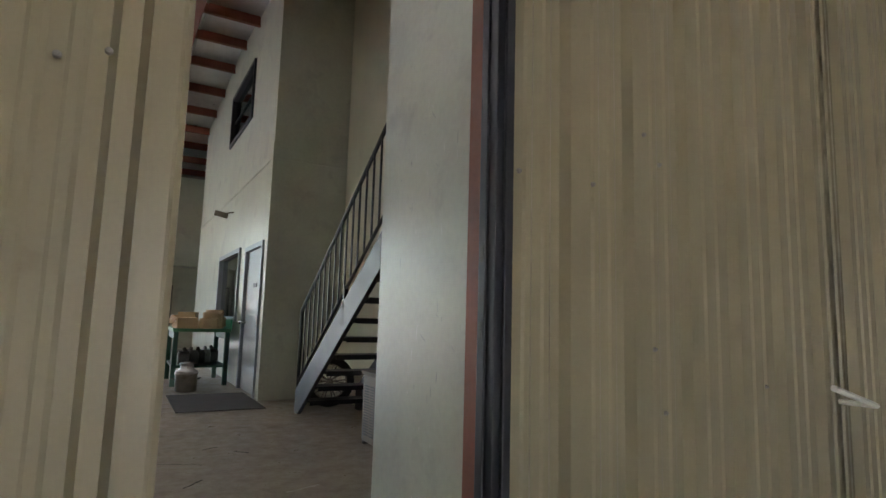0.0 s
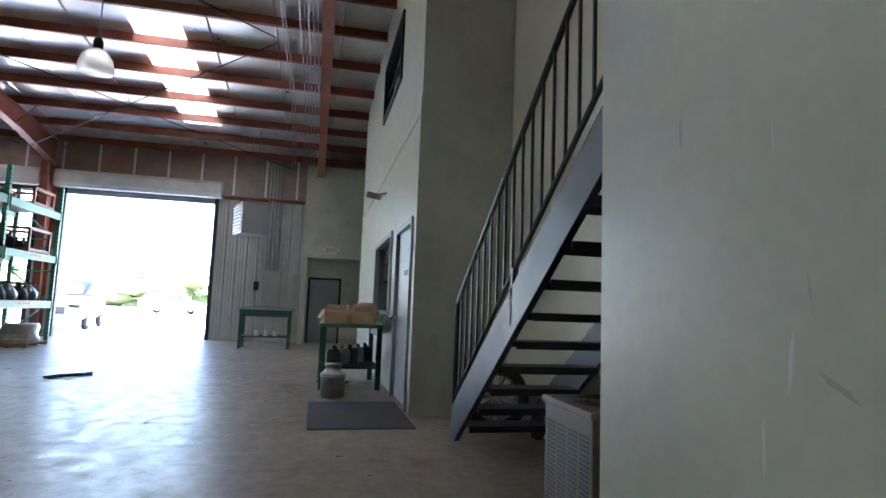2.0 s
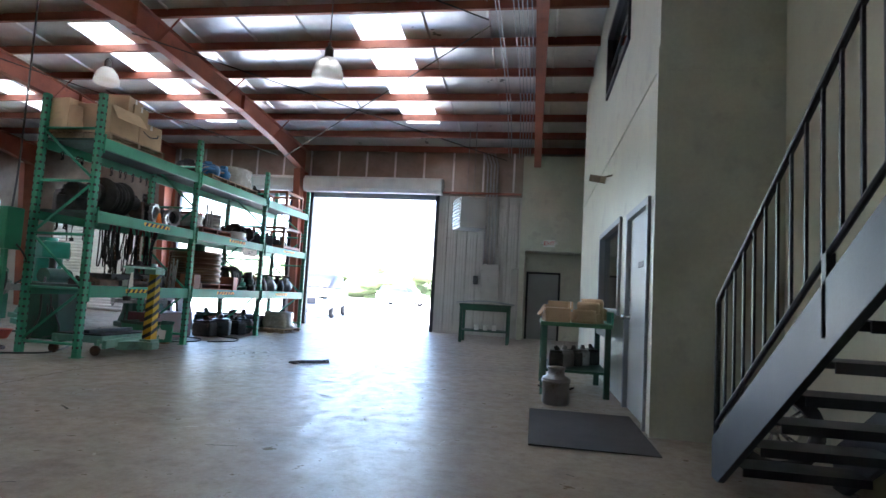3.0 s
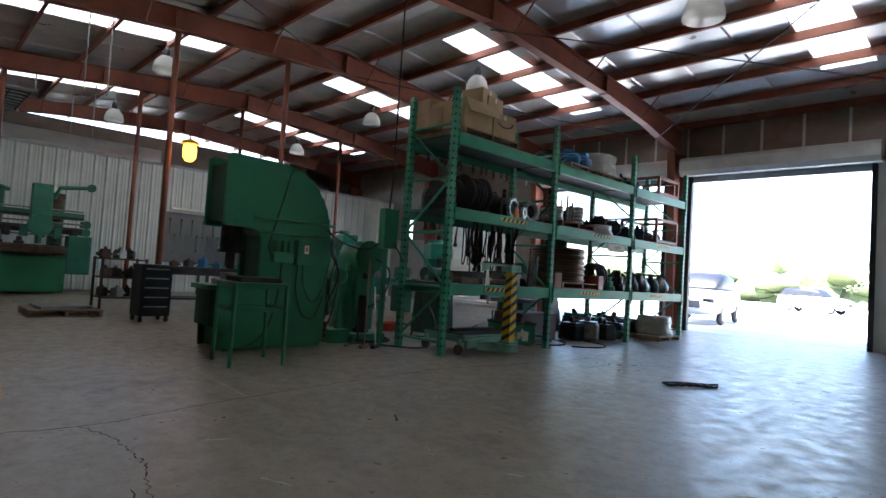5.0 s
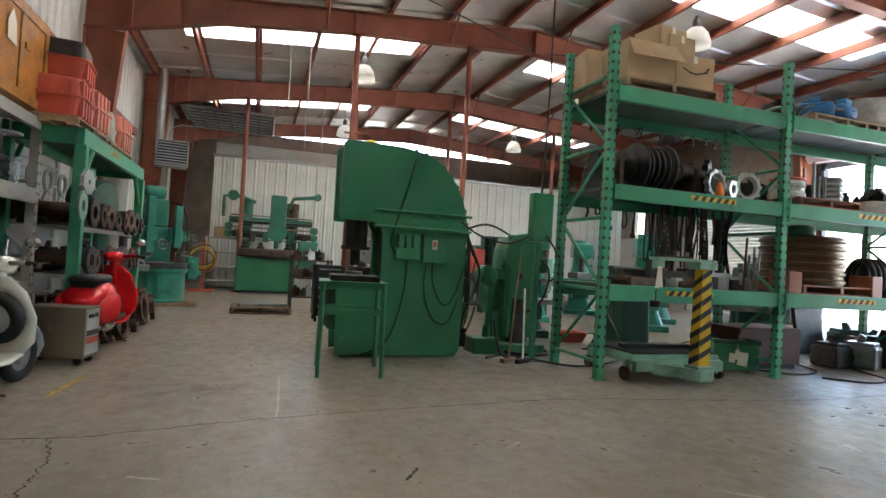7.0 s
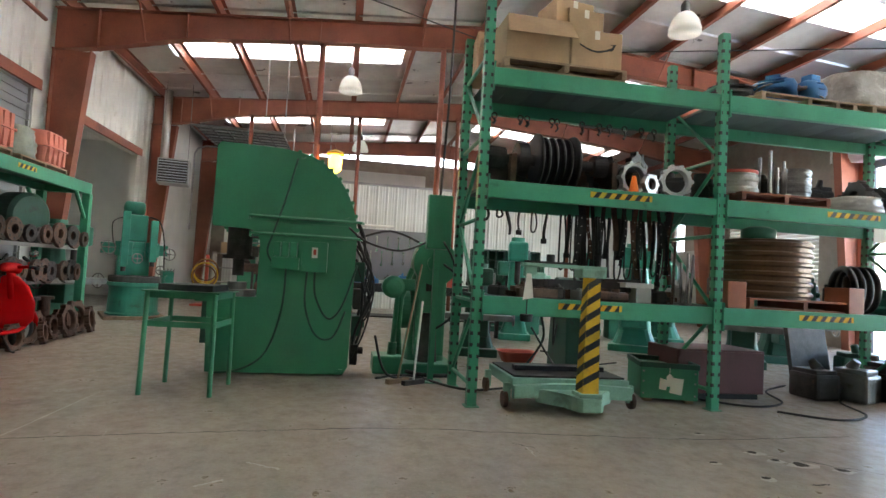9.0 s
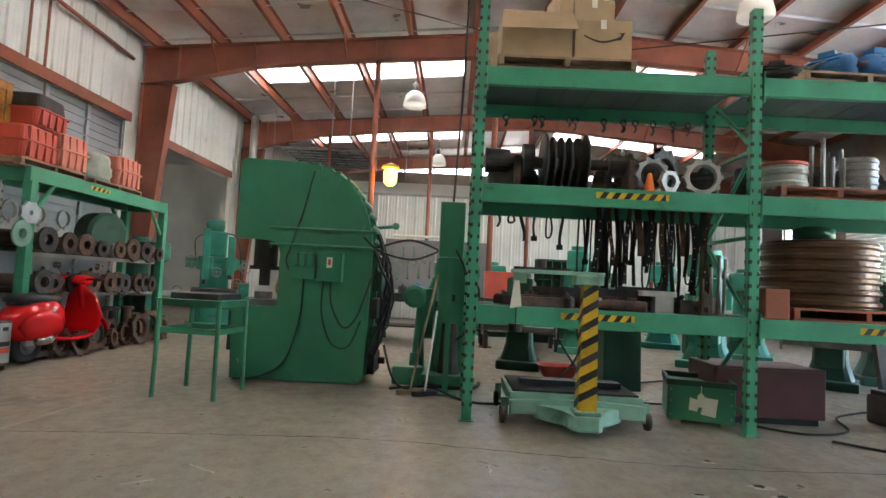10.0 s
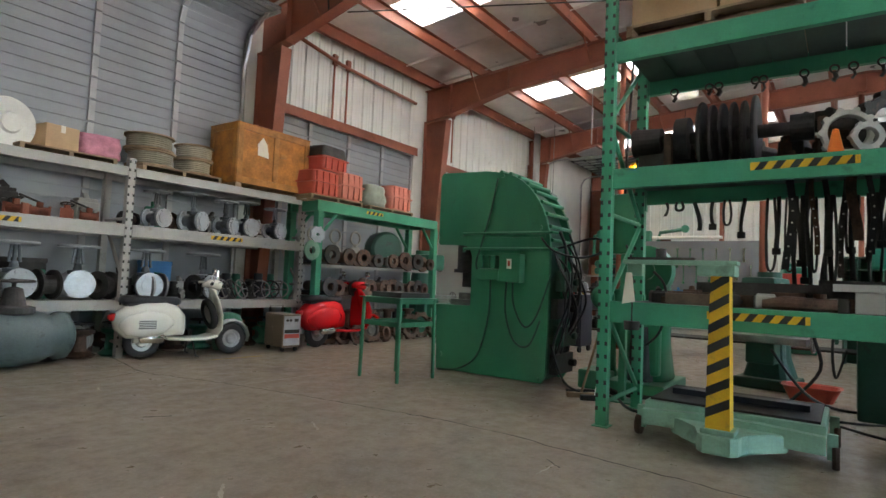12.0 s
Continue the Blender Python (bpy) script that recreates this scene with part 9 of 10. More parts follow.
floor_line([(-5.27, 10.04), (-3.92, 9.97)], 0.022, CHALK, "floor_scratch", "pale scratch line on the floor", 0.004, 7)
floor_line([(-3.11, 11.31), (-3.2, 11.44)], 0.025, CHALK, "floor_scratch", "pale scratch line on the floor", 0.004, 9)
floor_line([(-4.62, 8.42), (-5.31, 8.48)], 0.055, YMARK, "floor_paint", "short worn yellow paint stripe on the floor", 0.004, 8)
for k in range(60):
    r_ = random.Random(900 + k)
    x, y = r_.uniform(-4, 1.5), r_.uniform(6.5, 17)
    floor_line([(x, y), (x + r_.uniform(-.25, .25), y + r_.uniform(-.2, .2))], r_.uniform(0.008, 0.03), (CHALK, CRACK)[k % 3 == 0], "floor_scuff", "small scuff on the concrete floor", 0.006, k)

# ---- outside ----
def vehicle(m, label, paint):
    t = thing("parked_car", label, "car", "parked cars", m)
    bm = B()
    loft(bm, [oval((x, 0, z), (0, 1, 0), (0, 0, 1), a, b, 16, 5) for x, z, a, b in ((-2.2, 0.75, 0.75, 0.3), (-2.1, 0.75, 0.88, 0.42), (0, 0.75, 0.92, 0.45), (1.7, 0.72, 0.9, 0.42), (2.2, 0.68, 0.8, 0.32), (2.3, 0.6, 0.6, 0.2))])
    part("body", bm, paint, t, smooth=True)
    bm = B()
    loft(bm, [oval((x, 0, z), (0, 1, 0), (0, 0, 1), a, b, 16, 5) for x, z, a, b in ((-2.0, 1.3, 0.6, 0.15), (-1.7, 1.42, 0.72, 0.3), (0, 1.45, 0.75, 0.33), (0.5, 1.4, 0.72, 0.28), (1.0, 1.2, 0.6, 0.06))])
    part("cabin", bm, DARKSTEEL, t, "dark glazed cabin", True)
    for x in (-1.4, 1.4):
        for s in (-1, 1):
            bm = B()
            ring(bm, (x, s * 0.82, 0.34), (0, 1, 0), 0.24, 0.1, 24, 8)
            w = part("wheel", bm, BLACK, t, smooth=True)
            bm = B()
            cyl(bm, (x, s * 0.84, 0.34), (x, s * 0.9, 0.34), 0.2, seg=18)
            part("rim", bm, ALU, w)
    for s in (-1, 1):
        bm = B()
        box(bm, 2.16, s * 0.6 - 0.18, 0.74, 2.3, s * 0.6 + 0.18, 0.88, 0.02)
        part("headlight", bm, CHROME, t)
    bm = B()
    box(bm, 2.2, -0.35, 0.55, 2.33, 0.35, 0.8, 0.02)
    part("grille", bm, DARKSTEEL, t)
    return t


vehicle(pose(-7.75, 29.0, -0.03, 0, 0, -80), "silver pickup parked in the yard", CARPAINT)
vehicle(pose(-10.5, 56.0, -0.03, 0, 0, -10), "silver car parked far across the yard", CARPAINT)


def tree(m, h, seed, label="leafy green tree beyond the yard"):
    r_ = random.Random(seed)
    t = thing("tree", label, "tree", "yard trees", m)
    bm = B()
    cyl(bm, (0, 0, 0), (0.1, 0, h * 0.55), 0.22, 0.1, 10)
    for k in range(6):
        a = r_.uniform(0, 6.28)
        z = h * r_.uniform(0.3, 0.55)
        cyl(bm, (0.05, 0, z), (math.cos(a) * h * 0.25, math.sin(a) * h * 0.25, z + h * 0.25), 0.07, 0.02, 7)
    part("trunk", bm, BARK, t)
    vs, fs = [], []
    for c in range(46):
        a, u = r_.uniform(0, 6.28), r_.uniform(0, 1)
        rad = h * 0.34 * math.sqrt(r_.uniform(0.1, 1)) * (1.15 - 0.6 * u)
        cx, cy, cz = math.cos(a) * rad, math.sin(a) * rad, h * (0.38 + 0.62 * u)
        for l in range(26):
            p = Vector((cx + r_.gauss(0, h * 0.05), cy + r_.gauss(0, h * 0.05), cz + r_.gauss(0, h * 0.04)))
            d1 = Vector((r_.gauss(0, 1), r_.gauss(0, 1), r_.gauss(0, 0.6))).normalized() * h * 0.022
            d2 = d1.orthogonal().normalized() * h * 0.012
            n = len(vs)
            vs += [p - d1, p + d2, p + d1, p - d2]
            fs.append((n, n + 1, n + 2, n + 3))
    me = bpy.data.meshes.new("crown")
    me.from_pydata(vs, [], fs)
    me.materials.append(LEAF)
    ob = new("crown", me)
    ob.parent = t
    return t


for k in range(9):
    r_ = random.Random(k)
    tree(pose(-60 + 10 * k + r_.uniform(-2, 2), 66 + r_.uniform(-6, 10), -0.03), r_.uniform(3.5, 6), 30 + k)
bm = B()
for k in range(40):
    r_ = random.Random(2000 + k)
    x = -70 + 3.4 * k
    loft(bm, [oval((x, 92 + r_.uniform(-4, 4), z), (1, 0, 0), (0, 1, 0), a, a * 0.6, 9, 2) for z, a in ((0, 2.4), (1.2, 2.8 + r_.random()), (2.4, 2.4 + r_.random()), (3.4 + r_.uniform(-.5, .8), 1.0), (4.4 + r_.uniform(-.3, 1), 0.2))])
tagged(part("tree_line", bm, LEAF, None), "hazy line of trees beyond the yard", "trees", "", "stuff")

# ---- crowded shelves: more castings, rods, hooks and flanges ----
rnd = random.Random(77)


def hub(m, r, h, material, label, group, steps=3):
    """A turned hub: stacked collars of falling width."""
    t = thing("turned_hub", label, "hub", group, m)
    z = 0.0
    for k in range(steps):
        bm = B()
        rr = r * (1 - 0.24 * k)
        hh = h / steps
        lathe(bm, [(r * 0.25, z), (rr, z), (rr * 1.02, z + hh * 0.2), (rr * 1.02, z + hh * 0.75), (rr * 0.94, z + hh), (r * 0.25, z + hh)], None, 20, True)
        part("collar", bm, material, t)
        z += hh - 0.001
    return t


# dark castings and hubs on the tall rack
for k in range(11):
    y = 13.35 + 0.19 * k
    hub(pose(-5.62 + rnd.uniform(-.12, .1), y, Z2), rnd.uniform(0.07, 0.12), rnd.uniform(0.14, 0.34), (DARKIRON, RUST, DARKIRON, STEEL)[k % 4], "dark turned hub at the back of the rack shelf", "rack hubs", 2 + k % 3)
for k in range(10):
    y = 15.65 + 0.22 * k
    hub(pose(-5.68 + rnd.uniform(-.06, .06), y, Z2 + (0.1 if y < 16.6 else 0)), rnd.uniform(0.07, 0.11), rnd.uniform(0.16, 0.3), (DARKIRON, DARKSTEEL, RUST)[k % 3], "dark turned hub on the rack shelf", "rack hubs", 2 + k % 3)
for k in range(6):
    flange(pose(-5.3 + rnd.uniform(-.1, .1), 17.1 + 0.13 * k, Z2, 0, 0, 90 + rnd.uniform(-12, 12)), rnd.uniform(0.13, 0.18), 0.4, 0.07, 8, DARKIRON, "black iron wheel in a row on the rack", "black wheels")
for k, (y, hh) in enumerate(((16.12, 0.5), (16.27, 0.4), (16.2, 0.33))):
    t = thing("piston_rod", "bright steel rod standing on a pallet", "rod", "standing rods", pose(-5.22, y, Z2 + 0.1))
    bm = B()
    lathe(bm, [(0.06, 0), (0.06, 0.03), (0.03, 0.05), (0.02, 0.06)], None, 14)
    part("foot", bm, DARKIRON, t)
    bm = B()
    cyl(bm, (0, 0, 0.058), (0, 0, hh), 0.019, seg=12)
    part("rod", bm, STEEL, t)
for k in range(5):
    bm = B()
    y = 13.6 + 0.28 * k
    box(bm, -0.13, -0.5, 0, -0.12, 0.5, 0.09)
    box(bm, -0.12, -0.5, 0, -0.03, 0.5, 0.01)
    box(bm, -0.04, -0.5, 0.01, -0.03, 0.5, 0.09)
    ob = tagged(part("channel_bar", bm, (DARKIRON, RUST)[k % 2], None), "dark steel channel bar lying on the rack shelf", "bar", "channel bars")
    ob.matrix_basis = pose(-5.55 + 0.09 * k, 14.3 + rnd.uniform(-.1, .2), Z1 + (0.092 if k > 3 else 0.0), 0, 0, rnd.uniform(-3, 3))
for k in range(8):
    engine_block(pose(-5.3 + rnd.uniform(-.12, .1), 13.45 + 0.25 * k, Z1, 0, 0, rnd.uniform(0, 90)), rnd.uniform(.12, .2), rnd.uniform(.12, .18), rnd.uniform(.1, .22), (DARKIRON, RUST, DARKIRON, GREYRACK)[k % 4], ("dark iron fitting on the low rack shelf", "rusty fitting on the low rack shelf", "dark iron fitting on the low rack shelf", "grey fitting on the low rack shelf")[k % 4], "low shelf fittings", 900 + k)
for k in range(9):
    y = 17.2 + 0.33 * k
    hub(pose(-5.35 + rnd.uniform(-.15, .15), y, Z1), rnd.uniform(0.1, 0.17), rnd.uniform(0.2, 0.42), (DARKIRON, TEAL, DARKSTEEL, RUST)[k % 4], "heavy hub casting on the low rack shelf", "low shelf hubs", 3)
for k in range(7):
    y = 17.95 + 0.3 * k
    engine_block(pose(-5.4 + rnd.uniform(-.1, .1), y, Z2 if k % 2 else Z1, 0, 0, rnd.uniform(0, 60)), .26, .22, rnd.uniform(.25, .4), (DARKIRON, DARKSTEEL)[k % 2], "dark machine housing on the far rack bay", "far bay housings", 940 + k)
# shackles and short chains hung along the rear beam
for k in range(11):
    t = thing("hung_shackle", "dark iron shackle hung from the rack beam", "shackle", "hung shackles", pose(-5.84, 13.5 + 0.17 * k + rnd.uniform(-.07, .07), LEVELS[2][0] + 0.012))
    L = rnd.uniform(0.01, 0.06)
    bm = B()
    ring(bm, (0, 0, -0.035), (1, 0.2, 0), 0.03, 0.008, 14, 6)
    part("ring", bm, DARKIRON, t)
    bm = B()
    tube(bm, [(0, 0, -0.06), (0, 0.012, -0.06 - L), (0, -0.01, -0.09 - L)], rnd.uniform(0.01, 0.02), 6)
    part("hook", bm, DARKIRON, t)

# grey rack: flanged spools between the valves, parts behind them
def spool(m, r, w, material, label, group):
    """A short pipe with a flange at each end, axis along local x."""
    t = thing("flanged_spool", label, "pipe fitting", group, m)
    bm = B()
    lathe(bm, [(r * 0.5, -w / 2), (r * 0.62, -w / 2), (r * 0.62, w / 2), (r * 0.5, w / 2)], pose(0, 0, r, 0, 90, 0), 18, True)
    part("pipe", bm, material, t)
    for s in (-1, 1):
        bm = B()
        x = s * (w / 2 - 0.012)
        lathe(bm, [(r * 0.5, -0.014), (r, -0.014), (r, 0.014), (r * 0.5, 0.014)], pose(x, 0, r, 0, 90, 0), 22, True)
        part("flange", bm, material, t)
    return t


for k in range(6):
    spool(pose(-1.9 - 0.62 * k, 7.42, 0.687, 0, 0, rnd.uniform(-10, 25)), 0.17, 0.2, (DARKIRON, STEEL, DARKIRON)[k % 3], "dark flanged fitting between the valves", "shelf spools")
for k in range(10):
    spool(pose(-4.1 - 0.25 * k, 7.2, 1.607, 0, 0, rnd.uniform(-30, 60)), rnd.uniform(0.09, 0.13), 0.2, (DARKIRON, GREYRACK, RUST)[k % 3], "dark flanged fitting at the back of the shelf", "shelf spools")
for k in range(12):
    hub(pose(-4.15 - 0.2 * k, 7.18 + 0.05 * (k % 2), 0.687), rnd.uniform(0.08, 0.13), rnd.uniform(0.2, 0.42), (DARKIRON, DARKSTEEL, TEAL)[k % 3], "dark hub at the back of the lower shelf", "shelf hubs", 3)
for k, (x, w, hh, m_) in enumerate(((-4.55, 0.42, 0.5, BLUE), (-5.6, 0.36, 0.34, DARKIRON), (-3.0, 0.5, 0.46, DARKIRON), (-1.9, 0.5, 0.5, DARKSTEEL))):
    t = thing("steel_box", ("blue sheet box at the back of the shelf", "dark sheet box at the back of the shelf")[k > 0], "box", "shelf boxes", pose(x, 7.08, 0.687))
    bm = B()
    box(bm, -w / 2, -0.05, 0, w / 2, 0.05, hh, 0.008)
    part("body", bm, m_, t)
    bm = B()
    box(bm, -w / 2 - 0.006, -0.056, hh - 0.05, w / 2 + 0.006, 0.056, hh + 0.004, 0.004)
    part("lid", bm, m_, t)
for k in range(12):
    spool(pose(-1.45 - 0.42 * k, 7.12 + 0.1 * (k % 2), 0.0, 0, 0, rnd.uniform(0, 180)), rnd.uniform(0.14, 0.2), 0.3, (DARKIRON, GREYRACK, RUST, TEAL)[k % 4], "dusty flanged fitting on the floor under the rack", "floor spools")

# green shelf: filled rows of flanged pipes and stacks of rings
for k in range(15):
    x = -6.85 - 0.185 * k
    for z, on in ((1.27, k % 2 == 0), (0.765, k % 2 == 1), (0.765, k % 4 == 0)):
        if not on:
            continue
        r = rnd.uniform(0.08, 0.115)
        t = thing("flanged_pipe", "short brown rusted pipe with a round bolted flange", "pipe", "flanged pipes", pose(x, 7.8, z + r * 1.42, 0, 0, rnd.uniform(-6, 6)))
        bm = B()
        lathe(bm, [(r * 0.62, -0.3), (r * 0.75, -0.3), (r * 0.75, 0.28), (r * 0.62, 0.28)], pose(0, 0, 0, -90, 0, 0), 16, True)
        part("pipe", bm, RUST, t)
        bm = B()
        lathe(bm, [(r * 0.62, 0.27), (r * 1.4, 0.27), (r * 1.4, 0.31), (r * 0.62, 0.31)], pose(0, 0, 0, -90, 0, 0), 20, True)
        fl = part("flange", bm, (RUST, DARKIRON)[k % 3 == 0], t)
        for j in range(8):
            a = j * math.pi / 4
            bm = B()
            c = Vector((r * 1.12 * math.cos(a), 0.31, r * 1.12 * math.sin(a)))
            cyl(bm, c, c + Vector((0, 0.004, 0)), r * 0.12, seg=8)
            part("bolt_hole", bm, TAPEBLACK, fl)
for k in range(16):
    x = -6.9 - 0.34 * (k % 8)
    z = (1.267, 0.765)[k // 8]
    for j in range(2 + (k * 7) % 4):
        t = tagged(part("flat_ring", (lambda b: (lathe(b, [(0.06, 0), (0.13, 0), (0.14, 0.012), (0.14, 0.028), (0.13, 0.038), (0.06, 0.038)], None, 20, True), b)[1])(B()), (DARKIRON, DARKSTEEL, RUST)[(k + j) % 3], None), "black iron ring in a stack on the shelf", "ring", "stacked rings")
        t.location = (x + rnd.uniform(-.012, .012), 7.5 + rnd.uniform(-.012, .012), z + 0.0385 * j)

# bundled hoses and cables hung on the side of the press and floor leads
for k in range(5):
    a = Vector((-6.9 + 0.5 * k, 14.2 + 0.5 * k, 0.012))
    bm = B()
    pts = [a, a + Vector((0.3, 0.4, 0)), a + Vector((0.1, 0.9, 0)), a + Vector((-0.5, 1.2, 0)), a + Vector((-0.9, 1.8, 0))]
    tube(bm, curve_pts(pts, 6), 0.011, 6)
    tagged(part("floor_cable", bm, BLACK, None, "", True), "black cable lying on the floor behind the rack", "cable", "floor cables")

# wide punched belts hung among the straps
for k in range(15):
    y = 14.33 + 0.072 * k + rnd.uniform(-.03, .03)
    L, w = rnd.uniform(0.3, 0.72), rnd.uniform(0.018, 0.034)
    x = rnd.choice((-5.72, -5.62, -5.8))
    t = thing("hung_belt", "worn dark belt with punched holes hanging under the rack shelf", "belt", "hung belts", pose(x, y, LEVELS[1][0] + 0.14, 0, 0, rnd.uniform(-20, 20)))
    bm = B()
    rows = []
    for j in range(9):
        z = -(L + 0.14) * j / 8
        dx, dy = 0.02 * math.sin(j * 0.7 + k), 0.025 * math.sin(j * 0.5 + 2 * k)
        rows.append([(dx - 0.003, dy - w, z), (dx + 0.003, dy - w, z), (dx + 0.003, dy + w, z), (dx - 0.003, dy + w, z)])
    loft(bm, [[Vector(p) for p in r] for r in rows])
    bl = part("belt", bm, (BLACK, DARKIRON, RUST)[k % 3], t)
    if k % 2 == 0:
        for j in range(6):
            bm = B()
            z = -0.14 - L * (j + 0.5) / 6.5
            i = -z / (L + 0.14) * 8
            c = Vector((0.02 * math.sin(i * 0.7 + k) + 0.0035, 0.025 * math.sin(i * 0.5 + 2 * k), z))
            cyl(bm, c, c + Vector((0.002, 0, 0)), 0.007, seg=8)
            part("eyelet", bm, GREYRACK, bl)
# timber, casting, bracket and rods on the low shelf
bm = B()
box(bm, -0.06, -0.2, 0, 0.06, 0.2, 0.085, 0.006)
ob = tagged(part("timber_block", bm, mat("greasy timber", (0.13, 0.085, 0.055), 0.7, 0, 0.3, 9, 60, 0.3), None), "greasy brown timber block on the low rack shelf", "block")
ob.matrix_basis = pose(-5.18, 13.76, Z1, 0, 0, 2)
wc = thing("wedge_casting", "rusty wedge shaped casting on the low rack shelf", "casting", "", pose(-5.16, 14.42, Z1, 0, 0, 4))
bm = B()
loft(bm, [oval((0, y, z), (1, 0, 0), (0, 0, 1), a, b, 14, 3) for y, z, a, b in ((-0.24, 0.035, 0.03, 0.03), (-0.1, 0.05, 0.06, 0.05), (0.08, 0.045, 0.07, 0.045), (0.2, 0.045, 0.07, 0.045))])
part("body", bm, RUST, wc)
bm = B()
cyl(bm, (0, 0.1, 0.08), (0, 0.1, 0.12), 0.04, seg=12)
part("boss", bm, RUST, wc)
gb = thing("angle_bracket", "grey steel angle bracket standing on the shelf", "bracket", "", pose(-5.2, 14.78, Z1))
bm = B()
box(bm, -0.07, -0.08, 0, 0.07, 0.08, 0.14, 0.004)
part("leg", bm, GREYRACK, gb)
bm = B()
box(bm, -0.08, -0.2, 0.141, 0.08, 0.1, 0.19, 0.004)
part("flange", bm, GREYRACK, gb)
for y, hh in ((15.08, 0.62), (15.22, 0.4), (15.27, 0.5)):
    bm = B()
    cyl(bm, (0, 0, 0), (0.02, 0.01, hh), 0.013, seg=10)
    ob = tagged(part("upright_rod", bm, (RUST, STEEL)[y > 15.1], None), "thin steel rod standing upright on the shelf", "rod", "shelf rods")
    ob.location = (-5.16, y, Z1)
# dark machine pedestal behind the rack
dp = thing("machine_pedestal", "dark green tapered machine pedestal behind the rack", "machine", "", pose(-7.2, 15.05, 0))
bm = B()
prism(bm, [(-0.33, 0), (0.36, 0), (0.3, 0.9), (-0.25, 0.9)], Matrix.Translation((0, 0.22, 0)) @ XZ, 0.44, 0.02)
part("body", bm, DARKGREEN, dp)
bm = B()
box(bm, -0.3, -0.3, 0.9, 0.35, 0.3, 0.97, 0.01)
part("top_plate", bm, DARKIRON, dp)
bm = B()
cyl(bm, (0, -0.25, 1.08), (0, 0.25, 1.08), 0.13, seg=20)
box(bm, -0.1, -0.2, 0.97, 0.1, 0.2, 1.06)
part("motor", bm, DARKGREEN, dp)
bm = B()
tube(bm, curve_pts([(0.1, -0.3, 1.05), (0.3, -0.55, 0.8), (0.25, -0.5, 0.4), (0.35, -0.8, 0.02)], 6), 0.016, 6)
tube(bm, curve_pts([(0.1, -0.3, 1.0), (0.35, -0.4, 0.7), (0.3, -0.38, 0.35), (0.2, -0.3, 0.6)], 6), 0.012, 6)
part("cable", bm, CABLE, dp, smooth=True)
# pigeon-hole cabinet behind the rack
ph = thing("pigeonhole_cabinet", "green steel pigeonhole cabinet with dark open bays", "cabinet", "", pose(-12.0, 15.45, 0, 0, 0, -8))
bm = B()
box(bm, -0.2, -0.75, 0, -0.18, 0.75, 1.75)
part("back_panel", bm, DARKGREEN, ph)
for k in range(7):
    bm = B()
    z = 0.55 + 0.2 * k
    box(bm, -0.179, -0.72, z - 0.01, 0.15, 0.72, z + 0.01)
    part("shelf", bm, DARKGREEN, ph)
for k in range(9):
    bm = B()
    y = -0.74 + 0.185 * k
    box(bm, -0.178, y - 0.01, 0 if k in (0, 8) else 1.16, 0.16, y + 0.01, 1.75)
    part("divider", bm, DARKGREEN, ph)
for k in range(9):
    engine_block(ph.matrix_basis @ pose(0, -0.6 + 0.15 * k, 0.561 + 0.2 * (k % 3)), .12, .1, .13, (DARKIRON, BLUE, RUST)[k % 3], "small part on the cabinet shelf", "cabinet parts", 1200 + k)

# shallow chips in the floor near the rack
for k, (x, y, a) in enumerate(((-3.68, 14.96, 0.09), (-3.51, 15.0, 0.08), (-3.42, 15.12, 0.13), (-3.31, 15.34, 0.1), (-3.18, 14.66, 0.07), (-3.47, 14.5, 0.06), (-4.16, 14.85, 0.06))):
    r_ = random.Random(1500 + k)
    for m_, s_, lift in ((CHALK, 1.35, 0.0012), (CRACK, 0.8, 0.0018)):
        bm = B()
        bm.faces.new([bm.verts.new((x + a * s_ * 0.55 * r_.uniform(0.5, 1.1) * math.cos(i * 0.5236) + (0.02 if s_ > 1 else 0), y + a * s_ * 0.7 * r_.uniform(0.5, 1.1) * math.sin(i * 0.5236), lift)) for i in range(12)])
        structure("floor_chip", bm, m_, "shallow chip in the concrete floor", "floor mark")

# rows of dark parts at the back of the green shelf and under it
for k in range(11):
    r_ = random.Random(1400 + k)
    engine_block(pose(-6.95 - 0.25 * k, 7.44, (1.267, 0.765)[k % 2], 0, 0, r_.uniform(-30, 30)), r_.uniform(.2, .28), .16, r_.uniform(.24, .36), (DARKIRON, DARKIRON, RUST)[k % 3], ("dark greasy casting on the work frame shelf", "dark greasy casting on the work frame shelf", "rusty casting on the work frame shelf")[k % 3], "frame castings", 1420 + k)
for k in range(9):
    r_ = random.Random(1440 + k)
    t = thing("pipe_flange_stack", "rusty pipe spool standing under the work frame", "pipe", "pipe spools", pose(-6.95 - 0.3 * k, 7.68 + r_.uniform(-.08, .08), 0))
    rr = r_.uniform(0.11, 0.15)
    bm = B()
    lathe(bm, [(rr, 0), (rr, 0.04), (rr * 0.6, 0.045), (rr * 0.6, 0.46), (rr, 0.465), (rr, 0.51), (rr * 0.5, 0.51)], None, 18)
    part("body", bm, (RUST, DARKIRON)[k % 2], t)
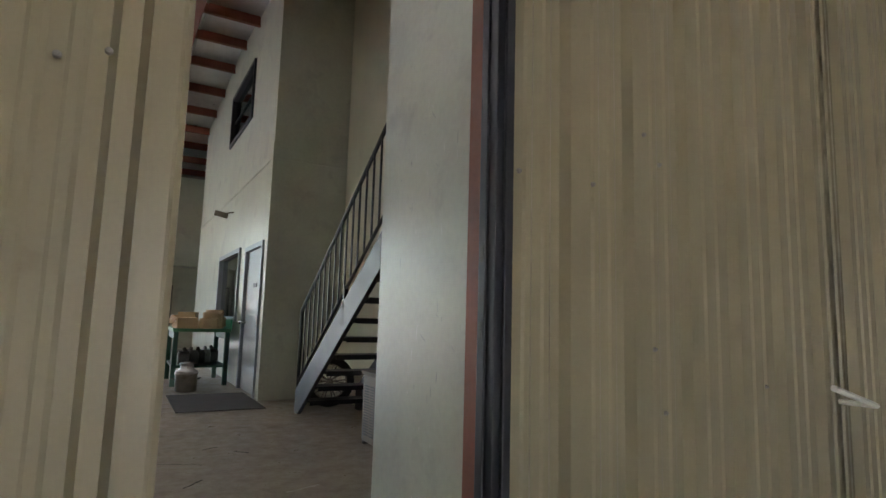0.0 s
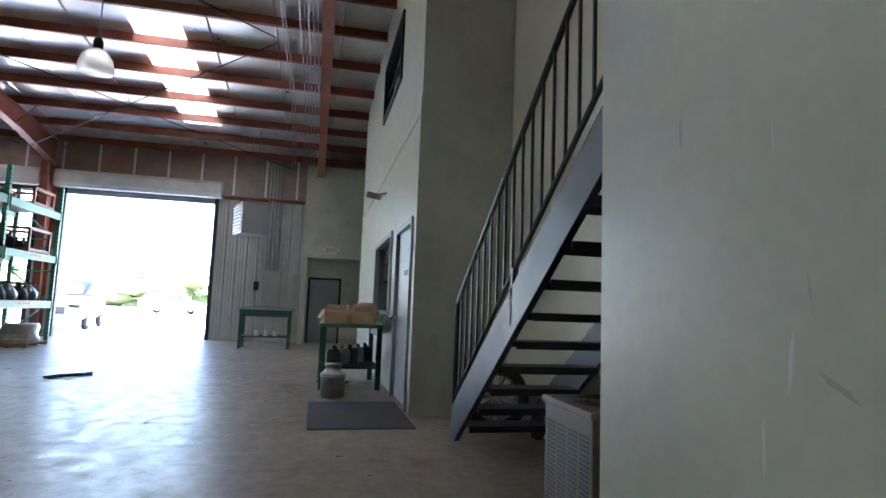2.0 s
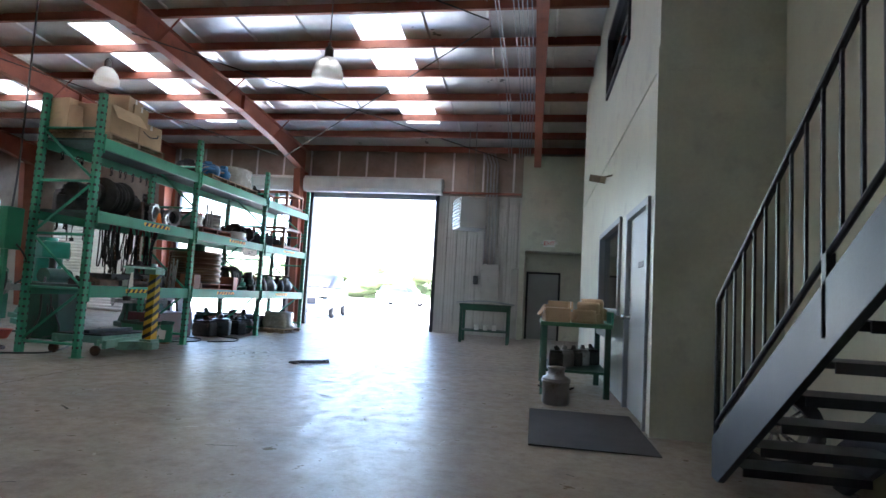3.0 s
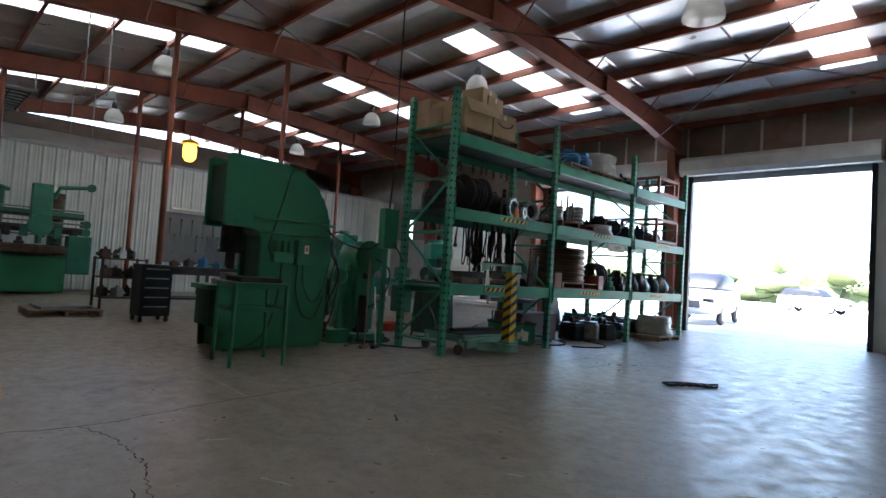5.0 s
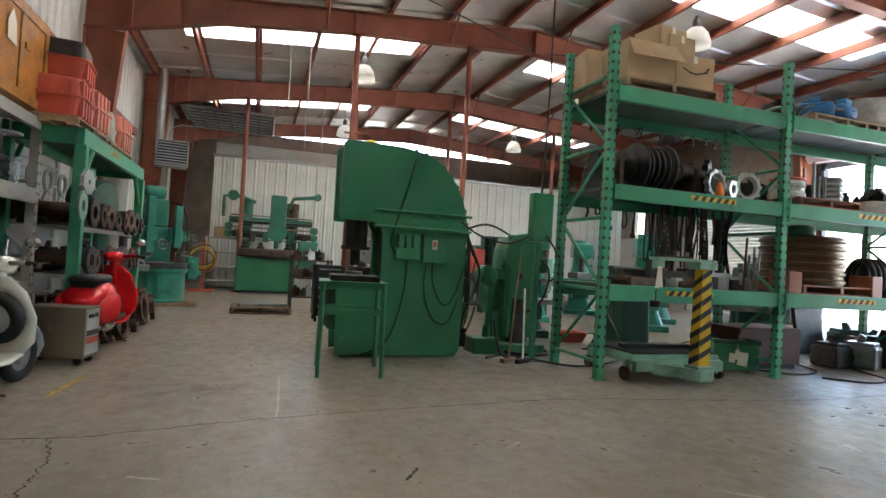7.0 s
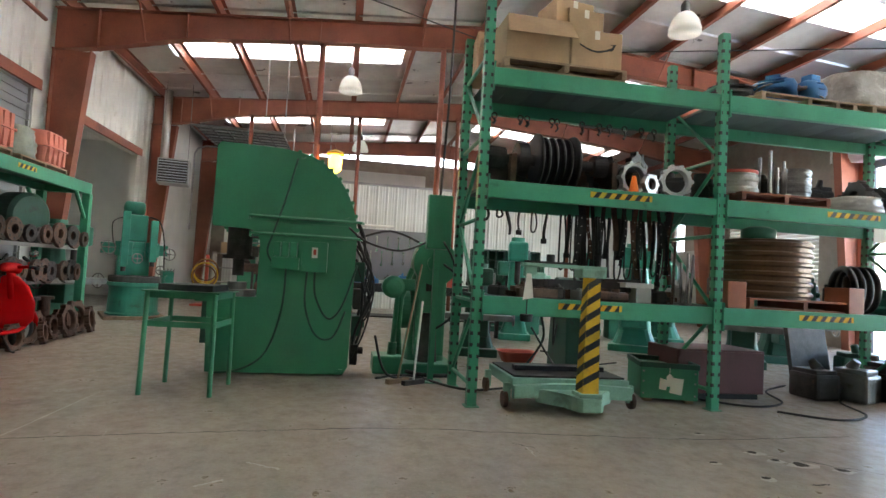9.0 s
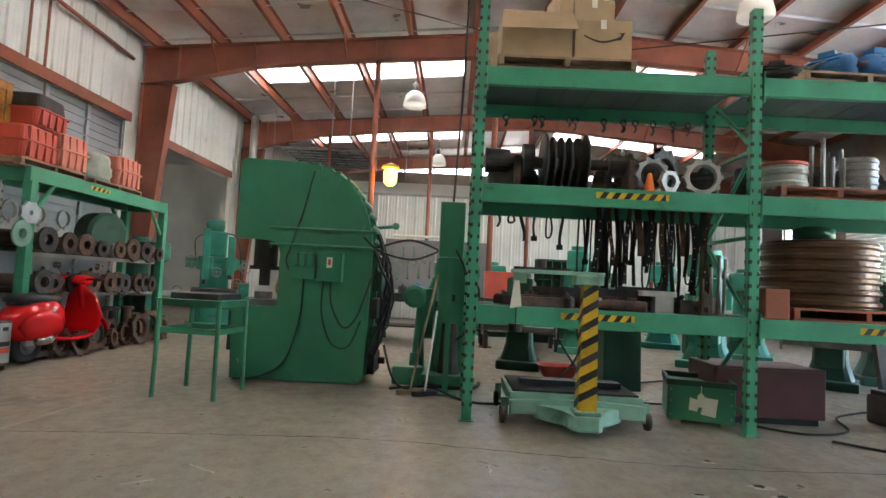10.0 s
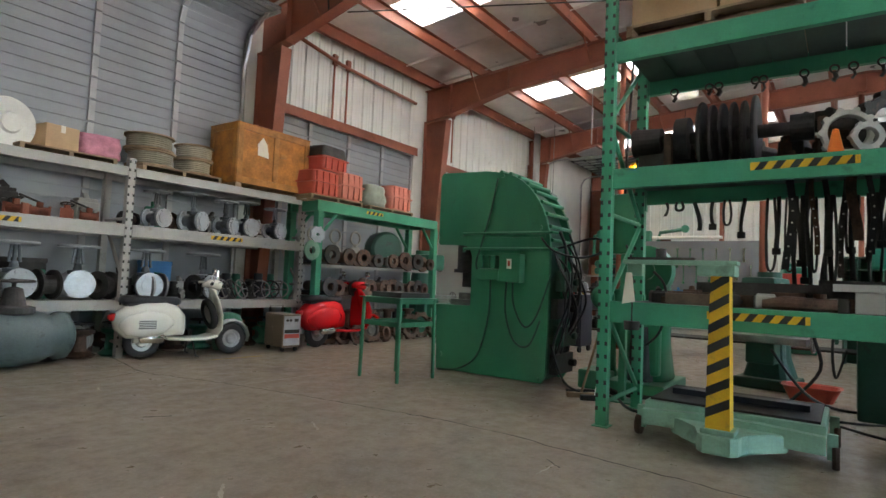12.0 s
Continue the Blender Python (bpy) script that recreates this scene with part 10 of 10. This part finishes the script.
# more castings on the far bays of the tall rack
for k in range(26):
    r_ = random.Random(1500 + k)
    y = 15.75 + 0.17 * k
    z = (Z1, Z2, Z3)[k % 3] if y > 17.4 else (Z2, Z1)[k % 2]
    engine_block(pose(-5.68 + r_.uniform(-.06, .06), y, z, 0, 0, r_.uniform(-40, 40)), r_.uniform(.2, .3), r_.uniform(.16, .24), r_.uniform(.24, .46), (DARKIRON, DARKIRON, RUST, TEAL)[k % 4], ("dark machine part at the back of the rack", "dark machine part at the back of the rack", "rusty machine part at the back of the rack", "teal machine part at the back of the rack")[k % 4], seed=1530 + k)
for k in range(7):
    r_ = random.Random(1600 + k)
    engine_block(pose(-5.5 + r_.uniform(-.15, .15), 17.3 + 0.42 * k, 0, 0, 0, r_.uniform(-40, 40)), r_.uniform(.3, .42), r_.uniform(.25, .35), r_.uniform(.3, .5), (DARKIRON, STEEL, DARKIRON)[k % 3], ("dark casting on the floor under the rack", "bright worn casting on the floor under the rack", "dark casting on the floor under the rack")[k % 3], "castings under the rack", 1620 + k)
# further machine tools and a long bench between the rack and the partition
machine(pose(-10.6, 15.3, 0, 0, 0, -15), "drill_press", "teal pillar drill behind the rack", MILLTEAL, 21, 1.95, 0.6)
machine(pose(-12.6, 17.6, 0, 0, 0, -25), "milling_machine", "teal knee mill before the shutter", MILLTEAL, 22, 1.85, 0.8)
machine(pose(-8.0, 18.2, 0, 0, 0, -35), "pedestal_grinder", "dark green pedestal machine behind the rack", DARKGREEN, 23, 1.4, 0.65)
bench(pose(-16.9, 16.2, 0, 0, 0, 90), 3.4, 0.8, 0.86, "long dark workbench against the partition", DARKGREEN)
for k in range(9):
    r_ = random.Random(1700 + k)
    engine_block(pose(-16.9 + r_.uniform(-.2, .2), 14.75 + 0.36 * k, 0.885, 0, 0, r_.uniform(-40, 40)), r_.uniform(.18, .3), r_.uniform(.16, .26), r_.uniform(.16, .4), (DARKIRON, TEAL, STEEL)[k % 3], ("dark part on the long workbench", "teal part on the long workbench", "bright steel part on the long workbench")[k % 3], "bench castings", 1720 + k)

# loads of the tall rack, spread over its bays
for ob in list(scene.objects):
    if ob.parent is None and ob.get("kind") != "structure" and ob is not rack:
        meshes = [c for c in [ob, *ob.children_recursive] if c.type == "MESH"]
        if not meshes:
            continue
        mid = Vector((0, 0, 0))
        low = 99.0
        for c in meshes:
            m_ = Matrix.Identity(4)
            up = c
            while up is not None:
                m_ = up.matrix_parent_inverse @ up.matrix_basis @ m_ if up.parent else up.matrix_basis @ m_
                up = up.parent
            for v in c.bound_box:
                mid += (m_ @ Vector(v)) / (8 * len(meshes))
                low = min(low, (m_ @ Vector(v)).z)
        if -6.15 < mid.x < -4.75 and 13.3 < mid.y < 20.4 and low > 0.6:
            y = float(np.interp(mid.y, (13.16, 15.43, 17.93, 20.22), RY))
            ob.matrix_basis = Matrix.Translation((0.02, y - mid.y, 0)) @ ob.matrix_basis
